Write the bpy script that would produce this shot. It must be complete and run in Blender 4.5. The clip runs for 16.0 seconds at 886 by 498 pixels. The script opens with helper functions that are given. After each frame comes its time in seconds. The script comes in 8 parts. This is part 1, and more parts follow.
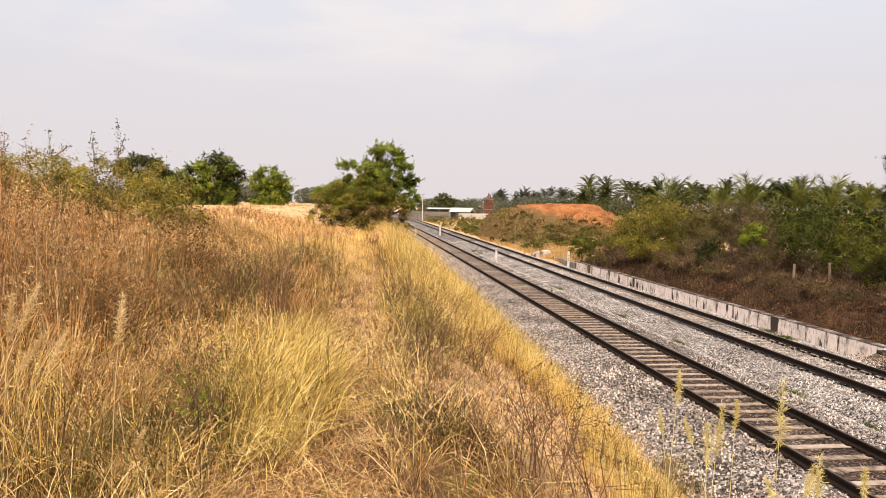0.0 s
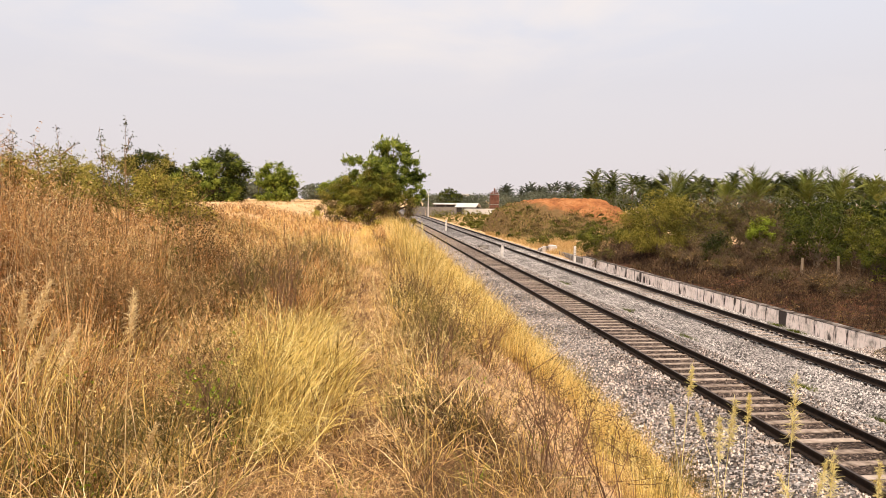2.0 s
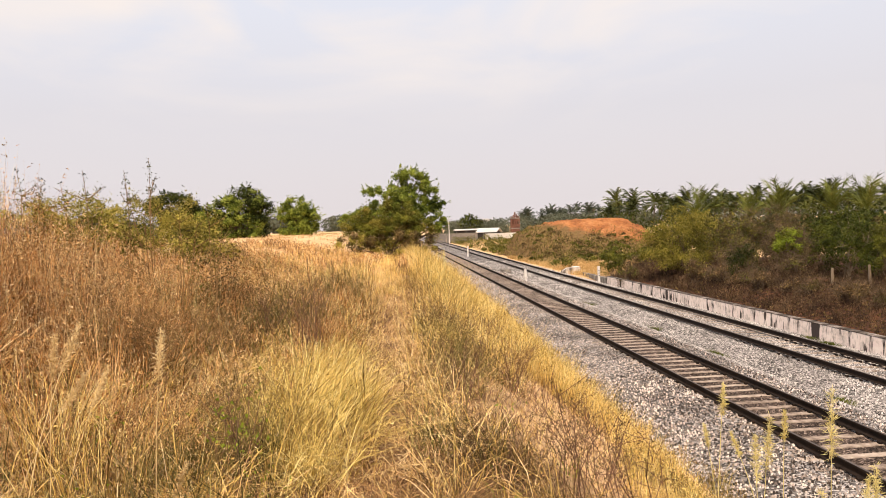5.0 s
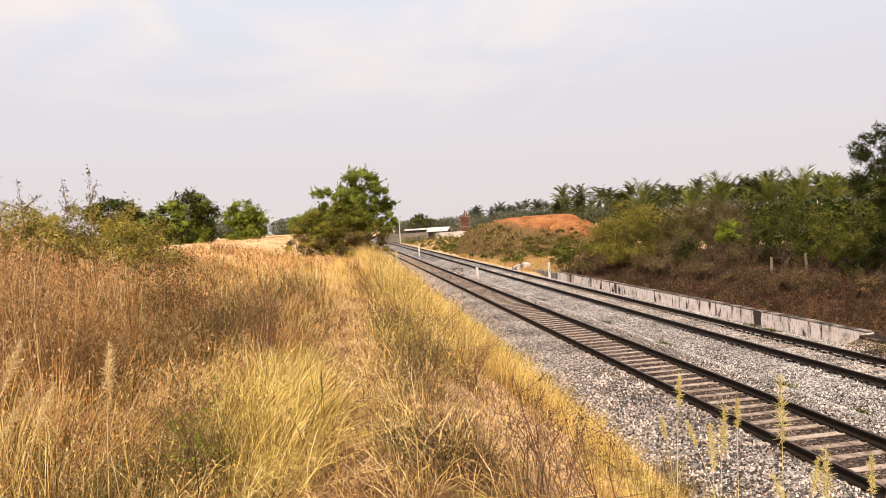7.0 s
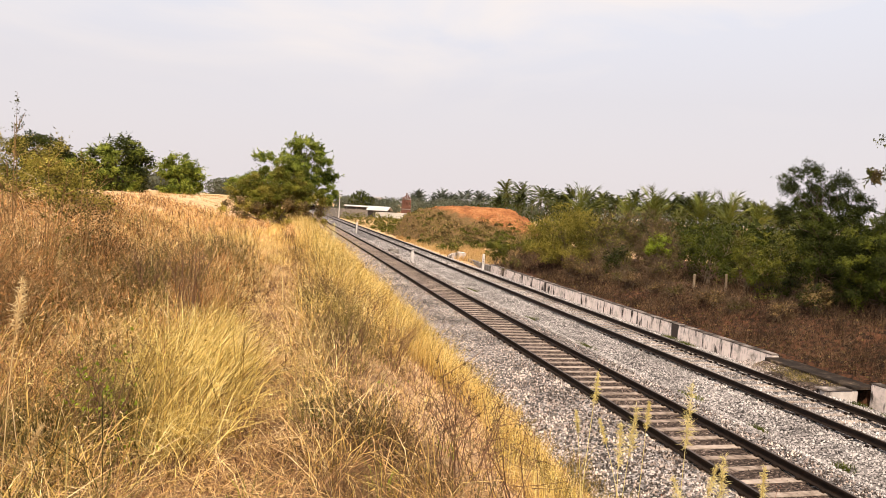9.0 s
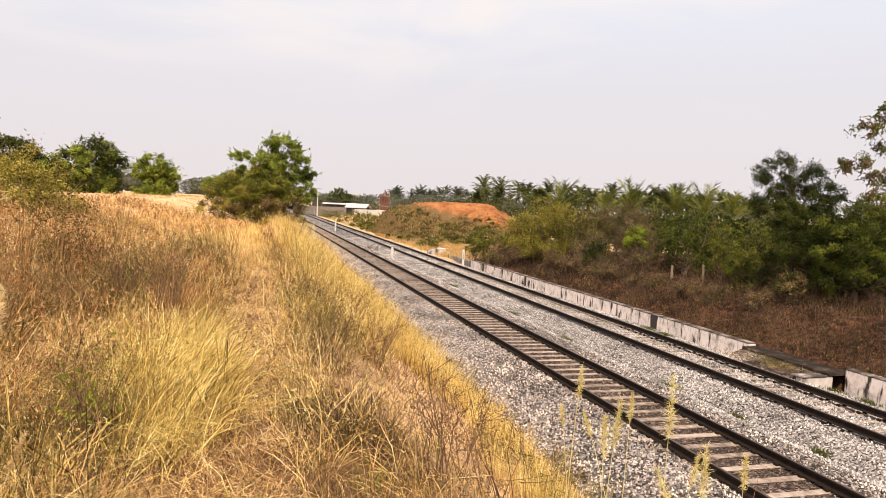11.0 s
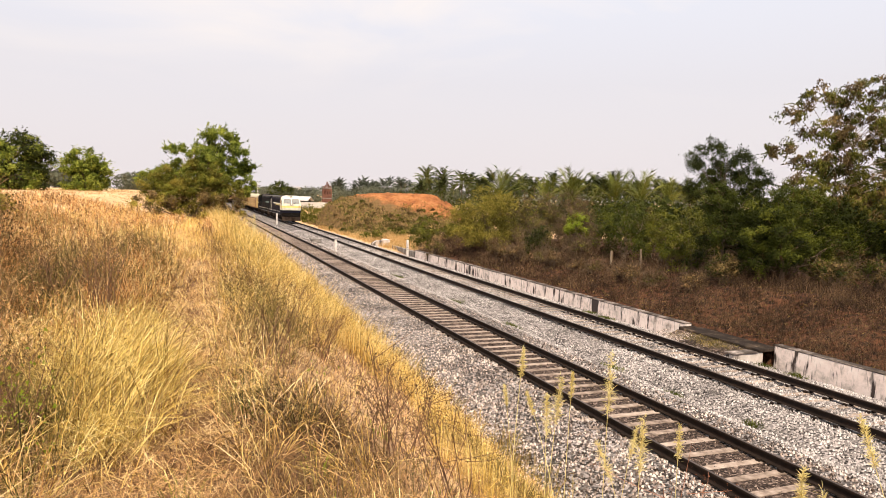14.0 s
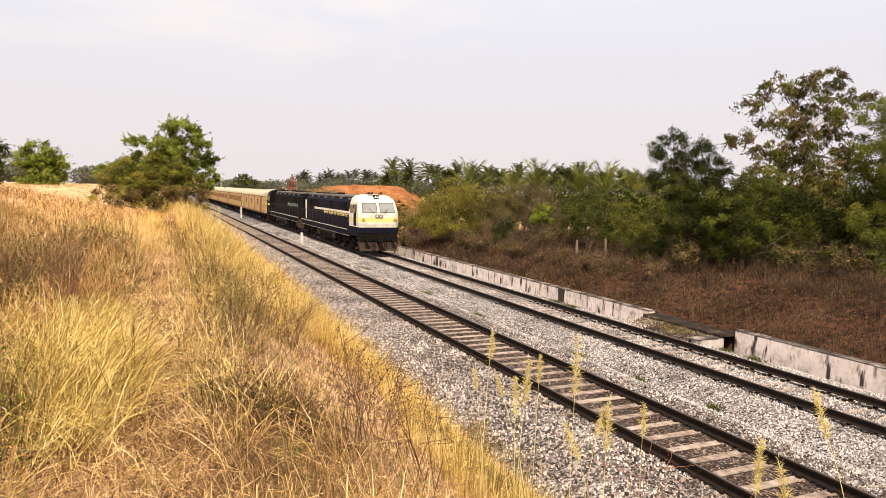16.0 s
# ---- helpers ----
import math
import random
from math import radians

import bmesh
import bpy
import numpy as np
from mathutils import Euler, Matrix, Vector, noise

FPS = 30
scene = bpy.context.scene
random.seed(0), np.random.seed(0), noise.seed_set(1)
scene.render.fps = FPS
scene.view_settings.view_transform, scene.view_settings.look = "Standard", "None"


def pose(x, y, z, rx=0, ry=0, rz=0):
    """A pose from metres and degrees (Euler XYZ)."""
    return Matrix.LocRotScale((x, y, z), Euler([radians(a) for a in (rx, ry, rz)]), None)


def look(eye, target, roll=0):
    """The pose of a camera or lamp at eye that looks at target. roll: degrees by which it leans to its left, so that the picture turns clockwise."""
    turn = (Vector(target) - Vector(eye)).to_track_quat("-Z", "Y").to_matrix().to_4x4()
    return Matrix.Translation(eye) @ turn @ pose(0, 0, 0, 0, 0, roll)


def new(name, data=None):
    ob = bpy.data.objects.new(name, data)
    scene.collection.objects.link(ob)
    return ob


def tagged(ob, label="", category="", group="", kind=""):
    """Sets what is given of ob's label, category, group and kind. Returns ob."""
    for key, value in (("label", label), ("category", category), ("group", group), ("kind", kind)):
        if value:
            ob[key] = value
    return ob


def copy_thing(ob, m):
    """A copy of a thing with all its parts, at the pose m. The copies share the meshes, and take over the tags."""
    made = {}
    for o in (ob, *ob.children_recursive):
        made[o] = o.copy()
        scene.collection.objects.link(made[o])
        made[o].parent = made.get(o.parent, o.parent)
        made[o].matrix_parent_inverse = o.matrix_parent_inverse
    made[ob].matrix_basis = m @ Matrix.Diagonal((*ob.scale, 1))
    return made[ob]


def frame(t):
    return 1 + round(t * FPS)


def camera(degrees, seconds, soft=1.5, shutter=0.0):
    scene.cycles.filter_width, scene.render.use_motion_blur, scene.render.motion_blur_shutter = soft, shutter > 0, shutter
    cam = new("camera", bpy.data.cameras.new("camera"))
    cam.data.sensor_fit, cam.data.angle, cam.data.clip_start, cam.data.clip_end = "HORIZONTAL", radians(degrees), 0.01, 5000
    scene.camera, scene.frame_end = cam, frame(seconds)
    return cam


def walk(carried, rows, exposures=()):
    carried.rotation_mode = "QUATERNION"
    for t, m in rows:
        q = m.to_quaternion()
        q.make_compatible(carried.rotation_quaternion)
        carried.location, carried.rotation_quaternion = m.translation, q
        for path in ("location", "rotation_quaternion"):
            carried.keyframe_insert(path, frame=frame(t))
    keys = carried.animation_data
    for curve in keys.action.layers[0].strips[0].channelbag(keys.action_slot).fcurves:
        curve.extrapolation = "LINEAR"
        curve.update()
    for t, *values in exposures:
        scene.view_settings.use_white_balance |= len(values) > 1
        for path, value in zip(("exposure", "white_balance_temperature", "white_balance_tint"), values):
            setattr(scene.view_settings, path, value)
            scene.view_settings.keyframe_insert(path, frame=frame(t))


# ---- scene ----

# ---- camera ----
PATH = [
    (0.0, -8.357, -0.021, 4.670, 86.189, -0.933, -6.658),
    (0.5, -8.368, -0.012, 4.663, 85.944, -0.816, -6.891),
    (1.0, -8.379, -0.012, 4.658, 85.718, -0.590, -6.578),
    (1.5, -8.381, -0.011, 4.662, 85.660, -0.584, -6.280),
    (2.0, -8.381, -0.003, 4.665, 85.796, -0.614, -6.189),
    (2.5, -8.380, -0.010, 4.666, 85.924, -0.643, -6.099),
    (3.0, -8.378, -0.006, 4.664, 85.976, -0.479, -5.777),
    (3.5, -8.374, -0.013, 4.661, 86.237, 0.046, -5.135),
    (4.0, -8.373, -0.012, 4.664, 87.002, 1.278, -4.474),
    (6.5, -8.370, 0.007, 4.676, 88.261, 3.745, -5.993),
    (7.0, -8.405, 0.022, 4.679, 87.812, 3.500, -8.631),
    (7.5, -8.397, 0.027, 4.668, 87.181, 1.840, -10.057),
    (8.0, -8.396, 0.015, 4.666, 86.568, -0.791, -11.106),
    (8.5, -8.396, 0.027, 4.667, 86.428, -2.703, -12.405),
    (9.0, -8.421, 0.036, 4.650, 86.435, -3.625, -13.588),
    (9.5, -8.435, 0.036, 4.656, 86.140, -3.964, -14.415),
    (10.0, -8.449, 0.038, 4.667, 86.118, -3.549, -14.957),
    (12.5, -8.445, 0.007, 4.646, 86.251, -1.356, -14.605),
    (13.0, -8.454, 0.026, 4.653, 85.927, -1.246, -14.180),
    (13.5, -8.456, 0.022, 4.645, 85.812, -1.248, -15.892),
    (14.0, -8.443, -0.017, 4.630, 85.597, -1.623, -20.145),
    (14.5, -8.429, -0.029, 4.623, 85.035, -1.803, -24.499),
    (15.0, -8.411, -0.025, 4.603, 84.449, -1.739, -26.676),
    (15.5, -8.428, -0.039, 4.602, 84.444, -1.308, -25.714),
    (16.0, -8.472, -0.061, 4.595, 84.996, -1.219, -22.958),
]
cam = camera(66.08, 16.0, soft=0.55)
walk(cam, [(r[0], pose(*r[1:])) for r in PATH], [(0.0, 0.33), (7.0, 0.33), (10.0, 0.40), (13.0, 0.42), (15.0, 0.46), (16.0, 0.46)])

# ---- light ----
SUN_AZ, SUN_EL = 206.0, 55.0   # degrees clockwise from +y; above the horizon


def build_world():
    w = bpy.data.worlds.new("hazy_sky")
    scene.world = w
    w.use_nodes = True
    nt = w.node_tree
    nt.nodes.clear()
    N, L = nt.nodes.new, nt.links.new
    out = N("ShaderNodeOutputWorld")
    sky = N("ShaderNodeTexSky")
    sky.sky_type, sky.sun_disc = "NISHITA", False
    sky.sun_elevation, sky.sun_rotation = radians(SUN_EL), radians(SUN_AZ)
    sky.dust_density, sky.air_density = 6.0, 1.4
    b1 = N("ShaderNodeBackground")
    b1.inputs["Strength"].default_value = 0.08
    L(sky.outputs["Color"], b1.inputs["Color"])
    # thin evening haze: lilac low down, paler and warmer higher up, with faint streaks of cloud
    tc = N("ShaderNodeTexCoord")
    sep = N("ShaderNodeSeparateXYZ")
    L(tc.outputs["Generated"], sep.inputs[0])
    ramp = N("ShaderNodeValToRGB")
    L(sep.outputs["Z"], ramp.inputs[0])
    e = ramp.color_ramp.elements
    e[0].position, e[0].color = 0.0, (0.82, 0.745, 0.75, 1)
    e[1].position, e[1].color = 0.9, (0.17, 0.22, 0.33, 1)
    m = e.new(0.16)
    m.color = (0.77, 0.73, 0.765, 1)
    m = e.new(0.30)
    m.color = (0.80, 0.80, 0.87, 1)
    m = e.new(0.42)
    m.color = (0.80, 0.80, 0.89, 1)
    m = e.new(0.62)
    m.color = (0.40, 0.44, 0.56, 1)
    mp = N("ShaderNodeMapping")
    mp.inputs["Scale"].default_value = (1.6, 1.6, 5.5)
    L(tc.outputs["Generated"], mp.inputs[0])
    nz = N("ShaderNodeTexNoise")
    nz.inputs["Scale"].default_value, nz.inputs["Detail"].default_value = 1.6, 6
    nz.inputs["Distortion"].default_value = 0.5
    L(mp.outputs[0], nz.inputs["Vector"])
    cr = N("ShaderNodeMapRange")
    cr.inputs[1].default_value, cr.inputs[2].default_value = 0.45, 0.66
    L(nz.outputs[0], cr.inputs[0])
    up = N("ShaderNodeMapRange")
    up.inputs[1].default_value, up.inputs[2].default_value = 0.12, 0.3
    L(sep.outputs["Z"], up.inputs[0])
    mul = N("ShaderNodeMath")
    mul.operation = "MULTIPLY"
    L(cr.outputs[0], mul.inputs[0])
    L(up.outputs[0], mul.inputs[1])
    mx = N("ShaderNodeMix")
    mx.data_type = "RGBA"
    L(mul.outputs[0], mx.inputs["Factor"])
    L(ramp.outputs[0], mx.inputs["A"])
    mx.inputs["B"].default_value = (1.0, 0.88, 0.80, 1)
    b2 = N("ShaderNodeBackground")
    L(mx.outputs["Result"], b2.inputs["Color"])
    b2.inputs["Strength"].default_value = 0.895
    ms = N("ShaderNodeMixShader")
    ms.inputs[0].default_value = 0.85
    L(b1.outputs[0], ms.inputs[1])
    L(b2.outputs[0], ms.inputs[2])
    L(ms.outputs[0], out.inputs["Surface"])


build_world()
sun = new("sun", bpy.data.lights.new("sun", "SUN"))
sun.data.energy, sun.data.angle, sun.data.color = 4.4, radians(2), (1.0, 0.83, 0.62)
_d = Vector((math.sin(radians(SUN_AZ)) * math.cos(radians(SUN_EL)), math.cos(radians(SUN_AZ)) * math.cos(radians(SUN_EL)), math.sin(radians(SUN_EL))))
sun.matrix_world = look(_d * 50, (0, 0, 0))


# ---- materials ----
def material(name, stops, scale=3.0, rough=0.8, bump=0.0, bump_scale=40.0, island=0.0, thing=0.0, metal=0.0, translucent=0.0,
             stretch=(1, 1, 1), detail=5, fine=0.25, fine_scale=30.0, object_space=False):
    """Colour stops [(position, rgb)] over a coarse noise, shifted by finer noise, each island's or each object's chance."""
    m = bpy.data.materials.new(name)
    m.use_nodes = True
    nt = m.node_tree
    N, L = nt.nodes.new, nt.links.new
    p = nt.nodes["Principled BSDF"]
    p.inputs["Roughness"].default_value, p.inputs["Metallic"].default_value = rough, metal
    if rough > 0.7 or translucent:
        p.inputs["Specular IOR Level"].default_value = 0.2 if rough > 0.7 else 0.12
    if object_space:
        vec = N("ShaderNodeTexCoord").outputs["Object"]
    else:
        vec = N("ShaderNodeNewGeometry").outputs["Position"]
    mp = N("ShaderNodeMapping")
    mp.inputs["Scale"].default_value = stretch
    L(vec, mp.inputs[0])
    a = N("ShaderNodeTexNoise")
    a.inputs["Scale"].default_value, a.inputs["Detail"].default_value = scale, detail
    L(mp.outputs[0], a.inputs["Vector"])
    b = N("ShaderNodeTexNoise")
    b.inputs["Scale"].default_value, b.inputs["Detail"].default_value = fine_scale, 4
    L(mp.outputs[0], b.inputs["Vector"])

    def scaled(sock, k, base):
        n = N("ShaderNodeMath")
        n.operation = "MULTIPLY_ADD"
        L(sock, n.inputs[0])
        n.inputs[1].default_value = k
        if isinstance(base, float):
            n.inputs[2].default_value = base
        else:
            L(base, n.inputs[2])
        return n.outputs[0]

    f = scaled(a.outputs[0], 1.7, -0.35 - 0.5 * (fine + island + thing))
    f = scaled(b.outputs[0], fine, f)
    if island:
        f = scaled(N("ShaderNodeNewGeometry").outputs["Random Per Island"], island, f)
    if thing:
        f = scaled(N("ShaderNodeObjectInfo").outputs["Random"], thing, f)
    r = N("ShaderNodeValToRGB")
    L(f, r.inputs[0])
    e = r.color_ramp.elements
    e[0].position, e[0].color = stops[0][0], (*stops[0][1], 1)
    e[1].position, e[1].color = stops[-1][0], (*stops[-1][1], 1)
    for pos, c in stops[1:-1]:
        e.new(pos).color = (*c, 1)
    L(r.outputs[0], p.inputs["Base Color"])
    if bump:
        c = N("ShaderNodeTexNoise")
        c.inputs["Scale"].default_value, c.inputs["Detail"].default_value = bump_scale, 6
        L(mp.outputs[0], c.inputs["Vector"])
        bp = N("ShaderNodeBump")
        bp.inputs["Strength"].default_value, bp.inputs["Distance"].default_value = 1.0, bump
        L(c.outputs[0], bp.inputs["Height"])
        L(bp.outputs[0], p.inputs["Normal"])
    if translucent:
        t = N("ShaderNodeBsdfTranslucent")
        L(r.outputs[0], t.inputs["Color"])
        mix = N("ShaderNodeMixShader")
        mix.inputs[0].default_value = translucent
        L(p.outputs[0], mix.inputs[1])
        L(t.outputs[0], mix.inputs[2])
        L(mix.outputs[0], nt.nodes["Material Output"].inputs["Surface"])
    return m


M = {
    "gold": material("gold_grass", [(0.0, (0.11, 0.062, 0.018)), (0.26, (0.44, 0.265, 0.070)), (0.54, (0.87, 0.60, 0.185)), (1.0, (0.96, 0.80, 0.39))], 0.8, 0.6, island=0.9, translucent=0.16, fine=0.95, fine_scale=3.2),
    "field": material("field_straw", [(0.0, (0.28, 0.16, 0.060)), (0.5, (0.50, 0.33, 0.135)), (1.0, (0.72, 0.53, 0.26))], 0.25, 0.75, island=0.7, translucent=0.2, fine=0.3, fine_scale=2),
    "olive": material("olive_grass", [(0.0, (0.030, 0.027, 0.009)), (0.5, (0.17, 0.135, 0.040)), (1.0, (0.56, 0.43, 0.15))], 0.8, 0.65, island=0.75, translucent=0.16, fine=0.9, fine_scale=3.2),
    "russet": material("russet_grass", [(0.0, (0.060, 0.024, 0.010)), (0.3, (0.32, 0.130, 0.040)), (0.6, (0.76, 0.39, 0.130)), (1.0, (0.95, 0.68, 0.36))], 0.9, 0.7, island=1.0, translucent=0.16, fine=1.1, fine_scale=2.6),
    "straw": material("straw_litter", [(0.0, (0.10, 0.048, 0.022)), (0.35, (0.48, 0.265, 0.105)), (0.65, (0.82, 0.54, 0.24)), (1.0, (0.95, 0.74, 0.42))], 1.1, 0.7, island=0.9, fine=0.9, fine_scale=3.5),
    "deadbrush": material("dead_brush", [(0.0, (0.012, 0.008, 0.006)), (0.5, (0.062, 0.038, 0.022)), (1.0, (0.22, 0.140, 0.080))], 0.6, 0.85, island=0.7, translucent=0.1, fine=0.9, fine_scale=2.2),
    "bramble": material("brown_bramble", [(0.0, (0.026, 0.016, 0.009)), (0.5, (0.150, 0.086, 0.038)), (1.0, (0.44, 0.275, 0.125))], 0.7, 0.8, island=0.8, translucent=0.1, fine=0.8, fine_scale=2.6),
    "yellowgreen": material("fresh_yellow_grass", [(0.0, (0.13, 0.086, 0.020)), (0.3, (0.44, 0.30, 0.075)), (0.6, (0.82, 0.61, 0.185)), (1.0, (0.95, 0.80, 0.38))], 0.9, 0.6, island=0.9, translucent=0.16, fine=0.7, fine_scale=4),
    "bankgrass": material("bank_grass", [(0.0, (0.016, 0.010, 0.007)), (0.5, (0.095, 0.055, 0.030)), (1.0, (0.30, 0.185, 0.100))], 0.5, 0.8, island=0.8, translucent=0.1, fine=1.0, fine_scale=1.8),
    "plume": material("seed_plume", [(0.0, (0.60, 0.50, 0.16)), (1.0, (0.93, 0.84, 0.46))], 6, 0.8, island=0.6, translucent=0.4),
    "dryplume": material("dry_plume", [(0.0, (0.55, 0.36, 0.14)), (1.0, (0.95, 0.78, 0.46))], 6, 0.8, island=0.8, translucent=0.3),
    "twig": material("dry_twig", [(0.0, (0.10, 0.05, 0.03)), (1.0, (0.26, 0.15, 0.09))], 6, 0.85, island=0.4),
    "redstem": material("reddish_stem", [(0.0, (0.20, 0.085, 0.055)), (1.0, (0.42, 0.21, 0.14))], 6, 0.85, island=0.4),
    "redleaf": material("reddish_dry_leaf", [(0.0, (0.16, 0.050, 0.026)), (1.0, (0.46, 0.19, 0.10))], 6, 0.8, island=0.7, translucent=0.2),
    "greytwig": material("grey_twig", [(0.0, (0.06, 0.040, 0.026)), (1.0, (0.21, 0.145, 0.092))], 6, 0.85, island=0.5),
    "paletwig": material("pale_twig", [(0.0, (0.16, 0.085, 0.035)), (1.0, (0.40, 0.24, 0.10))], 6, 0.85, island=0.4),
    "leaf_bright": material("bright_leaf", [(0.0, (0.04, 0.06, 0.010)), (0.45, (0.18, 0.22, 0.030)), (1.0, (0.42, 0.46, 0.08))], 1.1, 0.55, island=0.8, translucent=0.3, fine=0.2, fine_scale=4),
    "leaf_dark": material("dark_leaf", [(0.0, (0.008, 0.011, 0.002)), (0.5, (0.031, 0.040, 0.0065)), (1.0, (0.095, 0.112, 0.018))], 0.9, 0.6, island=0.5, translucent=0.25, fine=0.2, fine_scale=4),
    "leaf_green": material("green_leaf", [(0.0, (0.022, 0.030, 0.004)), (0.5, (0.080, 0.095, 0.012)), (1.0, (0.21, 0.22, 0.030))], 1.0, 0.6, island=0.5, translucent=0.26, fine=0.2, fine_scale=4),
    "leaf_olive": material("olive_leaf", [(0.0, (0.024, 0.025, 0.005)), (0.5, (0.098, 0.100, 0.017)), (1.0, (0.25, 0.23, 0.045))], 0.7, 0.6, island=0.6, translucent=0.22, fine=0.2, fine_scale=4),
    "leaf_yellow": material("yellowing_leaf", [(0.0, (0.06, 0.050, 0.010)), (0.45, (0.29, 0.245, 0.040)), (1.0, (0.60, 0.49, 0.11))], 0.9, 0.6, island=0.9, translucent=0.28, fine=0.2, fine_scale=4),
    "leaf_dry": material("dry_leaf", [(0.0, (0.038, 0.024, 0.011)), (0.5, (0.130, 0.088, 0.034)), (1.0, (0.30, 0.21, 0.08))], 0.7, 0.75, island=0.7, translucent=0.15, fine=0.2, fine_scale=4),
    "leaf_fresh": material("fresh_leaf", [(0.0, (0.040, 0.046, 0.006)), (0.5, (0.150, 0.155, 0.020)), (1.0, (0.30, 0.29, 0.045))], 1.0, 0.6, island=0.6, translucent=0.3, fine=0.2, fine_scale=4),
    "leaf_vine": material("vine_leaf", [(0.0, (0.040, 0.036, 0.007)), (0.5, (0.190, 0.165, 0.026)), (1.0, (0.40, 0.33, 0.065))], 0.9, 0.65, island=0.7, translucent=0.22, fine=0.3, fine_scale=3),
    "leaf_lime": material("lime_leaf", [(0.0, (0.13, 0.18, 0.015)), (1.0, (0.34, 0.40, 0.04))], 0.9, 0.55, island=0.6, translucent=0.35),
    "palm": material("palm_leaflet", [(0.0, (0.014, 0.020, 0.007)), (0.5, (0.052, 0.064, 0.018)), (1.0, (0.15, 0.16, 0.04))], 0.25, 0.55, island=0.4, thing=0.6, translucent=0.2, fine=0.1),
    # paler grey-green fronds: the haze of distance is mixed into this colour
    "palm_hazed": material("haze_tinted_palm_leaflet", [(0.0, (0.040, 0.050, 0.036)), (0.5, (0.080, 0.092, 0.066)), (1.0, (0.15, 0.16, 0.115))], 0.1, 0.7, island=0.3, thing=0.4, translucent=0.15, fine=0.1),
    "palm_young": material("young_palm_leaflet", [(0.0, (0.045, 0.060, 0.012)), (0.5, (0.115, 0.135, 0.026)), (1.0, (0.23, 0.24, 0.055))], 0.25, 0.5, island=0.4, thing=0.3, translucent=0.25, fine=0.1),
    # far woods likewise carry the haze in their leaf colour
    "hazeleaf": material("haze_tinted_leaf", [(0.0, (0.06, 0.07, 0.048)), (0.5, (0.10, 0.11, 0.075)), (1.0, (0.17, 0.175, 0.12))], 0.08, 0.8, island=0.5, thing=0.3, fine=0.1),
    "bark": material("bark", [(0.0, (0.06, 0.042, 0.03)), (1.0, (0.20, 0.145, 0.10))], 4, 0.9, bump=0.02, bump_scale=25, stretch=(1, 1, 0.3)),
    "bark_pale": material("pale_bark", [(0.0, (0.16, 0.115, 0.08)), (1.0, (0.36, 0.28, 0.20))], 4, 0.9, bump=0.01, bump_scale=25, stretch=(1, 1, 0.3)),
    "stone": material("ballast_stone", [(0.0, (0.12, 0.109, 0.108)), (0.3, (0.27, 0.246, 0.244)), (0.7, (0.46, 0.424, 0.418)), (1.0, (0.66, 0.61, 0.60))], 0.7, 0.85, island=0.95, fine=0.2, fine_scale=20),
    "fouled": material("fouled_ballast", [(0.0, (0.015, 0.010, 0.008)), (0.4, (0.055, 0.038, 0.031)), (0.75, (0.15, 0.110, 0.092)), (1.0, (0.42, 0.33, 0.285))], 3, 0.9, island=1.0, fine=0.5, fine_scale=25, bump=0.04, bump_scale=22),
    "dusty": material("dusty_stone", [(0.0, (0.045, 0.035, 0.031)), (0.35, (0.20, 0.158, 0.140)), (0.7, (0.44, 0.36, 0.325)), (1.0, (0.74, 0.64, 0.59))], 0.7, 0.9, island=1.2, fine=0.2, fine_scale=20),
    "rail": material("rusty_rail", [(0.0, (0.007, 0.005, 0.0045)), (1.0, (0.026, 0.016, 0.012))], 8, 0.8, bump=0.002, bump_scale=60),
    "railhead": material("rail_head", [(0.0, (0.045, 0.034, 0.030)), (1.0, (0.11, 0.085, 0.075))], 8, 0.55, metal=0.2, stretch=(1, 0.1, 1)),
    "sleeper": material("dusty_concrete_sleeper", [(0.0, (0.11, 0.080, 0.064)), (0.4, (0.32, 0.252, 0.210)), (1.0, (0.55, 0.455, 0.395))], 5, 0.9, bump=0.008, bump_scale=50, thing=0.4, fine=0.5, fine_scale=22),
    "concrete": material("weathered_concrete", [(0.0, (0.07, 0.06, 0.058)), (0.5, (0.19, 0.17, 0.155)), (1.0, (0.40, 0.36, 0.33))], 2.5, 0.9, bump=0.008, bump_scale=40),
    "darkslab": material("blackened_concrete", [(0.0, (0.010, 0.008, 0.007)), (0.5, (0.030, 0.022, 0.018)), (0.8, (0.075, 0.055, 0.042)), (1.0, (0.20, 0.15, 0.11))], 2.2, 0.95, bump=0.01, bump_scale=25, fine=0.7, fine_scale=9),
    "whitewash": material("whitewash", [(0.0, (0.35, 0.30, 0.28)), (0.3, (0.62, 0.57, 0.55)), (1.0, (0.84, 0.80, 0.78))], 4, 0.85, bump=0.004, bump_scale=30),
    "oldwash": material("sooty_whitewash", [(0.0, (0.03, 0.026, 0.026)), (0.32, (0.12, 0.10, 0.095)), (0.48, (0.46, 0.41, 0.38)), (1.0, (0.76, 0.70, 0.67))], 2.0, 0.9, bump=0.004, bump_scale=30, stretch=(1, 1, 0.4)),
    "coping": material("blackened_coping", [(0.0, (0.022, 0.018, 0.017)), (0.45, (0.085, 0.070, 0.062)), (0.7, (0.24, 0.205, 0.19)), (1.0, (0.55, 0.48, 0.45))], 1.4, 0.95, bump=0.01, bump_scale=20, fine=0.8, fine_scale=6),
    "redpaint": material("red_paint", [(0.0, (0.30, 0.06, 0.04)), (1.0, (0.45, 0.11, 0.07))], 4, 0.7),
}


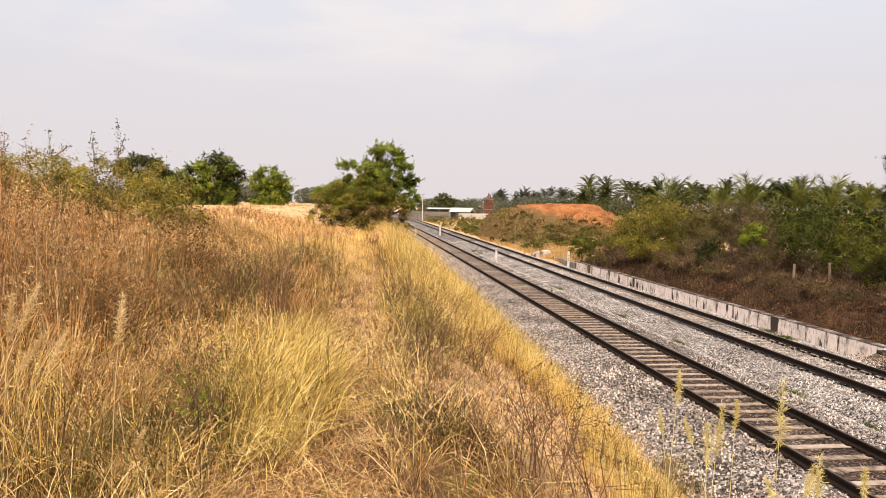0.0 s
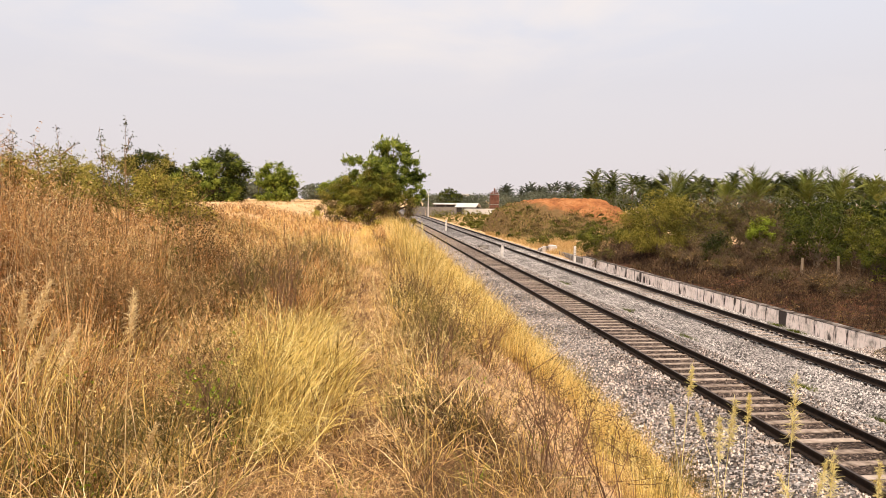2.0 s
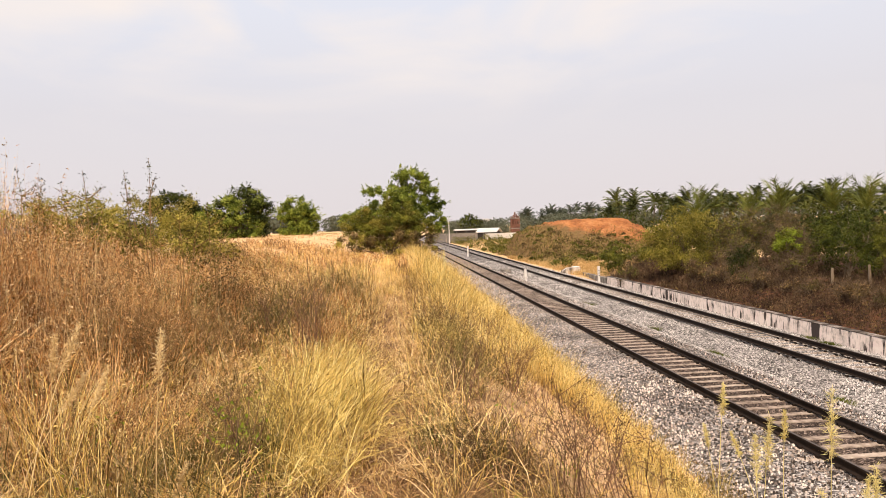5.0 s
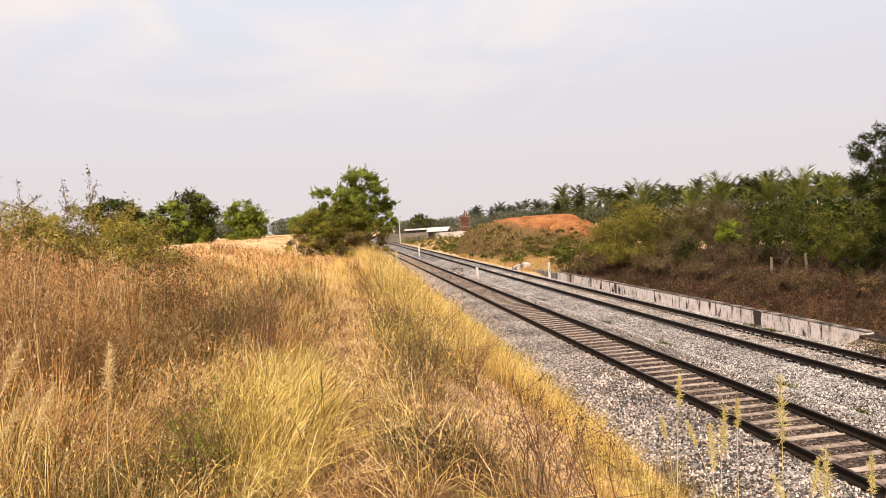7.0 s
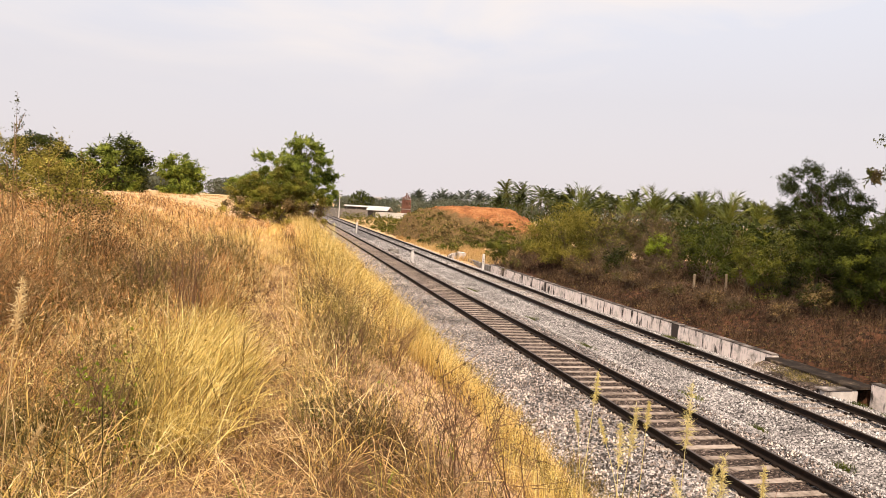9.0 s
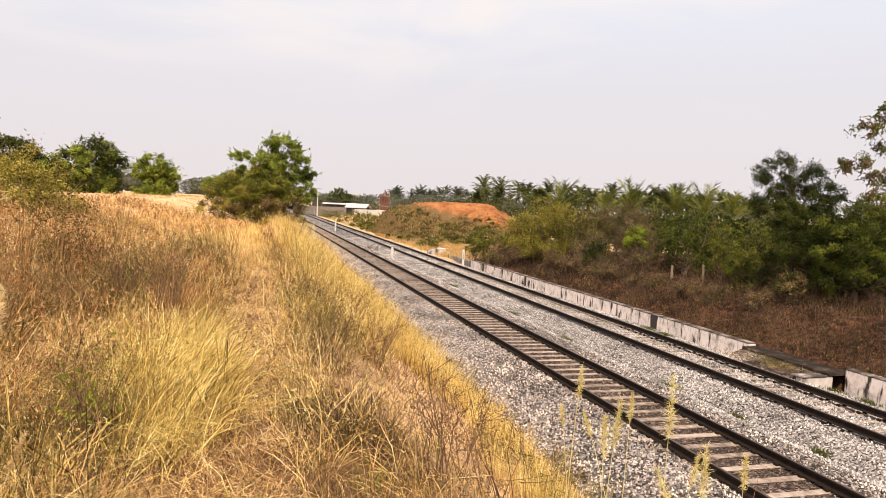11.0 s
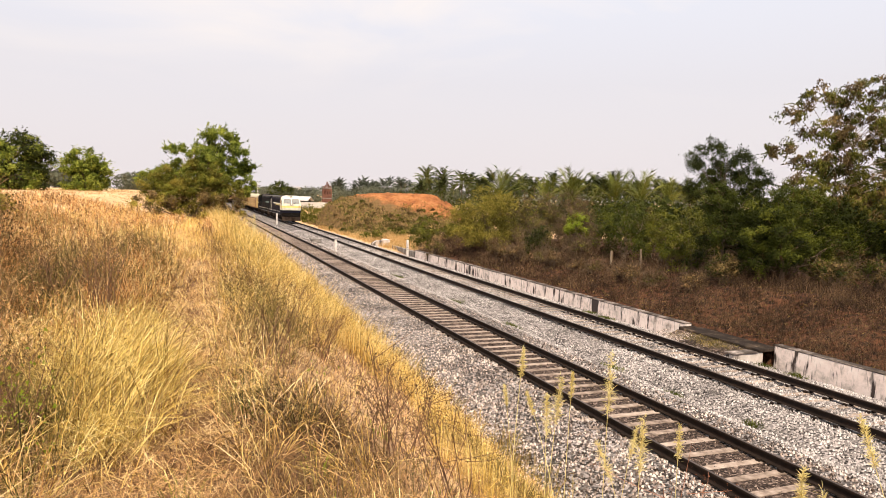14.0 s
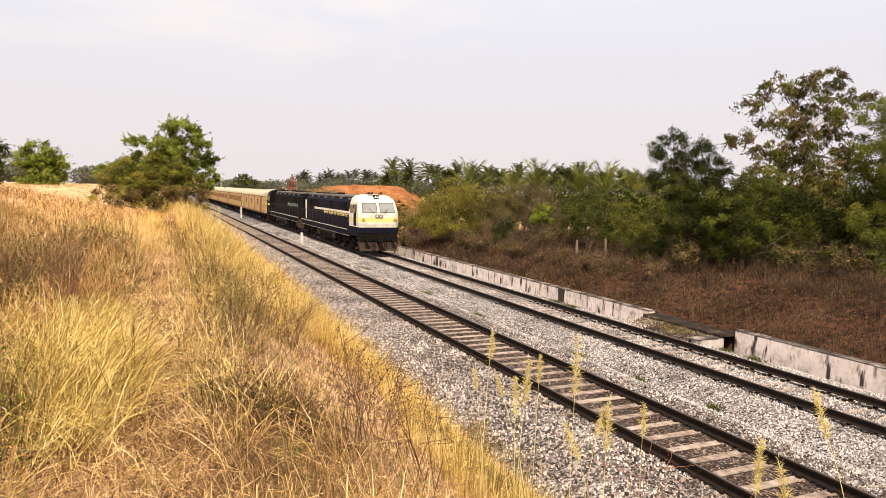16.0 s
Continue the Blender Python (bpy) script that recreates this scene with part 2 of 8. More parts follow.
def wall_material():
    """Old whitewash with black runs of damp below the coping."""
    m = material("stained_whitewash", [(0.0, (0.28, 0.23, 0.21)), (0.25, (0.60, 0.53, 0.50)), (0.5, (0.82, 0.71, 0.68)), (1.0, (0.90, 0.82, 0.79))], 1.6, 0.85, bump=0.012, bump_scale=14, fine=0.9, fine_scale=7, detail=8)
    nt = m.node_tree
    N, L = nt.nodes.new, nt.links.new
    p = nt.nodes["Principled BSDF"]
    old = p.inputs["Base Color"].links[0].from_socket
    geo = N("ShaderNodeNewGeometry")
    mp = N("ShaderNodeMapping")
    mp.inputs["Scale"].default_value = (0.02, 1.0, 0.24)
    L(geo.outputs["Position"], mp.inputs[0])
    total = None
    for sc, lo, hi in ((0.9, 0.60, 0.63), (4.2, 0.56, 0.655), (11.0, 0.565, 0.82)):
        n = N("ShaderNodeTexNoise")
        n.inputs["Scale"].default_value, n.inputs["Detail"].default_value = sc, 5
        L(mp.outputs[0], n.inputs["Vector"])
        r = N("ShaderNodeMapRange")
        r.inputs[1].default_value, r.inputs[2].default_value = lo, hi
        L(n.outputs[0], r.inputs[0])
        if total is None:
            total = r.outputs[0]
        else:
            a = N("ShaderNodeMath")
            a.operation = "MAXIMUM"
            L(total, a.inputs[0])
            L(r.outputs[0], a.inputs[1])
            total = a.outputs[0]
    mx = N("ShaderNodeMix")
    mx.data_type = "RGBA"
    L(total, mx.inputs["Factor"])
    L(old, mx.inputs["A"])
    mx.inputs["B"].default_value = (0.060, 0.047, 0.045, 1)
    L(mx.outputs["Result"], p.inputs["Base Color"])
    return m


def ground_material():
    """Dry tan soil on the near bank, red-brown earth across the line, dull straw far off."""
    m = material("ground_soil", [(0.0, (0.34, 0.19, 0.09)), (0.45, (0.66, 0.43, 0.23)), (1.0, (0.84, 0.62, 0.37))], 1.3, 0.95, bump=0.03, bump_scale=14, fine=0.5, fine_scale=9)
    nt = m.node_tree
    N, L = nt.nodes.new, nt.links.new
    p = nt.nodes["Principled BSDF"]
    sand = p.inputs["Base Color"].links[0].from_socket
    # the bank top's colour is darkened for shade between tufts, the slope below it is bare sand
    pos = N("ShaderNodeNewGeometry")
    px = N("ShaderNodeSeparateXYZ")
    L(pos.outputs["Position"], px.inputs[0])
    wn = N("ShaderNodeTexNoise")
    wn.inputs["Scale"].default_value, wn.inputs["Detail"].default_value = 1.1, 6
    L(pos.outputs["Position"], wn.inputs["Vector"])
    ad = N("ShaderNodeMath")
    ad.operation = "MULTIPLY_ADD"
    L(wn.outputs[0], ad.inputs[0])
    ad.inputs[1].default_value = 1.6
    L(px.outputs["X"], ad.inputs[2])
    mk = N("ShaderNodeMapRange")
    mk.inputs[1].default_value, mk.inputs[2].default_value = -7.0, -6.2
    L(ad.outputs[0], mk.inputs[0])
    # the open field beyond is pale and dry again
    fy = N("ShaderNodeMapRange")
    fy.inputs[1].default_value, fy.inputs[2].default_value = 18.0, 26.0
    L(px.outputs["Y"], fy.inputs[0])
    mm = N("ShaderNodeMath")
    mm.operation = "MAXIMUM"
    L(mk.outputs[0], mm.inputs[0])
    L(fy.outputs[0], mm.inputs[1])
    tuft_shade = N("ShaderNodeMix")
    tuft_shade.data_type = "RGBA"
    L(mm.outputs[0], tuft_shade.inputs["Factor"])
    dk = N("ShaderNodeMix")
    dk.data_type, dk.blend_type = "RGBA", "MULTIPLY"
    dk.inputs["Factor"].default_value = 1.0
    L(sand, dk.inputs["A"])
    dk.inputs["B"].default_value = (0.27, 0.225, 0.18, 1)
    L(dk.outputs["Result"], tuft_shade.inputs["A"])
    L(sand, tuft_shade.inputs["B"])
    old = tuft_shade.outputs["Result"]
    geo = N("ShaderNodeNewGeometry")
    sep = N("ShaderNodeSeparateXYZ")
    L(geo.outputs["Position"], sep.inputs[0])
    n = N("ShaderNodeTexNoise")
    n.inputs["Scale"].default_value, n.inputs["Detail"].default_value = 4.5, 10
    L(geo.outputs["Position"], n.inputs["Vector"])
    r = N("ShaderNodeValToRGB")
    L(n.outputs[0], r.inputs[0])
    e = r.color_ramp.elements
    e[0].position, e[0].color = 0.38, (0.018, 0.011, 0.008, 1)
    e[1].position, e[1].color = 0.70, (0.155, 0.066, 0.034, 1)
    k = N("ShaderNodeMapRange")
    k.inputs[1].default_value, k.inputs[2].default_value = 8.6, 9.6
    L(sep.outputs["X"], k.inputs[0])
    # the red cut ends where the ground opens out
    k2 = N("ShaderNodeMapRange")
    k2.inputs[1].default_value, k2.inputs[2].default_value = 68.0, 56.0
    L(sep.outputs["Y"], k2.inputs[0])
    k3 = N("ShaderNodeMath")
    k3.operation = "MULTIPLY"
    L(k.outputs[0], k3.inputs[0])
    L(k2.outputs[0], k3.inputs[1])
    mx = N("ShaderNodeMix")
    mx.data_type = "RGBA"
    L(k3.outputs[0], mx.inputs["Factor"])
    L(old, mx.inputs["A"])
    L(r.outputs[0], mx.inputs["B"])
    L(mx.outputs["Result"], p.inputs["Base Color"])
    return m


def mound_material():
    """Bare orange earth, with a skin of olive growth spreading over one flank."""
    m = material("orange_earth", [(0.0, (0.15, 0.058, 0.026)), (0.5, (0.335, 0.130, 0.048)), (1.0, (0.52, 0.25, 0.105))], 0.45, 0.95, bump=0.5, bump_scale=1.4, fine=0.9, fine_scale=3.5)
    nt = m.node_tree
    N, L = nt.nodes.new, nt.links.new
    p = nt.nodes["Principled BSDF"]
    old = p.inputs["Base Color"].links[0].from_socket
    geo = N("ShaderNodeNewGeometry")
    sep = N("ShaderNodeSeparateXYZ")
    L(geo.outputs["Position"], sep.inputs[0])
    n = N("ShaderNodeTexNoise")
    n.inputs["Scale"].default_value, n.inputs["Detail"].default_value = 0.6, 9
    L(geo.outputs["Position"], n.inputs["Vector"])
    h = N("ShaderNodeMath")
    h.operation = "MULTIPLY_ADD"
    L(sep.outputs["Z"], h.inputs[0])
    h.inputs[1].default_value = 3.5
    L(sep.outputs["X"], h.inputs[2])
    a = N("ShaderNodeMath")
    a.operation = "MULTIPLY_ADD"
    L(n.outputs[0], a.inputs[0])
    a.inputs[1].default_value = 9.0
    L(h.outputs[0], a.inputs[2])
    k = N("ShaderNodeMapRange")
    k.inputs[1].default_value, k.inputs[2].default_value = 33.2, 36.4
    L(a.outputs[0], k.inputs[0])
    mx = N("ShaderNodeMix")
    mx.data_type = "RGBA"
    L(k.outputs[0], mx.inputs["Factor"])
    mx.inputs["A"].default_value = (0.17, 0.105, 0.045, 1)
    L(old, mx.inputs["B"])
    L(mx.outputs["Result"], p.inputs["Base Color"])
    return m


def paint(name, rgb, rough=0.4, dirt=0.25, metal=0.0, scale=1.5):
    d = tuple(c * (1 - dirt) * 0.85 + 0.02 * dirt for c in rgb)
    m = material(name, [(0.0, d), (0.55, rgb), (1.0, tuple(min(1, c * 1.08) for c in rgb))], scale, rough, metal=metal, object_space=True, fine=0.2, fine_scale=12)
    m.node_tree.nodes["Principled BSDF"].inputs["Specular IOR Level"].default_value = 0.5 if rough < 0.3 else 0.18 if rough < 0.7 else 0.05
    return m


def pebble_bed(name, stops, scale):
    """Crushed stone seen from afar: a cell for each stone, pale and dark, with deep joints."""
    m = material(name, stops, 0.6, 0.9)
    nt = m.node_tree
    N, L = nt.nodes.new, nt.links.new
    p = nt.nodes["Principled BSDF"]
    ramp = p.inputs["Base Color"].links[0].from_node
    coarse = ramp.inputs[0].links[0].from_socket
    geo = N("ShaderNodeNewGeometry")
    v = N("ShaderNodeTexVoronoi")
    v.inputs["Scale"].default_value = scale
    L(geo.outputs["Position"], v.inputs["Vector"])
    sep = N("ShaderNodeSeparateColor")
    L(v.outputs["Color"], sep.inputs[0])
    a = N("ShaderNodeMath")
    a.operation = "MULTIPLY_ADD"
    L(sep.outputs[0], a.inputs[0])
    a.inputs[1].default_value = 0.9
    b = N("ShaderNodeMath")
    b.operation = "MULTIPLY_ADD"
    L(coarse, b.inputs[0])
    b.inputs[1].default_value, b.inputs[2].default_value = 0.5, -0.28
    L(b.outputs[0], a.inputs[2])
    L(a.outputs[0], ramp.inputs[0])
    bp = N("ShaderNodeBump")
    bp.invert = True
    bp.inputs["Strength"].default_value, bp.inputs["Distance"].default_value = 1.0, 0.022
    L(v.outputs["Distance"], bp.inputs["Height"])
    L(bp.outputs[0], p.inputs["Normal"])
    return m


# bed coloured darker than its loose stones, for the shade in their gaps
M["bed"] = pebble_bed("ballast_bed", [(0.0, (0.020, 0.018, 0.017)), (0.35, (0.115, 0.103, 0.101)), (0.7, (0.33, 0.30, 0.293)), (1.0, (0.70, 0.64, 0.63))], 21.0)
M["fouledbed"] = pebble_bed("fouled_ballast_bed", [(0.0, (0.010, 0.007, 0.0055)), (0.4, (0.045, 0.030, 0.024)), (0.75, (0.14, 0.102, 0.085)), (1.0, (0.42, 0.32, 0.275))], 24.0)
M["wall"] = wall_material()
M["ground"] = ground_material()
M["mound"] = mound_material()
M["loco_white"] = paint("cream_white_paint", (0.78, 0.75, 0.65), 0.4, 0.35)
M["loco_yellow"] = paint("pale_yellow_paint", (0.82, 0.70, 0.26), 0.4, 0.15)
M["loco_navy"] = paint("navy_paint", (0.009, 0.010, 0.021), 0.7, 0.5)
M["paleteal"] = paint("faded_teal_paint", (0.17, 0.22, 0.21), 0.6, 0.6)
M["loco_black"] = paint("black_paint", (0.006, 0.007, 0.009), 0.75, 0.5)
M["grime"] = paint("grimy_steel", (0.060, 0.042, 0.033), 0.75, 0.6)
M["underframe"] = paint("oily_underframe", (0.010, 0.008, 0.007), 0.8, 0.6)
M["steel"] = paint("grey_steel", (0.16, 0.155, 0.155), 0.55, 0.4)
M["roofgrey"] = paint("hood_roof", (0.13, 0.125, 0.12), 0.5, 0.5)
# pale grey base colour holds the sky reflected in the windscreens
M["glass"] = paint("sky_toned_glass", (0.30, 0.31, 0.31), 0.06, 0.1)
M["darkglass"] = paint("dark_window", (0.06, 0.05, 0.045), 0.12, 0.3)
M["cream"] = paint("cream_coach_paint", (0.47, 0.33, 0.14), 0.5, 0.45)
M["coachbrown"] = paint("brown_coach_trim", (0.20, 0.09, 0.04), 0.5, 0.4)
M["coachroof"] = paint("cream_roof_paint", (0.52, 0.47, 0.33), 0.55, 0.3)
M["lamp"] = paint("headlamp_glass", (0.70, 0.70, 0.66), 0.15, 0.1)
M["sheet"] = paint("roof_sheet", (0.58, 0.57, 0.56), 0.5, 0.2, scale=0.3)
# near-black colour stands for the shade inside sheds, house and coaches
M["shadedark"] = paint("interior_shade_colour", (0.05, 0.045, 0.045), 0.8, 0.3, scale=0.3)
M["brick"] = material("red_brick_mass", [(0.0, (0.07, 0.032, 0.024)), (0.5, (0.16, 0.075, 0.055)), (1.0, (0.26, 0.14, 0.10))], 0.8, 0.9, fine=0.4, fine_scale=4)
M["plaster"] = material("pale_plaster", [(0.0, (0.45, 0.42, 0.40)), (1.0, (0.74, 0.71, 0.68))], 0.3, 0.85)


# ---- mesh helpers ----
def part(name, bm, mat, parent=None, label="", smooth=False):
    me = bpy.data.meshes.new(name)
    bm.to_mesh(me)
    bm.free()
    me.materials.append(mat)
    if smooth:
        me.shade_smooth()
    ob = new(name, me)
    if parent is not None:
        ob.parent = parent
    if label:
        tagged(ob, label)
    return ob


def empty(name, m=None):
    ob = new(name)
    ob.empty_display_size = 0.2
    if m is not None:
        ob.matrix_world = m
    return ob


def quick(name, verts, faces, mat, parent=None, smooth=False):
    """A mesh from arrays: verts (n, 3); faces (m, 3) or (m, 4)."""
    me = bpy.data.meshes.new(name)
    k = faces.shape[1]
    me.vertices.add(len(verts))
    me.vertices.foreach_set("co", np.ascontiguousarray(verts, dtype=np.float32).ravel())
    me.loops.add(faces.size)
    me.loops.foreach_set("vertex_index", np.ascontiguousarray(faces, dtype=np.int32).ravel())
    me.polygons.add(len(faces))
    me.polygons.foreach_set("loop_start", np.arange(0, faces.size, k, dtype=np.int32))
    me.update(calc_edges=True)
    me.materials.append(mat)
    if smooth:
        me.shade_smooth()
    ob = new(name, me)
    if parent is not None:
        ob.parent = parent
    return ob


def box(bm, x0, x1, y0, y1, z0, z1, bevel=0.0, m=None):
    r = bmesh.ops.create_cube(bm, size=1.0)
    vs = r["verts"]
    t = Matrix.Translation(((x0 + x1) / 2, (y0 + y1) / 2, (z0 + z1) / 2)) @ Matrix.Diagonal((x1 - x0, y1 - y0, z1 - z0, 1))
    bmesh.ops.transform(bm, matrix=(m @ t) if m else t, verts=vs)
    if bevel:
        es = list({e for v in vs for e in v.link_edges})
        bmesh.ops.bevel(bm, geom=es, offset=bevel, segments=1, affect="EDGES")


def tube(bm, pts, radii, n=8, cap=True):
    """A tapered tube through points."""
    rings = []
    for i, p in enumerate(pts):
        p = Vector(p)
        d = Vector(pts[min(i + 1, len(pts) - 1)]) - Vector(pts[max(i - 1, 0)])
        q = d.to_track_quat("Z", "Y")
        rings.append([bm.verts.new(p + q @ Vector((math.cos(2 * math.pi * k / n) * radii[i], math.sin(2 * math.pi * k / n) * radii[i], 0))) for k in range(n)])
    for a, b in zip(rings, rings[1:]):
        for k in range(n):
            bm.faces.new((a[k], a[(k + 1) % n], b[(k + 1) % n], b[k]))
    if cap:
        bm.faces.new(rings[0][::-1])
        bm.faces.new(rings[-1])


def extrude_profile(bm, pts, y0, y1, closed=True):
    """A profile in x, z drawn along y."""
    a = [bm.verts.new((x, y0, z)) for x, z in pts]
    b = [bm.verts.new((x, y1, z)) for x, z in pts]
    n = len(pts)
    for i in range(n if closed else n - 1):
        j = (i + 1) % n
        bm.faces.new((a[i], a[j], b[j], b[i]))
    if closed:
        bm.faces.new(a[::-1])
        bm.faces.new(b)
    bmesh.ops.recalc_face_normals(bm, faces=bm.faces)


def ring_loft(bm, rings):
    rs = [[bm.verts.new(p) for p in r] for r in rings]
    n = len(rs[0])
    for a, b in zip(rs, rs[1:]):
        for i in range(n):
            bm.faces.new((a[i], a[(i + 1) % n], b[(i + 1) % n], b[i]))
    bm.faces.new(rs[0][::-1])
    bm.faces.new(rs[-1])
    bmesh.ops.recalc_face_normals(bm, faces=bm.faces)


# ---- the lie of the land ----
GAUGE = 1.743                   # between rail centres
TRACK_A, TRACK_B = 0.0, 5.24    # left rail of each line
RAIL_B_Z = -0.05


def sstep(a, b, v):
    t = np.clip((v - a) / (b - a), 0, 1)
    return t * t * (3 - 2 * t)


def wobble(x, y, s, k):
    """A cheap smooth unevenness."""
    return (np.sin(x * s + 1.3 * k) * np.cos(y * s * 0.83 + 2.1 * k) + 0.5 * np.sin((x + y) * s * 2.1 + k) + 0.5 * np.cos((x - 0.7 * y) * s * 1.7 + 3 * k)) / 2


def ground_z(x, y):
    x, y = np.asarray(x, float), np.asarray(y, float)
    left = 3.08 + 0.85 * sstep(-9.6, -14.5, x) + 0.25 * sstep(30, 60, y) * sstep(-9, -14, x) + 0.10 * wobble(x, y, 0.9, 1)
    left = left * (1 - 0.75 * sstep(140, 400, np.hypot(x, y)))
    t = np.interp(x, [-7.9, -7.4, -7.0, -3.2, -2.7, -2.3], [0, 0.04, 0.11, 0.95, 0.99, 1.0])
    z = left * (1 - t) - 0.55 * t
    # across the line: drain, then a cut bank up to the plantation
    near = -1.05 + 1.05 * sstep(9.62, 9.78, x) + 1.25 * sstep(9.8, 13.6, x) + 0.14 * wobble(x, y, 1.1, 2) * sstep(9.8, 11, x)
    far = -0.45 + 0.5 * sstep(10, 16, x) + 0.06 * wobble(x, y, 0.8, 3)
    w = sstep(52, 60, y)
    right = near * (1 - w) + far * w
    k = sstep(8.2, 8.75, x)
    z = z * (1 - k) + right * k
    z = z * (1 - 0.8 * sstep(300, 900, np.hypot(x, y)) * sstep(12, 60, np.abs(x)))
    return z


def bed_z(x):
    """Top of the ballast across both lines."""
    return np.interp(x, [-3.1, -1.35, -0.85, -0.2, -0.06, 0.1, 1.65, 1.8, 1.95, 2.6, 3.0, 3.5, 4.0, 4.3, 8.0, 8.7, 9.28], [-0.62, -0.26, -0.165, -0.16, -0.20, -0.215, -0.215, -0.20, -0.16, -0.165, -0.21, -0.42, -0.33, -0.25, -0.32, -0.46, -0.60])


def build_ground():
    xs = np.concatenate([-np.geomspace(2200, 42, 14), np.linspace(-40, -20, 18), np.arange(-19.6, -1.6, 0.3), np.linspace(-1.4, 8.0, 14), np.arange(8.2, 17, 0.22), np.linspace(17.5, 60, 36), np.geomspace(64, 2200, 14)])
    ys = np.concatenate([-np.geomspace(2200, 12, 12), np.arange(-10, 1, 1.0), np.arange(1, 30, 0.35), np.arange(30, 75, 0.8), np.linspace(76, 240, 70), np.geomspace(250, 2400, 14)])
    X, Y = np.meshgrid(xs, ys)
    Z = ground_z(X, Y)
    V = np.stack([X, Y, Z], -1).reshape(-1, 3)
    nx, ny = len(xs), len(ys)
    i = (np.arange(ny - 1)[:, None] * nx + np.arange(nx - 1)[None]).ravel()
    F = np.stack([i, i + 1, i + 1 + nx, i + nx], 1)
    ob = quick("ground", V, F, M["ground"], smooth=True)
    tagged(ob, "dry tan and red earth banks on both sides of the line", "ground", kind="structure")


build_ground()


# ---- railway ----
def build_ballast():
    xs = np.array([-3.1, -2.2, -1.35, -0.85, -0.2, -0.06, 0.1, 0.9, 1.65, 1.8, 1.95, 2.6, 3.0, 3.25, 3.5, 3.75, 4.0, 4.3, 5.2, 6.1, 7.0, 8.0, 8.3, 8.7, 9.28])
    ys = np.concatenate([np.linspace(-200, 0, 20), np.arange(2, 60, 0.5), np.linspace(60, 700, 60)])
    X, Y = np.meshgrid(xs, ys)
    Z = bed_z(X) - 0.03 + 0.02 * wobble(X, Y, 2.2, 4)
    nx, ny = len(xs), len(ys)
    i = (np.arange(ny - 1)[:, None] * nx + np.arange(nx - 1)[None]).ravel()
    ob = quick("ballast_bed", np.stack([X, Y, Z], -1).reshape(-1, 3), np.stack([i, i + 1, i + 1 + nx, i + nx], 1), M["bed"], smooth=True)
    tagged(ob, "bed of grey crushed stone ballast under two railway lines", "ballast", kind="structure")
    # loose stones over the nearest stretch
    rng = np.random.default_rng(5)
    n = 106000
    y = 5.5 + 62 * rng.random(n) ** 2.0
    y[:9000] = rng.uniform(55, 90, 9000)
    x = rng.uniform(-3.0, 9.2, n)
    on_sleeper = (np.abs(x - 0.87) < 0.9) & (np.mod(y, 0.6) < 0.25)
    # the near line is packed with smaller rubble
    pack = rng.random(n) < 0.07
    x = np.where(pack & (np.mod(y, 0.6) > 0.26), rng.uniform(0.1, 1.65, n), x)
    on_rail = np.zeros(n, bool)
    for r in (TRACK_A, TRACK_A + GAUGE, TRACK_B, TRACK_B + GAUGE):
        on_rail |= np.abs(x - r) < 0.09
    keep = ~on_rail & (~on_sleeper | (rng.random(n) < 0.13))
    x, y = x[keep], y[keep]
    n = len(x)
    size = rng.uniform(0.012, 0.024, n) * (1 + y / 75)
    z = bed_z(x) - 0.02 + rng.uniform(-0.2, 0.9, n) * size
    inside = (x > TRACK_A) & (x < TRACK_A + GAUGE)
    dirt = rng.random(n)
    beside = ~inside & (x < 2.75) & (x > -0.75)
    shoulder = ~inside & ((x < -0.2 - 0.7 * rng.random(n)) | (beside & (dirt < 0.6)))
    black = inside | (beside & (dirt > 0.78))
    for near in (True, False):
        # blocky wedges close by, three-sided chips farther off
        sel = (y < 21) == near
        k = 4 if near else 3
        m, sz = sel.sum(), size[sel]
        turn = rng.uniform(0, 2 * np.pi, (m, 1)) + np.arange(k) * (2 * np.pi / k) + rng.uniform(-0.4, 0.4, (m, k))
        wide = sz[:, None] * rng.uniform(0.8, 1.45, (m, k))
        ring = np.stack([wide * np.cos(turn), wide * np.sin(turn), -sz[:, None] * rng.uniform(0.2, 0.9, (m, k))], -1)
        if near:
            top = [0.42 * (ring[:, i] + ring[:, i + 1]) * rng.uniform(0.5, 1.1, (m, 1)) * np.array([1, 1, 0]) + np.stack([0 * sz, 0 * sz, sz * rng.uniform(0.5, 1.5, m)], 1) for i in (0, 2)]
            P = np.concatenate([ring, np.stack(top, 1)], 1)
            tri = np.array([(0, 1, 4), (2, 3, 5), (1, 2, 5), (1, 5, 4), (3, 0, 4), (3, 4, 5)])
        else:
            tip = np.stack([rng.normal(size=m) * 0.45, rng.normal(size=m) * 0.45, rng.uniform(0.5, 1.25, m)], 1) * sz[:, None]
            P = np.concatenate([ring, tip[:, None]], 1)
            tri = np.array([(0, 1, 3), (1, 2, 3), (2, 0, 3)])
        P = P + np.stack([x, y, z], 1)[sel][:, None]
        for pick, mat, label in ((~black & ~shoulder, "stone", "loose angular grey ballast stones beside the rails"), (shoulder, "dusty", "dusty pinkish ballast stones on the shoulder below the bank"), (black, "fouled", "dark fouled ballast stones between the sleepers of the near line")):
            Q = P[pick[sel]]
            F = (tri[None] + Q.shape[1] * np.arange(len(Q))[:, None, None]).reshape(-1, 3)
            tagged(quick("ballast_stones", Q.reshape(-1, 3), F, M[mat]), label, "ballast stones", kind="stuff")
    bm = bmesh.new()
    box(bm, TRACK_A + 0.08, TRACK_A + GAUGE - 0.08, -100, 400, -0.6, -0.214)
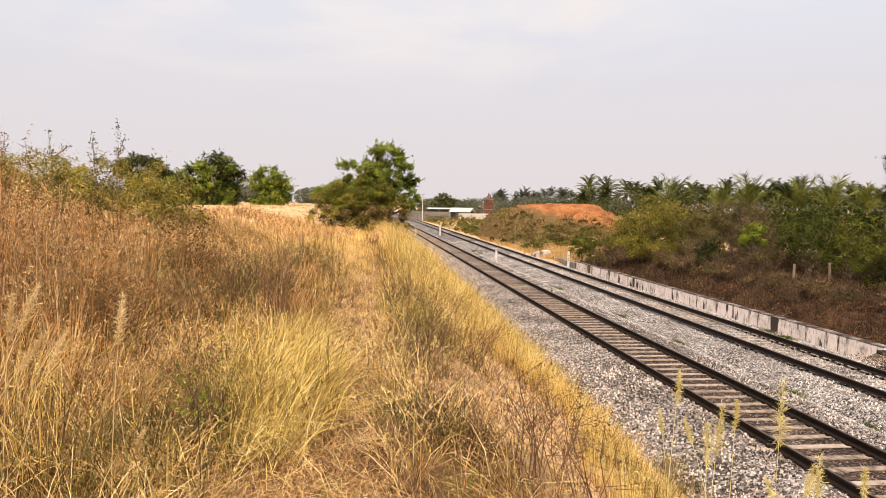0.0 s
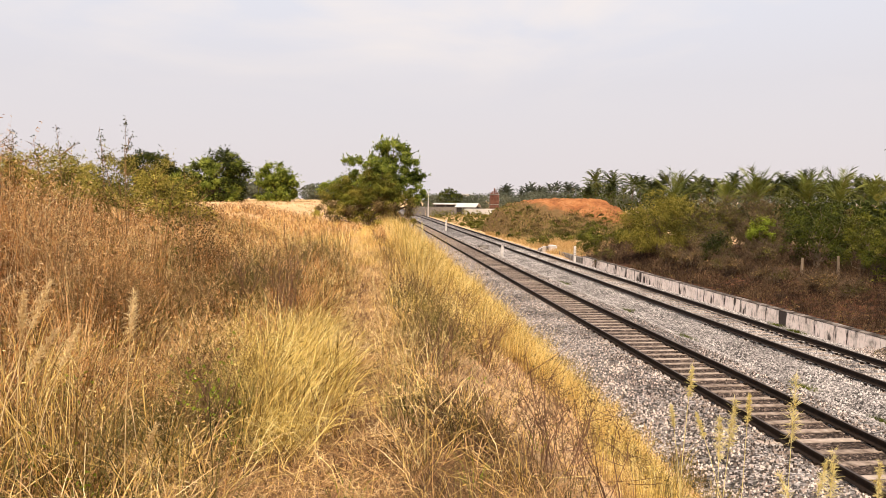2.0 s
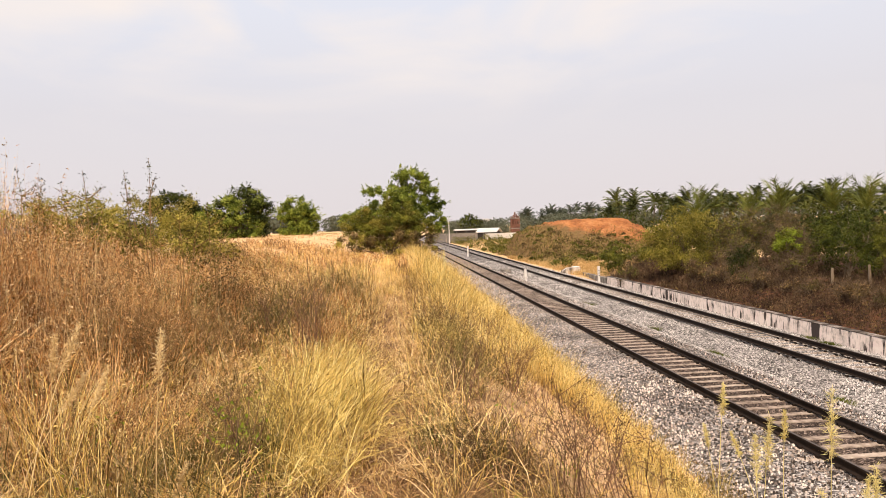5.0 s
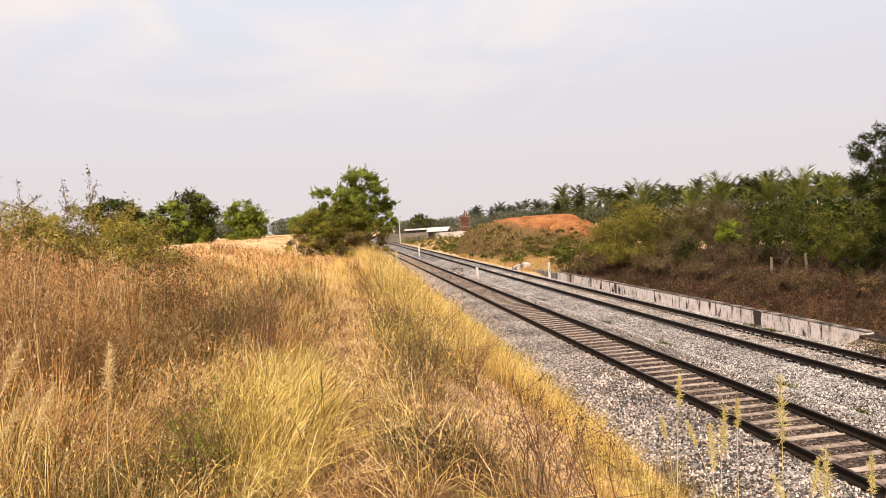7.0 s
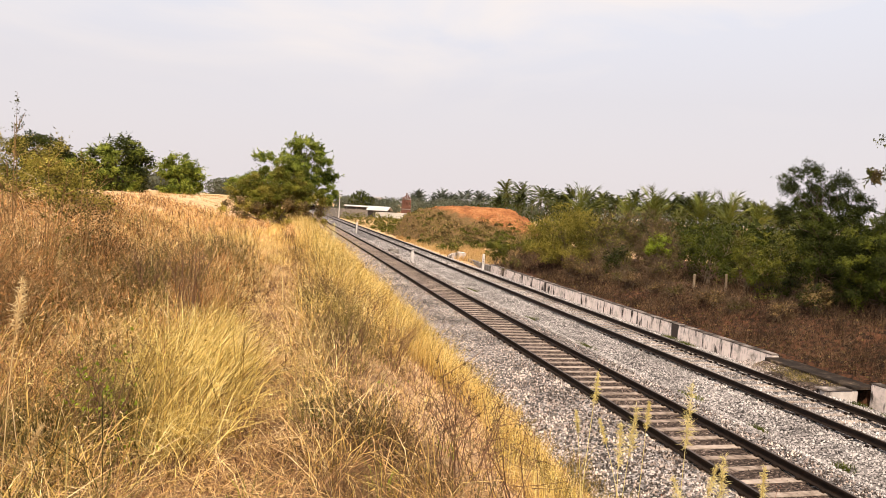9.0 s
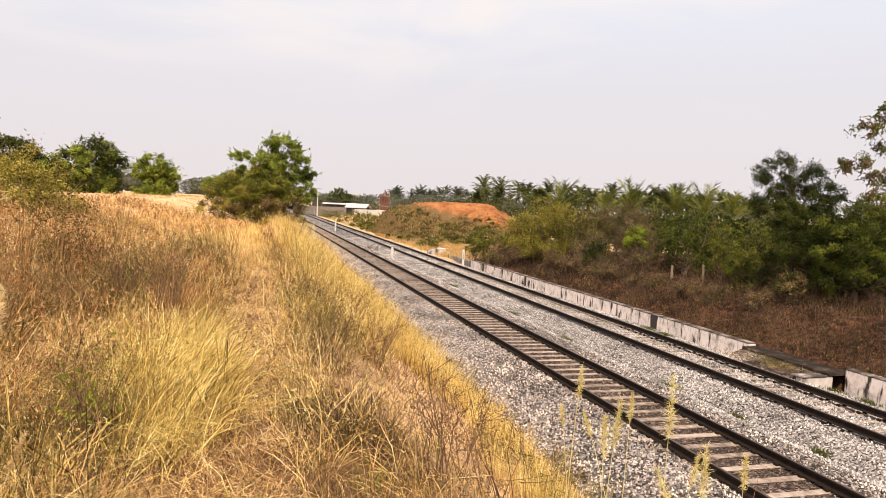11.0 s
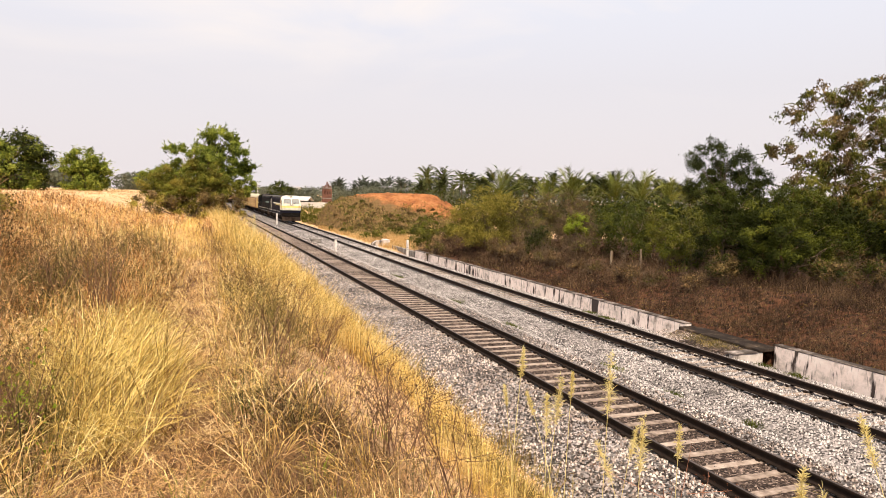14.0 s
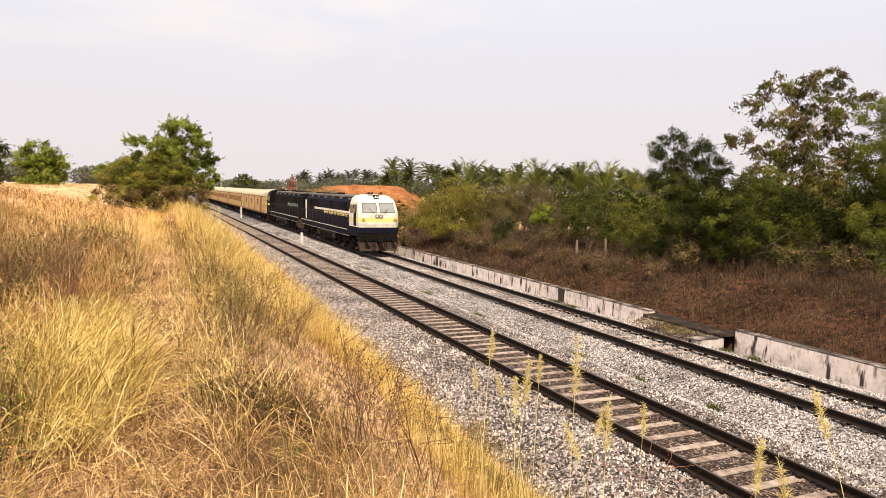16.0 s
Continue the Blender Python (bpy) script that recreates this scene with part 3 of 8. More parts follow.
    tagged(part("fouled_ballast", bm, M["fouledbed"]), "dark fouled ballast filling the near line between its sleepers", "ballast", kind="structure")


RAIL_PROFILE = [(-0.075, -0.172), (0.075, -0.172), (0.075, -0.160), (0.014, -0.140), (0.010, -0.045), (0.036, -0.036), (0.036, -0.006), (0.028, 0.0), (-0.028, 0.0), (-0.036, -0.006), (-0.036, -0.036), (-0.010, -0.045), (-0.014, -0.140), (-0.075, -0.160)]


def build_track(x0, zoff, first, last, label, sunk):
    track = tagged(empty("railway_track", pose(x0, 0, zoff)), label, "railway track", "parallel railway lines")
    for rx in (0.0, GAUGE):
        bm = bmesh.new()
        extrude_profile(bm, [(rx + a, b) for a, b in RAIL_PROFILE], -150, 650)
        rail = part("rail", bm, M["rail"], track, "rust-brown steel rail")
        bm = bmesh.new()
        box(bm, rx - 0.026, rx + 0.026, -150, 650, -0.002, 0.003)
        part("running_surface", bm, M["railhead"], rail, "dull worn rail top")
    # one sleeper mesh, shared
    bm = bmesh.new()
    pr = [(-0.115, -0.40), (0.115, -0.40), (0.09, -0.19), (-0.09, -0.19)]
    a = [bm.verts.new((GAUGE / 2 - 1.37, p, q)) for p, q in pr]
    b = [bm.verts.new((GAUGE / 2 - 0.5, p, q - (0.008 if q > -0.3 else 0))) for p, q in pr]
    c = [bm.verts.new((GAUGE / 2 + 0.5, p, q - (0.008 if q > -0.3 else 0))) for p, q in pr]
    d = [bm.verts.new((GAUGE / 2 + 1.37, p, q)) for p, q in pr]
    for s, t in ((a, b), (b, c), (c, d)):
        for i in range(4):
            bm.faces.new((s[i], s[(i + 1) % 4], t[(i + 1) % 4], t[i]))
    bm.faces.new(a[::-1])
    bm.faces.new(d)
    bmesh.ops.recalc_face_normals(bm, faces=bm.faces)
    sleeper = bpy.data.meshes.new("sleeper")
    bm.to_mesh(sleeper)
    bm.free()
    sleeper.materials.append(M["sleeper"])
    bm = bmesh.new()
    box(bm, -0.035, 0.035, -0.05, 0.05, -0.20, -0.135, bevel=0.01)
    clip = bpy.data.meshes.new("rail_clip")
    bm.to_mesh(clip)
    bm.free()
    clip.materials.append(M["rail"])
    rng = random.Random(int(x0 * 10) + 3)
    for i in range(int((last - first) / 0.6)):
        y = math.ceil(first / 0.6) * 0.6 + i * 0.6 + 0.125
        o = new("sleeper", sleeper)
        o.parent = track
        o.location = (rng.uniform(-0.02, 0.02), y + rng.uniform(-0.015, 0.015), -sunk + rng.uniform(-0.012, 0.004))
        o.rotation_euler = (0, 0, rng.uniform(-0.012, 0.012))
        if y < 26:
            for cx in (-0.11, 0.11, GAUGE - 0.11, GAUGE + 0.11):
                k = new("rail_clip", clip)
                k.parent, k.location = o, (cx, 0, 0)
    return track


build_ballast()
build_track(TRACK_A, 0.0, 4, 130, "near railway line with rusty rails on dusty concrete sleepers", 0.0)
build_track(TRACK_B, RAIL_B_Z, 4, 60, "far railway line with rusty rails, sleepers nearly buried in ballast", 0.055)


# ---- drain, walls, markers ----
def build_drain():
    wall = tagged(empty("drain_wall", pose(9.3, 0, 0)), "low whitewashed drain wall with black damp streaks beside the line", "retaining wall", kind="structure")
    bm = bmesh.new()
    box(bm, 0, 0.30, 20.97, 54.8, -1.15, 0.0, bevel=0.02)
    part("wall_face", bm, M["wall"], wall, "stained whitewashed wall face")
    bm = bmesh.new()
    box(bm, 0.25, 0.55, -12, 16.95, -1.15, 0.04, bevel=0.02)
    part("wall_face", bm, M["wall"], wall, "stained whitewashed wall face")
    for x0, y0, y1, z in ((-0.02, 20.97, 54.8, 0.0), (0.23, -12, 16.95, 0.04)):
        bm = bmesh.new()
        box(bm, x0 + 0.01, x0 + 0.35, y0, y1, z + 0.002, z + 0.045, bevel=0.02)
        part("coping", bm, M["coping"], wall, "blackened weathered coping along the wall top")
    bm = bmesh.new()
    box(bm, 0.0, 0.32, 54.9, 62, -1.15, -0.12, bevel=0.02)
    part("wall_face", bm, M["concrete"], wall, "bare dark concrete end of the wall")
    # slab bridge over the drain
    slab = tagged(empty("culvert", pose(0, 0, 0)), "blackened concrete culvert slab across the drain, grass on its edge", "culvert")
    bm = bmesh.new()
    box(bm, 8.95, 10.75, 17.0, 20.7, -0.17, -0.07, bevel=0.02)
    part("slab", bm, M["darkslab"], slab, "dark weathered concrete slab")
    bm = bmesh.new()
    ring_loft(bm, [[(7.75, y, -0.72), (8.94, y, -0.72), (8.94, y, -0.16), (8.45, y, q), (8.1, y, q - 0.03), (7.75, y, -0.40)] for y, q in ((17.26, -0.24), (18.0, -0.21), (18.7, -0.26), (19.4, -0.22), (20.1, -0.29), (20.95, -0.36))])
    part("gravel_fill", bm, M["fouledbed"], slab, "gravel packed against the slab")
    bm = bmesh.new()
    box(bm, 7.95, 9.2, 17.03, 17.25, -1.25, -0.20, bevel=0.03)
    part("headwall", bm, M["oldwash"], slab, "blackened whitewashed end wall")
    bm = bmesh.new()
    box(bm, 7.9, 8.95, 17.0, 17.4, -0.198, -0.15, bevel=0.015)
    part("wall_cap", bm, M["coping"], slab, "blackened cap of the end wall")
    bm = bmesh.new()
    box(bm, 8.97, 9.68, 20.72, 20.95, -1.25, -0.05, bevel=0.02)
    part("headwall", bm, M["darkslab"], slab)
    rng = np.random.default_rng(15)
    n = 2200
    x, y = rng.uniform(7.7, 8.93, n), rng.uniform(17.4, 21.6, n)
    size = rng.uniform(0.010, 0.026, n)
    turn = rng.uniform(0, 6.283, (n, 1)) + np.arange(3) * 2.1
    ring = np.stack([size[:, None] * np.cos(turn), size[:, None] * np.sin(turn), -0.6 * np.repeat(size[:, None], 3, 1)], -1)
    tip = np.stack([0 * size, 0 * size, size], 1)[:, None]
    P = np.concatenate([ring, tip], 1) + np.stack([x, y, np.interp(x, [7.7, 7.75, 8.1, 8.45, 8.93], [-0.42, -0.40, -0.28, -0.25, -0.17]) - 0.10 * sstep(20.2, 21.2, y)], 1)[:, None]
    F = (np.array([(0, 1, 3), (1, 2, 3), (2, 0, 3)])[None] + 4 * np.arange(n)[:, None, None]).reshape(-1, 3)
    tagged(quick("culvert_gravel", P.reshape(-1, 3), F, M["dusty"]), "loose dusty gravel beside the culvert slab", "gravel", kind="stuff")


def marker(x, y, h, w, zb, label, bands=()):
    p = tagged(empty("marker_post", pose(x, y, zb)), label, "marker post", "trackside marker posts")
    bm = bmesh.new()
    box(bm, -w / 2, w / 2, -w / 2, w / 2, 0, h, bevel=w * 0.12)
    post = part("post", bm, M["whitewash"], p)
    for a, b in bands:
        bm = bmesh.new()
        box(bm, -w * 0.28, w * 0.28, -w / 2 - 0.006, -w / 2 + 0.01, a, b)
        part("band", bm, M["loco_black"], post, "black painted bar")
    return p


build_drain()
marker(3.25, 58.6, 1.05, 0.20, -0.42, "short white concrete marker post between the lines")
marker(3.75, 107.0, 1.75, 0.22, -0.42, "tall white marker post between the lines")
marker(8.05, 53.0, 1.75, 0.17, -0.75, "white concrete marker post with small black bars beside the drain", ((1.0, 1.04), (1.14, 1.18), (1.28, 1.32), (1.42, 1.46)))
marker(-2.7, 64.0, 1.1, 0.42, -0.62, "squat white marker post half hidden in dry grass")


def concrete_block(x, y, w, d, z0, z1, mat, label):
    b = tagged(empty("concrete_block", pose(x, y, z0)), label, "concrete block")
    bm = bmesh.new()
    box(bm, -w / 2, w / 2, -d / 2, d / 2, 0, z1 - z0, bevel=0.05)
    part("block", bm, mat, b)
    bm = bmesh.new()
    box(bm, -w / 2 - 0.02, w / 2 + 0.02, -d / 2 - 0.02, d / 2 + 0.02, z1 - z0, z1 - z0 + 0.06, bevel=0.02)
    part("cap", bm, mat, b)
    return b


concrete_block(3.3, 69.0, 0.95, 1.1, -0.5, -0.06, M["concrete"], "grey concrete pit cover between the lines")


def headwall(x, y, w, d):
    """A low wall whose top falls to one side."""
    h = tagged(empty("culvert_headwall", pose(x, y, -0.75)), "weathered pale concrete headwall with a sloping top", "headwall")
    bm = bmesh.new()
    ring_loft(bm, [[(-w / 2, q, 0), (w / 2, q, 0), (w / 2, q, 0.62), (w * 0.36, q, 0.88), (-w * 0.2, q, 0.84), (-w / 2, q, 0.55)] for q in (-d / 2, d / 2)])
    part("wall", bm, M["oldwash"], h)


headwall(9.2, 66.0, 1.7, 0.6)
concrete_block(10.1, 67.2, 0.5, 1.6, -0.75, 0.05, M["whitewash"], "whitewashed concrete end wall beside the line")


def fence_post(x, y, h, tilt):
    p = tagged(empty("fence_post", pose(x, y, float(ground_z(x, y)) - 0.1, tilt, tilt * 0.5, 0)), "grey weathered concrete fence post on the bank", "fence post", "fence posts on the bank")
    bm = bmesh.new()
    box(bm, -0.05, 0.05, -0.05, 0.05, 0, h + 0.1, bevel=0.015)
    part("post", bm, M["bark_pale"], p)


for fx, fy, fh, ft in ((12.9, 31.4, 0.85, 1), (13.6, 29.7, 0.95, -2)):
    fence_post(fx, fy, fh, ft)


# ---- spoil heap ----
def heap_z(x, y):
    prof = np.interp(x, [9.6, 10.4, 11.2, 13.4, 17.1, 21.6, 26.6, 28.2, 29.4, 32.1], [0, 1.9, 3.5, 4.35, 4.75, 4.95, 4.85, 3.9, 2.5, 0])
    depth = np.interp(y, [76, 83, 88, 93, 98, 106, 118], [0, 0.10, 0.30, 0.66, 1.0, 1.0, 0])
    k = prof * depth
    gully = np.abs(np.sin(x * 1.15 + 0.8 * np.sin(y * 0.31) + 0.6 * np.sin(x * 0.43))) * np.abs(np.sin(x * 0.47 + 1.0)) * np.clip(k / 2.5, 0, 1) * np.clip((5.4 - k) / 1.2, 0, 1)
    k = k - 0.55 * gully
    return k * (1 + 0.03 * wobble(x, y, 1.7, 5)) + (0.13 * wobble(x, y, 2.9, 6) + 0.08 * wobble(x, y, 6.1, 7)) * np.clip(k, 0, 1)


def build_heap():
    xs, ys = np.linspace(9.6, 32.2, 150), np.concatenate([np.linspace(76, 106, 150), np.linspace(107, 118, 14)])
    X, Y = np.meshgrid(xs, ys)
    Z = heap_z(X, Y) + ground_z(X, Y) - 0.08
    nx, ny = len(xs), len(ys)
    i = (np.arange(ny - 1)[:, None] * nx + np.arange(nx - 1)[None]).ravel()
    ob = quick("earth_mound", np.stack([X, Y, Z], -1).reshape(-1, 3), np.stack([i, i + 1, i + 1 + nx, i + nx], 1), M["mound"], smooth=True)
    tagged(ob, "large heap of bare orange earth, grassed over on one flank", "earth mound")


build_heap()


# ---- plants ----
def leaf_mesh(C, size, rng, aspect=0.42, hang=0.0, along=None):
    """One pointed blade for each leaf, pointing along the given ways or any way."""
    n = len(C)
    d = rng.normal(size=(n, 3)) if along is None else along + rng.normal(size=(n, 3)) * 0.45
    d[:, 2] -= hang
    d /= np.linalg.norm(d, axis=1, keepdims=True)
    s = np.cross(d, rng.normal(size=(n, 3)))
    s /= np.linalg.norm(s, axis=1, keepdims=True) + 1e-9
    L = (size * rng.uniform(0.6, 1.4, n))[:, None]
    V = np.stack([C - d * L * 0.45 - s * L * aspect, C - d * L * 0.45 + s * L * aspect, C + d * L * 0.65], 1).reshape(-1, 3)
    return V, np.arange(3 * n).reshape(n, 3)


def sprigs(C, centre, n, spread, hang, rng, per=9):
    """Leaf places along short twigs that spring outwards from each clump."""
    k = max(1, n // per)
    idx = rng.integers(0, len(C), k)
    out = C[idx] - centre
    out /= np.linalg.norm(out, axis=1, keepdims=True) + 1e-9
    d = out * 0.75 + rng.normal(size=(k, 3)) * 0.6 + np.array([0, 0, 0.16 - 0.35 * hang])
    d /= np.linalg.norm(d, axis=1, keepdims=True)
    start = C[idx] + rng.normal(size=(k, 3)) * spread * 0.35
    ln = spread * rng.uniform(0.8, 2.4, k)
    u = np.linspace(0.05, 1.0, per)[None, :, None]
    P = start[:, None] + d[:, None] * ln[:, None, None] * u + rng.normal(size=(k, per, 3)) * spread * 0.10
    P[..., 2] -= (hang * 0.25 * ln[:, None]) * u[..., 0] ** 2
    D = np.repeat(d[:, None], per, 1)
    return P.reshape(-1, 3), D.reshape(-1, 3)


def clumps(blobs, per, rng):
    """Clump centres: near the skin of each ellipsoid, fewer inside."""
    out = []
    for cx, cy, cz, rx, ry, rz in blobs:
        k = max(6, int(per * (rx * ry * rz) ** 0.66))
        d = rng.normal(size=(k, 3))
        d /= np.linalg.norm(d, axis=1, keepdims=True)
        r = rng.uniform(0.35, 1.0, k) ** 0.6
        out.append(np.array([cx, cy, cz]) + d * r[:, None] * np.array([rx, ry, rz]))
    return np.concatenate(out)


def shell_leaves(C, mid, n, leaf, spread, hang, aspect, rng):
    """Leaves over the skin of each clump, facing up and outwards, one pointed blade each."""
    k = rng.integers(0, len(C), n)
    rc = (spread * rng.uniform(0.7, 1.6, len(C)))[k]
    out = C[k] - mid
    out /= np.linalg.norm(out, axis=1, keepdims=True) + 1e-9
    d = rng.normal(size=(n, 3))
    d /= np.linalg.norm(d, axis=1, keepdims=True)
    d = d + 0.35 * out + np.array([0, 0, 0.25])
    d /= np.linalg.norm(d, axis=1, keepdims=True)
    P = C[k] + d * (rc * rng.uniform(0.45, 1.12, n))[:, None] * np.array([1, 1, 0.8])
    P[:, 2] -= hang * 0.3 * rc * rng.random(n)
    nor = d * 0.8 + out * 0.3 + np.array([0, 0, 0.45]) + rng.normal(size=(n, 3)) * 0.42
    nor /= np.linalg.norm(nor, axis=1, keepdims=True)
    a = np.cross(nor, rng.normal(size=(n, 3)))
    a[:, 2] -= hang * 0.7
    a /= np.linalg.norm(a, axis=1, keepdims=True) + 1e-9
    b = np.cross(nor, a)
    L = (leaf * rng.uniform(0.6, 1.4, n))[:, None]
    V = np.stack([P - a * L * 0.45 - b * L * aspect, P - a * L * 0.45 + b * L * aspect, P + a * L * 0.65], 1).reshape(-1, 3)
    return V, np.arange(3 * n).reshape(n, 3)


def plant(name, base, blobs, mat, label, category, leaf=0.16, count=6000, per=14, spread=0.34, trunk=0.14, fork=0.4, seed=1, bark="bark", group="", hang=0.3, stems=1, mat2=None, aspect=0.27, twigs=0, limbs=0):
    """A tree or shrub: a tapered trunk or several stems, limbs to the clumps, and a crown of single leaves in clumps."""
    rng = np.random.default_rng(seed)
    bx, by = base
    bz = float(ground_z(bx, by))
    ob = tagged(empty(name, pose(bx, by, bz - 0.05)), label, category, group)
    B = [(a - bx, b - by, c - bz, d, e, f) for a, b, c, d, e, f in blobs]
    C = clumps(B, per, rng)
    top = max(b[2] for b in B)
    mid = np.mean([b[:3] for b in B], axis=0)
    wide = max(0.3, max(abs(b[0] - mid[0]) + b[3] for b in B))
    leaders = []
    bm = bmesh.new()
    for s in range(stems):
        off = rng.normal(size=2) * (0.12 if stems > 1 else 0.0)
        fan = rng.normal(size=2) * (wide * 0.35 if stems > 1 else 0.05)
        f = np.array([mid[0] + fan[0], mid[1] + fan[1], top * rng.uniform(0.8, 0.92)])
        sway = rng.normal(size=(6, 2)) * 0.07
        pts = [np.array([off[0] + (f[0] - off[0]) * u ** 1.4 + sway[q, 0] * u * 2, off[1] + (f[1] - off[1]) * u ** 1.4 + sway[q, 1] * u * 2, -0.15 + (f[2] + 0.15) * u]) for q, u in enumerate((0, 0.12, 0.35, 0.55, 0.78, 1.0))]
        tube(bm, [tuple(p) for p in pts], [trunk * 1.35, trunk, trunk * 0.8, trunk * 0.6, trunk * 0.36, trunk * 0.1], 7)
        leaders.append(pts)
    part("trunk", bm, M[bark], ob, smooth=True)
    bm = bmesh.new()
    pick = rng.permutation(len(C))[:min(len(C), limbs or (60 if stems == 1 else 26))]
    for i in pick:
        pts = leaders[i % len(leaders)]
        e = C[i]
        # leave the leader well below the clump, never below the fork
        zt = np.clip(e[2] - 0.35 * np.hypot(e[0], e[1]) - 0.5, top * fork * 0.75, pts[-2][2])
        zs = np.array([p[2] for p in pts])
        f = np.array([np.interp(zt, zs, [p[0] for p in pts]), np.interp(zt, zs, [p[1] for p in pts]), zt])
        r0 = trunk * np.interp(zt / top, [0.2, 1.0], [0.55, 0.2])
        m = f * 0.55 + e * 0.45 + rng.normal(size=3) * 0.14 - np.array([0, 0, 0.08])
        q = f * 0.22 + e * 0.78 + rng.normal(size=3) * 0.1
        tube(bm, [tuple(f), tuple(m), tuple(q), tuple(e)], [r0, r0 * 0.62, r0 * 0.36, r0 * 0.12], 4, cap=False)
    part("branchwork", bm, M[bark], ob, smooth=True)
    if twigs:
        # fine bare twigs fanning out of the clumps
        P, D = sprigs(C, mid, twigs * 2, spread * 1.3, hang, rng, per=2)
        P, D = P[::2], D[::2]
        side = np.cross(D, rng.normal(size=D.shape))
        side *= 0.007 / (np.linalg.norm(side, axis=1, keepdims=True) + 1e-9)
        V = np.stack([P - side, P + side, P + D * (spread * rng.uniform(1.2, 3.4, len(P)))[:, None]], 1).reshape(-1, 3)
        quick("twig_tangle", V, np.arange(len(V)).reshape(-1, 3), M["greytwig"], ob)
    for k, mt in enumerate([mat] if mat2 is None else [mat, mat2]):
        Ck = C if mat2 is None else C[k::2]
        n = count if mat2 is None else count // 2
        V1, F1 = shell_leaves(Ck, mid, int(n * 0.8), leaf, spread, hang, aspect, rng)
        P, D = sprigs(Ck, mid, int(n * 0.2), spread, hang, rng)
        V2, F2 = leaf_mesh(P, leaf, rng, hang=hang * 0.4, aspect=aspect, along=D)
        V, F = np.concatenate([V1, V2]), np.concatenate([F1, F2 + len(V1)])
        keep = V[F[:, 0], 2] > 0.1
        quick("crown", V, F[keep], M[mt], ob)
    return ob


def blades(x, y, h, width, rng, lean=0.45, z=None, az=None):
    """Bent, tapered grass blades as arrays."""
    n = len(x)
    z = ground_z(x, y) - 0.03 if z is None else z
    az = rng.uniform(0, 2 * np.pi, n) if az is None else az
    k = lean * rng.uniform(0.3, 1.5, n)
    ux, uy = np.cos(az), np.sin(az)
    fa = rng.uniform(0, np.pi, n)
    sx, sy = np.cos(fa) * width, np.sin(fa) * width
    b = np.stack([x, y, z], 1)
    side = np.stack([sx, sy, np.zeros(n)], 1)
    m = b + np.stack([ux * h * k * 0.30, uy * h * k * 0.30, h * 0.58], 1)
    t = b + np.stack([ux * h * k, uy * h * k, h * np.sqrt(np.clip(1 - (k * 0.75) ** 2, 0.08, 1))], 1)
    V = np.stack([b - side, b + side, m + side * 0.8, m - side * 0.8, t], 1).reshape(-1, 3)
    i = 5 * np.arange(n)[:, None]
    F = np.concatenate([i + [0, 1, 2], i + [0, 2, 3], i + [3, 2, 4]], 1).reshape(-1, 3)
    return V, F


def tufts(name, cx, cy, per, height, mat, label, seed, radius=0.16, lean=0.5, wide=1.0, hvar=0.35, category="grass", loft=0.0, sweep=None, blade=0.0):
    """Tufts of blades round centres; height per tuft. Blades thicken with the distance from the path."""
    rng = np.random.default_rng(seed)
    n = len(cx)
    r = radius * np.sqrt(rng.random((n, per)))
    a = rng.uniform(0, 2 * np.pi, (n, per))
    x = (cx[:, None] + r * np.cos(a)).ravel()
    y = (cy[:, None] + r * np.sin(a)).ravel()
    h = (height[:, None] * rng.uniform(1 - hvar, 1 + hvar, (n, per))).ravel()
    d = np.hypot(x + 8.4, y)
    w = 0.00105 * (1 + d / 6.0) * wide
    az = a.ravel() + rng.normal(size=n * per) * 0.7 if sweep is None else sweep + np.repeat(rng.normal(size=n) * 0.6, per) + rng.normal(size=n * per) * 0.6
    up = loft * h * rng.random(n * per)
    V, F = blades(x, y, blade * rng.uniform(0.5, 1.5, n * per) if blade else h * (1 - 0.75 * loft), w, rng, lean, z=ground_z(x, y) - 0.03 + up, az=az)
    ob = quick(name, V, F, M[mat])
    return tagged(ob, label, category, kind="stuff")


def brush(name, cx, cy, r, h, per, length, mat, label, seed, up=0.4, wide=1.0, category="dry brush"):
    """Tangled heaps of short stem pieces; h is each heap's height."""
    rng = np.random.default_rng(seed)
    n = len(cx)
    h = np.broadcast_to(h, (n,))[:, None]
    rho, a = np.sqrt(rng.random((n, per))), rng.uniform(0, 2 * np.pi, (n, per))
    x, y = cx[:, None] + r * rho * np.cos(a), cy[:, None] + r * rho * np.sin(a)
    z = ground_z(x, y) + h * rng.random((n, per)) ** 0.75 * (1 - 0.55 * rho ** 2)
    C = np.stack([x, y, z], -1).reshape(-1, 3)
    d = rng.normal(size=C.shape) + np.stack([0.5 * np.cos(a), 0.5 * np.sin(a), np.full(a.shape, up)], -1).reshape(-1, 3)
    d /= np.linalg.norm(d, axis=1, keepdims=True)
    s = np.cross(d, rng.normal(size=C.shape))
    s *= (0.00125 * (1 + np.hypot(C[:, 0] + 8.4, C[:, 1]) / 6.0) * wide / (np.linalg.norm(s, axis=1) + 1e-9))[:, None]
    L = length * rng.uniform(0.5, 2.2, (len(C), 1)) * 0.5
    V = np.stack([C - d * L - s, C - d * L + s, C + d * L], 1).reshape(-1, 3)
    return tagged(quick(name, V, np.arange(len(V)).reshape(-1, 3), M[mat]), label, category, kind="stuff")


def scatter(n, x0, x1, y0, y1, rng, power=1.6):
    """Centres over a stretch of ground, thinning with y."""
    y = y0 + (y1 - y0) * rng.random(n) ** power
    x = rng.uniform(x0, x1, n)
    return x, y


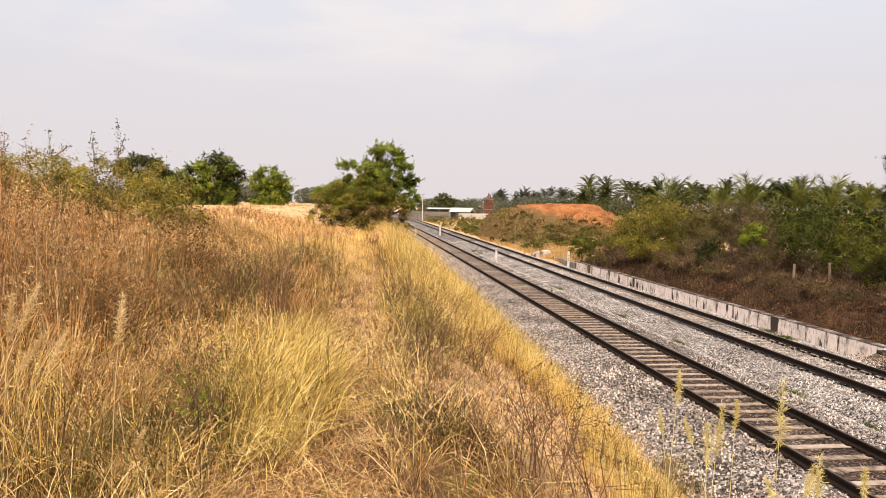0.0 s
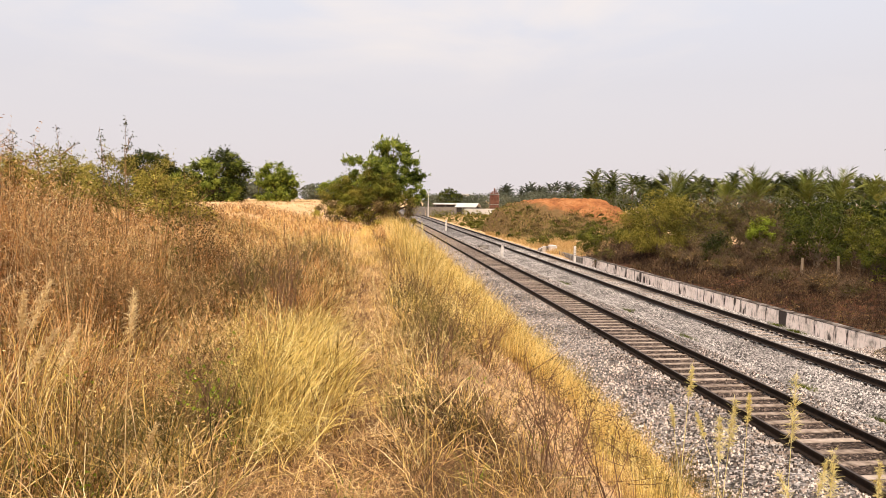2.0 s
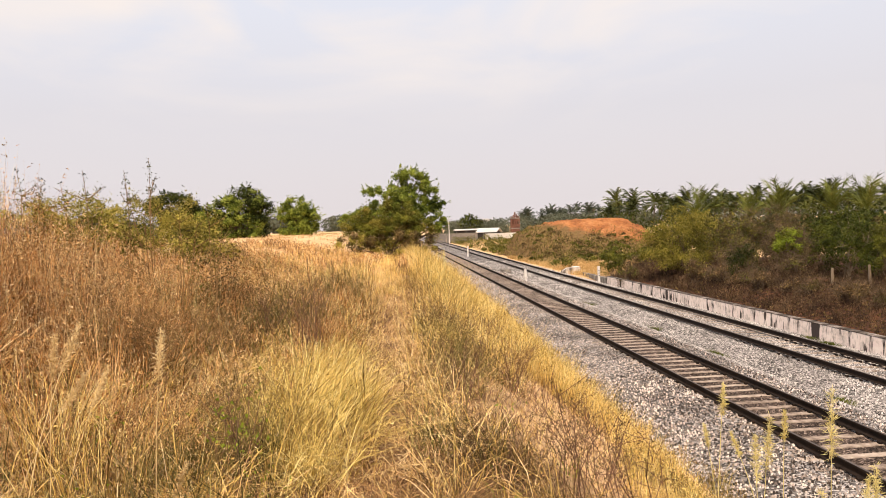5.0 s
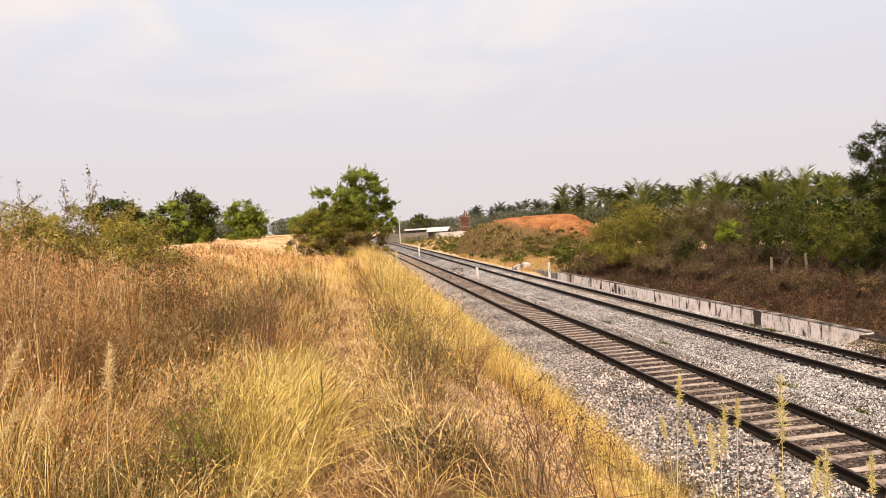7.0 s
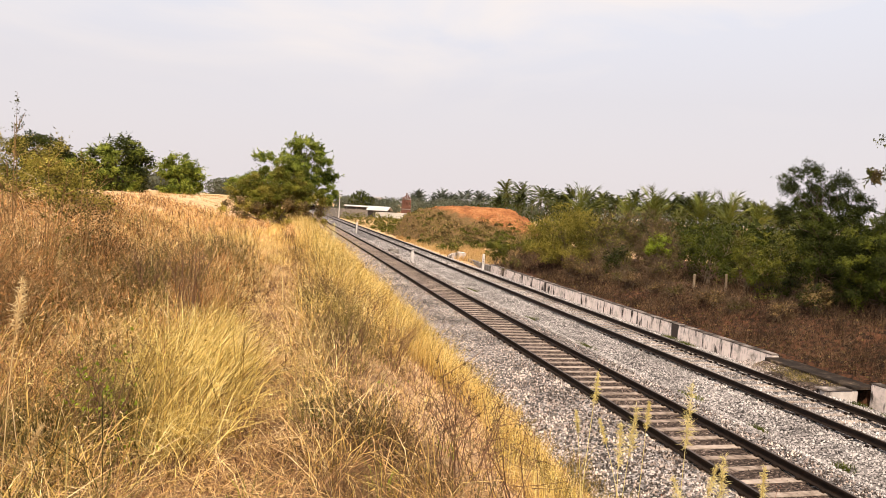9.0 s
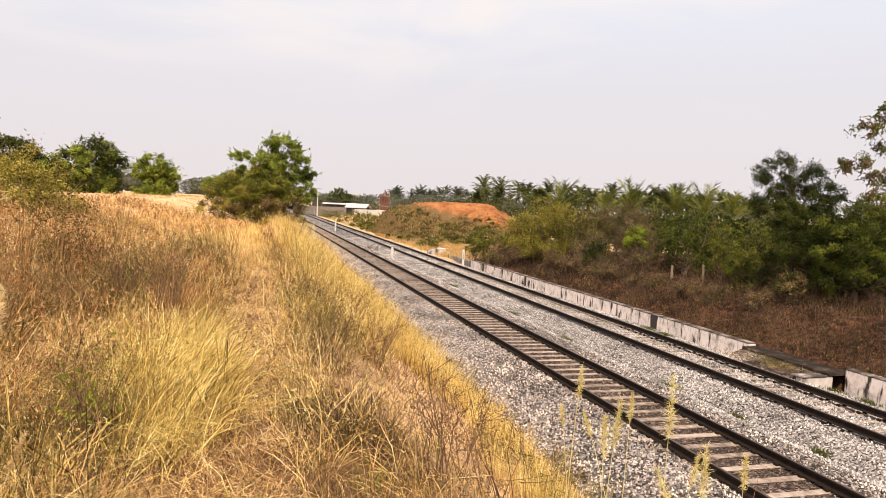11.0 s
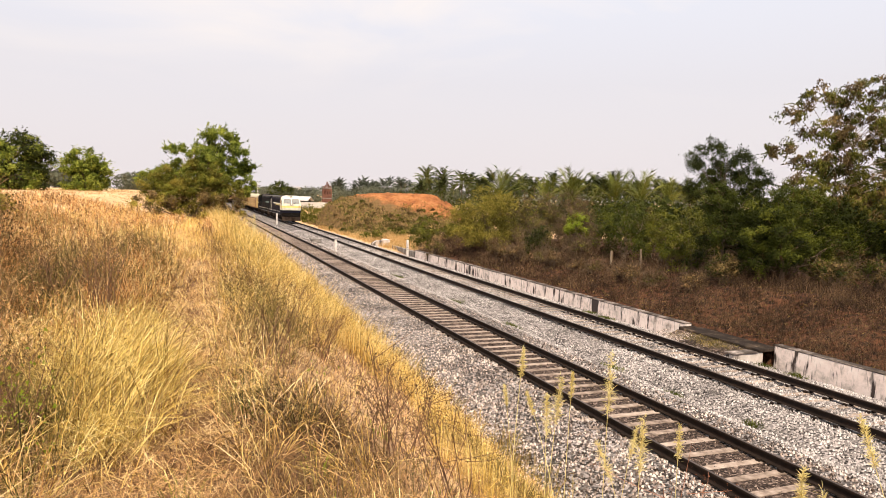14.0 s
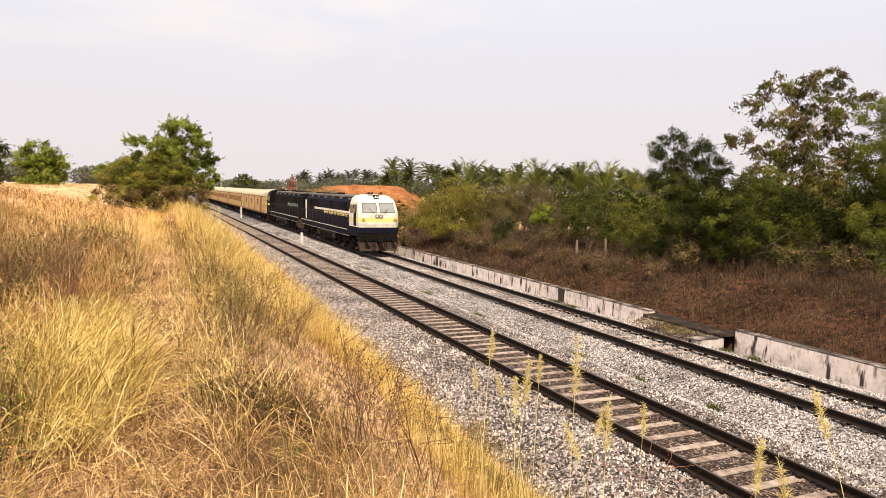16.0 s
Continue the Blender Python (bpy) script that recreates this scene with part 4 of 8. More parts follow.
def patch(x, y, k):
    """Tufty unevenness about half a metre across."""
    return 0.65 * wobble(x, y, 5.3, k) + 0.55 * wobble(x, y, 9.7, k + 2) + 0.25 * wobble(x, y, 2.1, k + 5)


def path_off(x, y):
    """How far a place lies from the middle of the trodden path."""
    return np.abs(x + 8.5 + 0.22 * np.sin(y * 0.35))


def bare_sand(x, y):
    """The worn sandy face of the bank below the path."""
    mid = -7.1 + 0.27 * np.clip(y - 4.4, 0, 9) + 0.12 * np.sin(1.7 * y)
    edge = 0.2 * np.sin(3 * y + 2 * x)
    return (x - mid < 0.72 + edge) & (x - mid > -0.72 - 0.35 * sstep(5.0, 6.0, y) - edge) & (y > 3.6 + 0.4 * np.sin(4 * x)) & (y < 11.8 + 0.6 * np.sin(5 * x))


def arching(name, x, y, h, az, mat, label, seed, reach=0.6, width=0.0011, heads=0, category="grass"):
    """Long fine stems that rise and bow over; three joints each, with loose seed heads near the tips."""
    rng = np.random.default_rng(seed)
    n = len(x)
    r = h * reach * rng.uniform(0.2, 1.4, n)
    w = width * (1 + np.hypot(x + 8.4, y) / 6.0)
    b = np.stack([x, y, ground_z(x, y) - 0.03], 1)
    u = np.stack([np.cos(az), np.sin(az), np.zeros(n)], 1)
    sag = np.clip(r / h, 0, 1.3)
    fa = rng.uniform(0, np.pi, n)
    side = np.stack([np.cos(fa) * w, np.sin(fa) * w, np.zeros(n)], 1)

    def at(s):
        return b + u * (r * s ** 1.7)[:, None] + np.stack([np.zeros(n), np.zeros(n), h * (s - 0.42 * sag * s ** 2.4)], 1)

    rings = [(at(np.full(n, s)), k) for s, k in ((0.0, 1.0), (0.4, 0.9), (0.75, 0.7))]
    tip = at(np.ones(n))
    V = np.stack([q for p, k in rings for q in (p - side * k, p + side * k)] + [tip], 1).reshape(-1, 3)
    i = 7 * np.arange(n)[:, None]
    F = np.concatenate([i + [0, 1, 3], i + [0, 3, 2], i + [2, 3, 5], i + [2, 5, 4], i + [4, 5, 6]], 1).reshape(-1, 3)
    tagged(quick(name, V, F, M[mat]), label, category, kind="stuff")
    if heads:
        s = rng.uniform(0.72, 1.0, (n, heads))
        P = np.stack([at(s[:, j]) for j in range(heads)], 1).reshape(-1, 3) + rng.normal(size=(n * heads, 3)) * 0.012
        V, F = leaf_mesh(P, 0.014 + 0.0022 * np.repeat(y, heads), rng, aspect=0.16)
        tagged(quick("seed_heads", V, F, M[mat]), "small dry seed heads on bowed stems", "seed heads", kind="stuff")


def fans(name, bases, stems, mat, label, seed, heads=0, width=0.0011, foot=0.10):
    """Stems fanning up from single feet: x, y, height, spread."""
    rng = np.random.default_rng(seed)
    B = np.repeat(np.array(bases, float), stems, axis=0)
    n = len(B)
    a = rng.uniform(0, 6.283, n)
    q = foot * np.sqrt(rng.random(n))
    arching(name, B[:, 0] + q * np.cos(a), B[:, 1] + q * np.sin(a), B[:, 2] * rng.uniform(0.5, 1.1, n), a + rng.normal(size=n) * 0.4, mat, label, seed + 1, B[:, 3] * rng.uniform(0.3, 1.2, n), width, heads)


def build_long_stems():
    rng = np.random.default_rng(211)
    # the great yellow tuft that falls towards the path
    n = 900
    a, q = rng.uniform(0, 6.283, n), np.sqrt(rng.random(n))
    x, y = -8.98 + 0.45 * q * np.cos(a), 5.4 + 1.3 * q * np.sin(a)
    arching("fallen_grass", x, y, rng.uniform(0.2, 0.85, n), rng.normal(size=n) * 1.35 + 0.4, "yellowgreen", "large tuft of fine bright yellow grass fallen towards the path", 212, 1.15, 0.0018, heads=1)
    n = 700
    x, y = rng.uniform(-9.5, -8.5, n), rng.uniform(3.6, 7.0, n)
    arching("fallen_grass", x, y, rng.uniform(0.15, 0.45, n), rng.uniform(0, 6.283, n), "gold", "criss-cross of pale broken stems lying over the tuft", 219, 1.6, 0.0016)
    # stems on both sides of the path lean over it
    for seed, n, x0, x1, y0, y1, way, h, mat in ((213, 3600, -11.2, -8.9, 2.6, 14, 0.3, 0.55, "gold"), (214, 3200, -8.2, -6.9, 3.4, 16, 3.0, 0.42, "gold"), (215, 2400, -11.5, -8.9, 2.4, 9, 0.9, 0.5, "straw"), (216, 2600, -8.3, -6.8, 2.8, 10, 2.4, 0.38, "straw"), (217, 2600, -11.0, -9.0, 3.0, 12, 0.0, 0.6, "olive"), (218, 1500, -8.3, -6.6, 4.0, 14, 2.0, 0.45, "olive")):
        x, y = scatter(n, x0, x1, y0, y1, rng, 1.5)
        keep = (path_off(x, y) > 0.36) & ~bare_sand(x, y) & (patch(x, y, {"gold": 1, "straw": 4, "olive": 7}[mat]) > 0.02)
        x, y = x[keep], y[keep]
        m = len(x)
        arching("bowed_stems", x, y, h * rng.uniform(0.4, 1.35, m), way + rng.normal(size=m) * 1.9, mat, "fine dry grass stems bowed over beside the path", seed, 0.9, 0.0018, heads=1 if mat == "gold" else 0)
    # thin tall grass on the lower slope, and strays rooted in the ballast shoulder
    n = 110
    x, y = rng.uniform(-6.3, -4.2, n), rng.uniform(2.2, 6.6, n)
    fans("slope_stalks", np.stack([x, y, rng.uniform(0.45, 0.85, n), rng.uniform(0.15, 0.4, n)], 1), 16, "yellowgreen", "thin tall yellow grass on the lower slope", 225, 1, 0.0012, 0.12)
    n = 90
    y = 5 + 26 * rng.random(n) ** 1.3
    x = -3.0 + 0.75 * wobble(-3.0 + 0 * y, y, 0.55, 4) + rng.uniform(-0.2, 1.0, n)
    fans("stray_grass", np.stack([x, y, rng.uniform(0.12, 0.38, n), rng.uniform(0.4, 0.9, n)], 1), 14, "field", "stray tufts of dry grass in the ballast shoulder", 227, 0, 0.0014, 0.08)
    n = 120
    y = rng.uniform(2.6, 9.0, n)
    x = -4.3 + 1.5 * rng.random(n) ** 1.6
    fans("edge_stalks", np.stack([x, y, rng.uniform(0.2, 0.62, n), rng.uniform(0.15, 0.5, n)], 1), 7, "yellowgreen", "thin yellow stalks thinning out towards the ballast", 229, 1, 0.0010, 0.10)
    # tall pale stalks in a loose sheaf
    fans("yellow_sheaf", [(-10.05, 3.75, 1.05, 0.55), (-9.9, 3.6, 0.9, 0.6), (-10.3, 3.9, 1.1, 0.5), (-10.6, 4.4, 0.9, 0.7), (-9.6, 3.9, 0.7, 0.8)], 46, "gold", "sheaf of tall pale yellow grass stalks", 231, 1, 0.0011, 0.16)
    # feet of russet and brown weeds over the rising ground
    for seed, mat, n, x0, x1, y0, y1, h, per, heads in ((241, "russet", 240, -18, -10.3, 4.2, 15, 1.05, 34, 2), (243, "straw", 130, -17, -10.0, 4.5, 15, 1.0, 26, 1), (245, "straw", 130, -16, -9.6, 3.8, 14, 0.95, 30, 2), (247, "olive", 60, -12, -9.2, 7, 15, 0.95, 34, 2), (249, "russet", 60, -10.8, -9.1, 7, 14, 0.9, 34, 2)):
        x, y = scatter(n, x0, x1, y0, y1, rng, 1.3)
        k = 0.55 + 0.45 * sstep(-9.8, -12.0, x)
        k *= 1 - 0.45 * sstep(11, 15, y)
        fans("weed_stems", np.stack([x, y, h * k * rng.uniform(0.7, 1.25, n), rng.uniform(0.4, 0.9, n)], 1), per, mat, "dry weed stems fanning up from one foot", seed, heads, 0.0011, 0.12)
    # russet grass standing before the pale field
    for seed, mat, n, h in ((255, "russet", 5000, 0.55), (257, "straw", 9000, 0.55), (259, "bramble", 2500, 0.55)):
        x, y = scatter(n, -15.5, -7.2, 13, 36, rng, 1.0)
        keep = (wobble(x, y, 0.5, seed % 5) > -0.2) & (path_off(x, y) > 0.4) & ((x < -8.2) | (y > 22))
        x, y = x[keep], y[keep]
        m = len(x)
        arching("standing_grass", x, y, h * rng.uniform(0.35, 1.15, m), rng.uniform(0, 6.283, m), mat, "standing russet dry grass before the field", seed, 0.4, 0.0013, heads=1)
    # feathery crest grass with pale tops
    x, y = scatter(16000, -7.5, -3.4, 8.0, 40, rng, 1.5)
    keep = (rng.random(len(x)) < sstep(-3.2, -5.0, x) * (0.25 + 0.75 * sstep(9.5, 12.5, y))) & ~bare_sand(x, y)
    x, y = x[keep], y[keep]
    m = len(x)
    arching("crest_grass", x, y, (0.5 + 0.3 * sstep(10, 16, y)) * rng.uniform(0.5, 1.3, m), rng.normal(size=m) * 0.9 + 0.3, "yellowgreen", "fine golden grass with pale feathery tops on the crest", 251, 0.35, heads=1)


def build_grass():
    rng = np.random.default_rng(21)
    # gold grass: short near the bare patch of the slope, tall along the crest farther on
    x, y = scatter(5000, -7.5, -2.3, 4.2, 62, rng, 1.75)
    tall = sstep(8.0, 13.0, y)
    h = (0.15 + 0.07 * sstep(9, 11, y) + (0.46 + 0.22 * sstep(18, 26, y) * sstep(-7.6, -6.6, x)) * tall * sstep(-2.6, -4.6, x) + 0.10 * sstep(-5.0, -3.0, x)) * rng.uniform(0.5, 1.3, len(x))
    bare = bare_sand(x, y) & (rng.random(len(x)) < 0.92)
    bare |= (wobble(x, y, 1.3, 2) < -0.42) & (rng.random(len(x)) < 0.7)
    bare |= x > -2.95 + 0.75 * wobble(x, y, 0.55, 4) + 0.35 * np.sin(y * 2.1) + 0.25 * np.sin(y * 5.3) - 0.7 * rng.random(len(x)) ** 2
    bare |= (wobble(x, y, 0.8, 11) > 0.25) & (x > -6.6) & (rng.random(len(x)) < 0.6)
    x, y, h = x[~bare], y[~bare], h[~bare]
    x2, y2 = scatter(900, -12.5, -6.6, 15, 37, rng, 1.1)
    x, y, h = np.append(x, x2), np.append(y, y2), np.append(h, 0.28 * rng.uniform(0.5, 1.3, 900))
    tufts("gold_grass", x, y, 24, h, "gold", "tall sunlit golden dry grass along the bank crest", 31, 0.24, 0.42, wide=0.9, hvar=0.5)
    x, y = scatter(1300, -6.2, -2.8, 3.2, 12, rng, 1.3)
    keep = ((x < -3.6) | (rng.random(len(x)) < 0.35)) & (~bare_sand(x, y) | (rng.random(len(x)) < 0.12)) & (patch(x, y, 6) > -0.05)
    x, y = x[keep], y[keep]
    tufts("slope_grass", x, y, 20, (0.22 + 0.12 * sstep(5.5, 4.0, y)) * rng.uniform(0.4, 1.3, len(x)), "field", "thin pale grass at the foot of the bank", 38, 0.2, 0.5)
    # olive and brown weeds at the toe of the slope and in its hollows
    x, y = scatter(520, -5.6, -2.2, 6.0, 42, rng, 1.5)
    keep = (wobble(x, y, 0.8, 11) > 0.1) | ((x > -3.7) & (wobble(x, y, 1.9, 3) > -0.1))
    x, y = x[keep], y[keep]
    tufts("slope_weeds", x, y, 34, 0.38 * rng.uniform(0.4, 1.5, len(x)), "olive", "olive-brown weeds in hollows and at the toe of the bank", 91, 0.24, 0.6, wide=1.2, hvar=0.5)
    brush("slope_weeds", x[::2], y[::2], 0.26, 0.4, 40, 0.15, "bramble", "brown dry weeds in hollows and at the toe of the bank", 92, up=1.2, wide=1.1)
    # feathery tips and cross stems in the gold grass
    x, y = scatter(2600, -7.6, -3.0, 5.0, 34, rng, 1.5)
    keep = (wobble(x, y, 1.3, 2) > -0.42) & ~bare_sand(x, y)
    x, y = x[keep], y[keep]
    brush("grass_tangle", x, y, 0.24, 0.30 + 0.34 * sstep(8, 13, y) * (1 - 0.5 * sstep(22, 30, y)), 26, 0.11, "gold", "tangle of broken stems and seed tips in the golden grass", 71, up=1.2, wide=0.8)
    x, y = scatter(420, -8.1, -3.4, 3.4, 26, rng, 1.4)
    keep = ~bare_sand(x, y)
    x, y = x[keep], y[keep]
    brush("withered_stems", x, y, 0.20, 0.42 * rng.uniform(0.5, 1.4, len(x)), 30, 0.16, "bramble", "brown withered stems standing in the golden grass", 72, up=1.6, wide=0.8)
    # mixed golden and olive tufts on the near bank, the trodden path kept low
    x, y = scatter(2600, -17, -6.9, 2.3, 44, rng, 1.9)
    keep = (path_off(x, y) > 0.42) & (patch(x, y, 1) > 0.05) & ~bare_sand(x, y) & ((x > -9.7) | (y < 5.5) | (rng.random(len(x)) < 0.22))
    x, y = x[keep], y[keep]
    h = (0.30 + 0.22 * sstep(6, 14, y) - 0.26 * sstep(17, 26, y)) * rng.uniform(0.5, 1.5, len(x))
    tufts("bank_grass", x, y, 14, h, "gold", "tufts of yellow dry grass on the near bank", 32, 0.22, 0.85, hvar=0.5, loft=0.3, wide=0.9)
    # big bright tufts swept over towards the path
    for k, (tx, ty, r, hh, sw) in enumerate(((-9.2, 5.2, 0.35, 0.50, 0.3), (-9.05, 5.9, 0.45, 0.42, 0.7), (-9.3, 6.6, 0.5, 0.38, 1.3), (-9.1, 7.7, 0.5, 0.40, 0.0), (-7.6, 8.6, 0.5, 0.45, 0.9), (-8.9, 4.5, 0.3, 0.28, 0.4), (-9.5, 5.7, 0.4, 0.34, 2.4))):
        n = 12
        a, q = rng.uniform(0, 6.28, n), rng.random(n)
        fx, fy = tx + r * np.cos(a) * q, ty + 1.3 * r * np.sin(a) * q
        tufts("fallen_grass", fx, fy, 16, np.full(n, hh), "yellowgreen", "large tuft of bright yellow grass fallen over beside the path", 390 + k, 0.17, 0.95, hvar=0.7, sweep=sw, loft=0.35, wide=0.8)
        brush("fallen_grass", fx, fy, 0.24, hh, 60, 0.20, "yellowgreen", "bright yellow grass stems tangled over beside the path", 490 + k, up=0.5, wide=0.75)
    x, y = scatter(2000, -17, -6.8, 2.4, 21, rng, 1.5)
    keep = (patch(x, y, 7) > 0.1) & (path_off(x, y) > 0.5) & ~bare_sand(x, y)
    x, y = x[keep], y[keep]
    h = (0.34 + 0.22 * sstep(5, 12, y)) * rng.uniform(0.6, 1.4, len(x))
    tufts("olive_grass", x, y, 13, h, "olive", "olive-brown half-dry grass among the yellow tufts", 33, 0.2, 0.5, hvar=0.5, loft=0.3)
    # crumpled mat of broken stems over the bank top, in patches of several colours
    for mat, n, per, hh, lo, hi, label, seed in (("straw", 2300, 34, 0.20, -9, 9, "crumpled straw and broken stems matted over the bank", 73), ("bramble", 1900, 34, 0.26, -0.25, 9, "brown broken twigs matted among the straw", 74), ("olive", 900, 34, 0.28, -9, 0.1, "half-dry olive stems among the matted straw", 75)):
        x, y = scatter(n, -11.2, -6.3, 2.2, 17, rng, 1.5)
        w = wobble(x, y, 1.5, 3)
        keep = (path_off(x, y) > 0.42 + 0.1 * np.sin(3 * y)) & (w > lo) & (w < hi) & (patch(x, y, seed % 6) > -0.12) & ~(bare_sand(x, y) & (rng.random(len(x)) < 0.85))
        x, y = x[keep], y[keep]
        if mat == "bramble":
            keep = (x > -9.3) | (y > 6.0)
            x, y = x[keep], y[keep]
        brush("stem_mat", x, y, 0.22, hh * rng.uniform(0.4, 1.5, len(x)), per, 0.10, mat, label, seed, up=0.35, wide=0.85)
    # flattened straw on the trodden path
    y = 2.2 + 26 * rng.random(1500) ** 1.6
    x = -8.5 - 0.22 * np.sin(y * 0.35) + rng.uniform(-0.6, 0.6, 1500)
    brush("path_straw", x, y, 0.2, 0.05, 26, 0.13, "straw", "flattened straw on the trodden path", 78, up=-0.2, wide=0.75)
    # russet brush on the rising ground away from the line, dark stems within
    for mat, n, per, hk, lo, hi, label, seed in (("russet", 3000, 50, 1.0, -0.25, 9, "thick russet dry brush rising beside the bank path", 34), ("bramble", 900, 42, 0.85, -9, 9, "brown withered stems inside the russet brush", 40), ("straw", 1300, 40, 0.95, -9, 9, "pale straw stems mixed into the russet brush", 77), ("olive", 600, 36, 0.8, -9, -0.1, "olive-brown weeds mixed into the russet brush", 76)):
        x, y = scatter(n, -20, -9.5, 3.6, 23, rng, 1.45)
        w = wobble(x, y, 1.2, 6)
        keep = (w > lo) & (w < hi)
        x, y = x[keep], y[keep]
        k = sstep(-10.0, -12.6, x) * (1 - 0.75 * sstep(11, 16, y))
        brush("dry_brush", x, y, 0.26, hk * (0.38 + 1.0 * k) * np.clip(0.75 + 0.9 * patch(x, y, 3), 0.22, 1.45) * rng.uniform(0.6, 1.15, len(x)), per, 0.13, mat, label, seed, up=0.5, wide=0.8)
    # high mound of wiry tan brush against the sky
    for mat, n, per, hh, label, seed in (("russet", 150, 220, 1.0, "high mound of wiry tan dry brush", 251), ("straw", 70, 160, 1.03, "high mound of wiry pale dry brush", 252), ("bramble", 190, 220, 0.92, "dark brown stems inside the high brush", 253), ("olive", 80, 150, 0.95, "olive stems in the high brush", 254)):
        x, y = rng.uniform(-14.2, -10.7, n), rng.uniform(6.4, 9.4, n)
        top = np.interp((x + 8.3) / y, [-0.55, -0.46, -0.41, -0.36, -0.30], [1.75, 1.6, 1.3, 0.95, 0.5])
        brush("high_brush", x, y, 0.34, hh * top * rng.uniform(0.55, 1.08, n), per, 0.10, mat, label, seed, up=1.0, wide=0.55)
    n = 46
    x, y = rng.uniform(-13.8, -10.9, n), rng.uniform(6.2, 8.6, n)
    top = np.interp((x + 8.3) / y, [-0.55, -0.46, -0.41, -0.36, -0.30], [1.95, 1.8, 1.5, 1.15, 0.7])
    for mat, k in (("russet", 0), ("straw", 1)):
        fans("high_stems", np.stack([x, y, top * rng.uniform(0.7, 1.1, n), rng.uniform(0.2, 0.45, n)], 1)[k::2], 34, mat, "tall wiry stems with small seed heads above the brush", 255 + k, 4, 0.0008, 0.2)
    # brown twigs trodden down beside the path
    x, y = rng.uniform(-8.15, -7.45, 90), rng.uniform(3.1, 5.0, 90)
    brush("trodden_twigs", x, y, 0.2, 0.12, 40, 0.10, "bramble", "brown trodden twigs and leaf litter beside the path", 257, up=0.1, wide=0.8)
    # upright dark stems of dead shrubs between the tufts
    for k, (tx, ty, r, hh) in enumerate(((-9.9, 9.3, 0.65, 1.0), (-10.7, 10.8, 0.7, 0.95), (-9.5, 11.3, 0.7, 1.0), (-9.5, 13.0, 0.6, 0.95), (-10.4, 8.0, 0.5, 0.9), (-9.25, 8.3, 0.45, 0.85), (-9.40, 4.8, 0.30, 0.60), (-9.55, 5.5, 0.34, 0.62), (-9.95, 5.05, 0.32, 0.55), (-9.75, 4.35, 0.26, 0.50), (-10.9, 6.9, 0.45, 0.85), (-11.3, 8.5, 0.5, 1.0), (-7.65, 7.3, 0.34, 0.78), (-7.75, 9.2, 0.4, 0.7), (-6.6, 12.0, 0.5, 0.6))):
        n = int(46 * r / 0.5)
        a, q = rng.uniform(0, 6.28, n), np.sqrt(rng.random(n))
        cx, cy = tx + r * np.cos(a) * q, ty + r * np.sin(a) * q
        brush("dead_weeds", cx, cy, 0.14, hh * (1 - 0.4 * q), 34, 0.20, ("olive", "bramble", "russet")[k % 3], "dense clump of dark upright withered weeds", 420 + k, up=2.2, wide=0.85)
        m = 60 * n
        u = rng.integers(0, n, m)
        P = np.stack([cx[u] + rng.normal(size=m) * 0.1, cy[u] + rng.normal(size=m) * 0.1, ground_z(cx[u], cy[u]) + hh * (1 - 0.4 * q[u]) * rng.uniform(0.3, 1.05, m)], 1)
        V, F = leaf_mesh(P, 0.010 + 0.0009 * ty, rng, aspect=0.2)
        tagged(quick("withered_leaves", V, F, M["leaf_dry"]), "small withered leaves on the dark weeds", "dry leaves", kind="stuff")
    # long broken stalks leaning every way
    x, y = scatter(900, -13, -6.4, 3.0, 18, rng, 1.3)
    keep = (path_off(x, y) > 0.25) & ~bare_sand(x, y)
    tufts("leaning_stalks", x[keep], y[keep], 5, 0.58 * rng.uniform(0.5, 1.4, keep.sum()) * np.where(y[keep] < 5, 0.7, 1.0), "gold", "long pale broken stalks leaning across the tufts", 43, 0.25, 1.15, wide=0.8, hvar=0.4)
    # withered seed heads caught among the stems
    for mat, n, x0, x1, y0, y1, h0, seed in (("russet", 15000, -19, -10.2, 4, 18, 0.85, 61), ("gold", 8000, -7.4, -3.0, 8, 32, 0.55, 62), ("straw", 9000, -10.6, -6.8, 3.5, 16, 0.40, 63)):
        x, y = scatter(n, x0, x1, y0, y1, rng, 1.4)
        k = sstep(-10.6, -12.8, x) * (1 - 0.75 * sstep(11, 16, y))
        top = h0 * (0.45 + 0.72 * k) if mat == "russet" else np.full(n, h0)
        z = ground_z(x, y) + top * rng.uniform(0.25, 1.15, n) ** 0.8
        V, F = leaf_mesh(np.stack([x, y, z], 1), 0.012 + 0.0026 * y, rng, aspect=0.10)
        keep = (path_off(x, y) > 0.4) & ~bare_sand(x, y)
        tagged(quick("seed_heads", V, F[keep], M[mat]), "small withered seed heads among the dry stems", "seed heads", kind="stuff")
    n = 16
    a = rng.uniform(0, 6.28, n)
    tufts("weed_clump", -9.45 + 0.22 * np.cos(a) * rng.random(n), 4.6 + 0.3 * np.sin(a) * rng.random(n), 18, np.full(n, 0.46), "olive", "dark olive upright weeds beside the yellow tuft", 64, 0.12, 0.35, wide=1.0, hvar=0.4)
    # scraps of green in the litter
    x, y = scatter(46, -11.5, -6.8, 3.0, 9, rng, 1.2)
    tufts("green_weeds", x, y, 16, 0.14 * rng.uniform(0.6, 1.5, len(x)), "leaf_lime", "small yellow-green weeds in the straw", 66, 0.07, 0.7, wide=1.5, hvar=0.5)
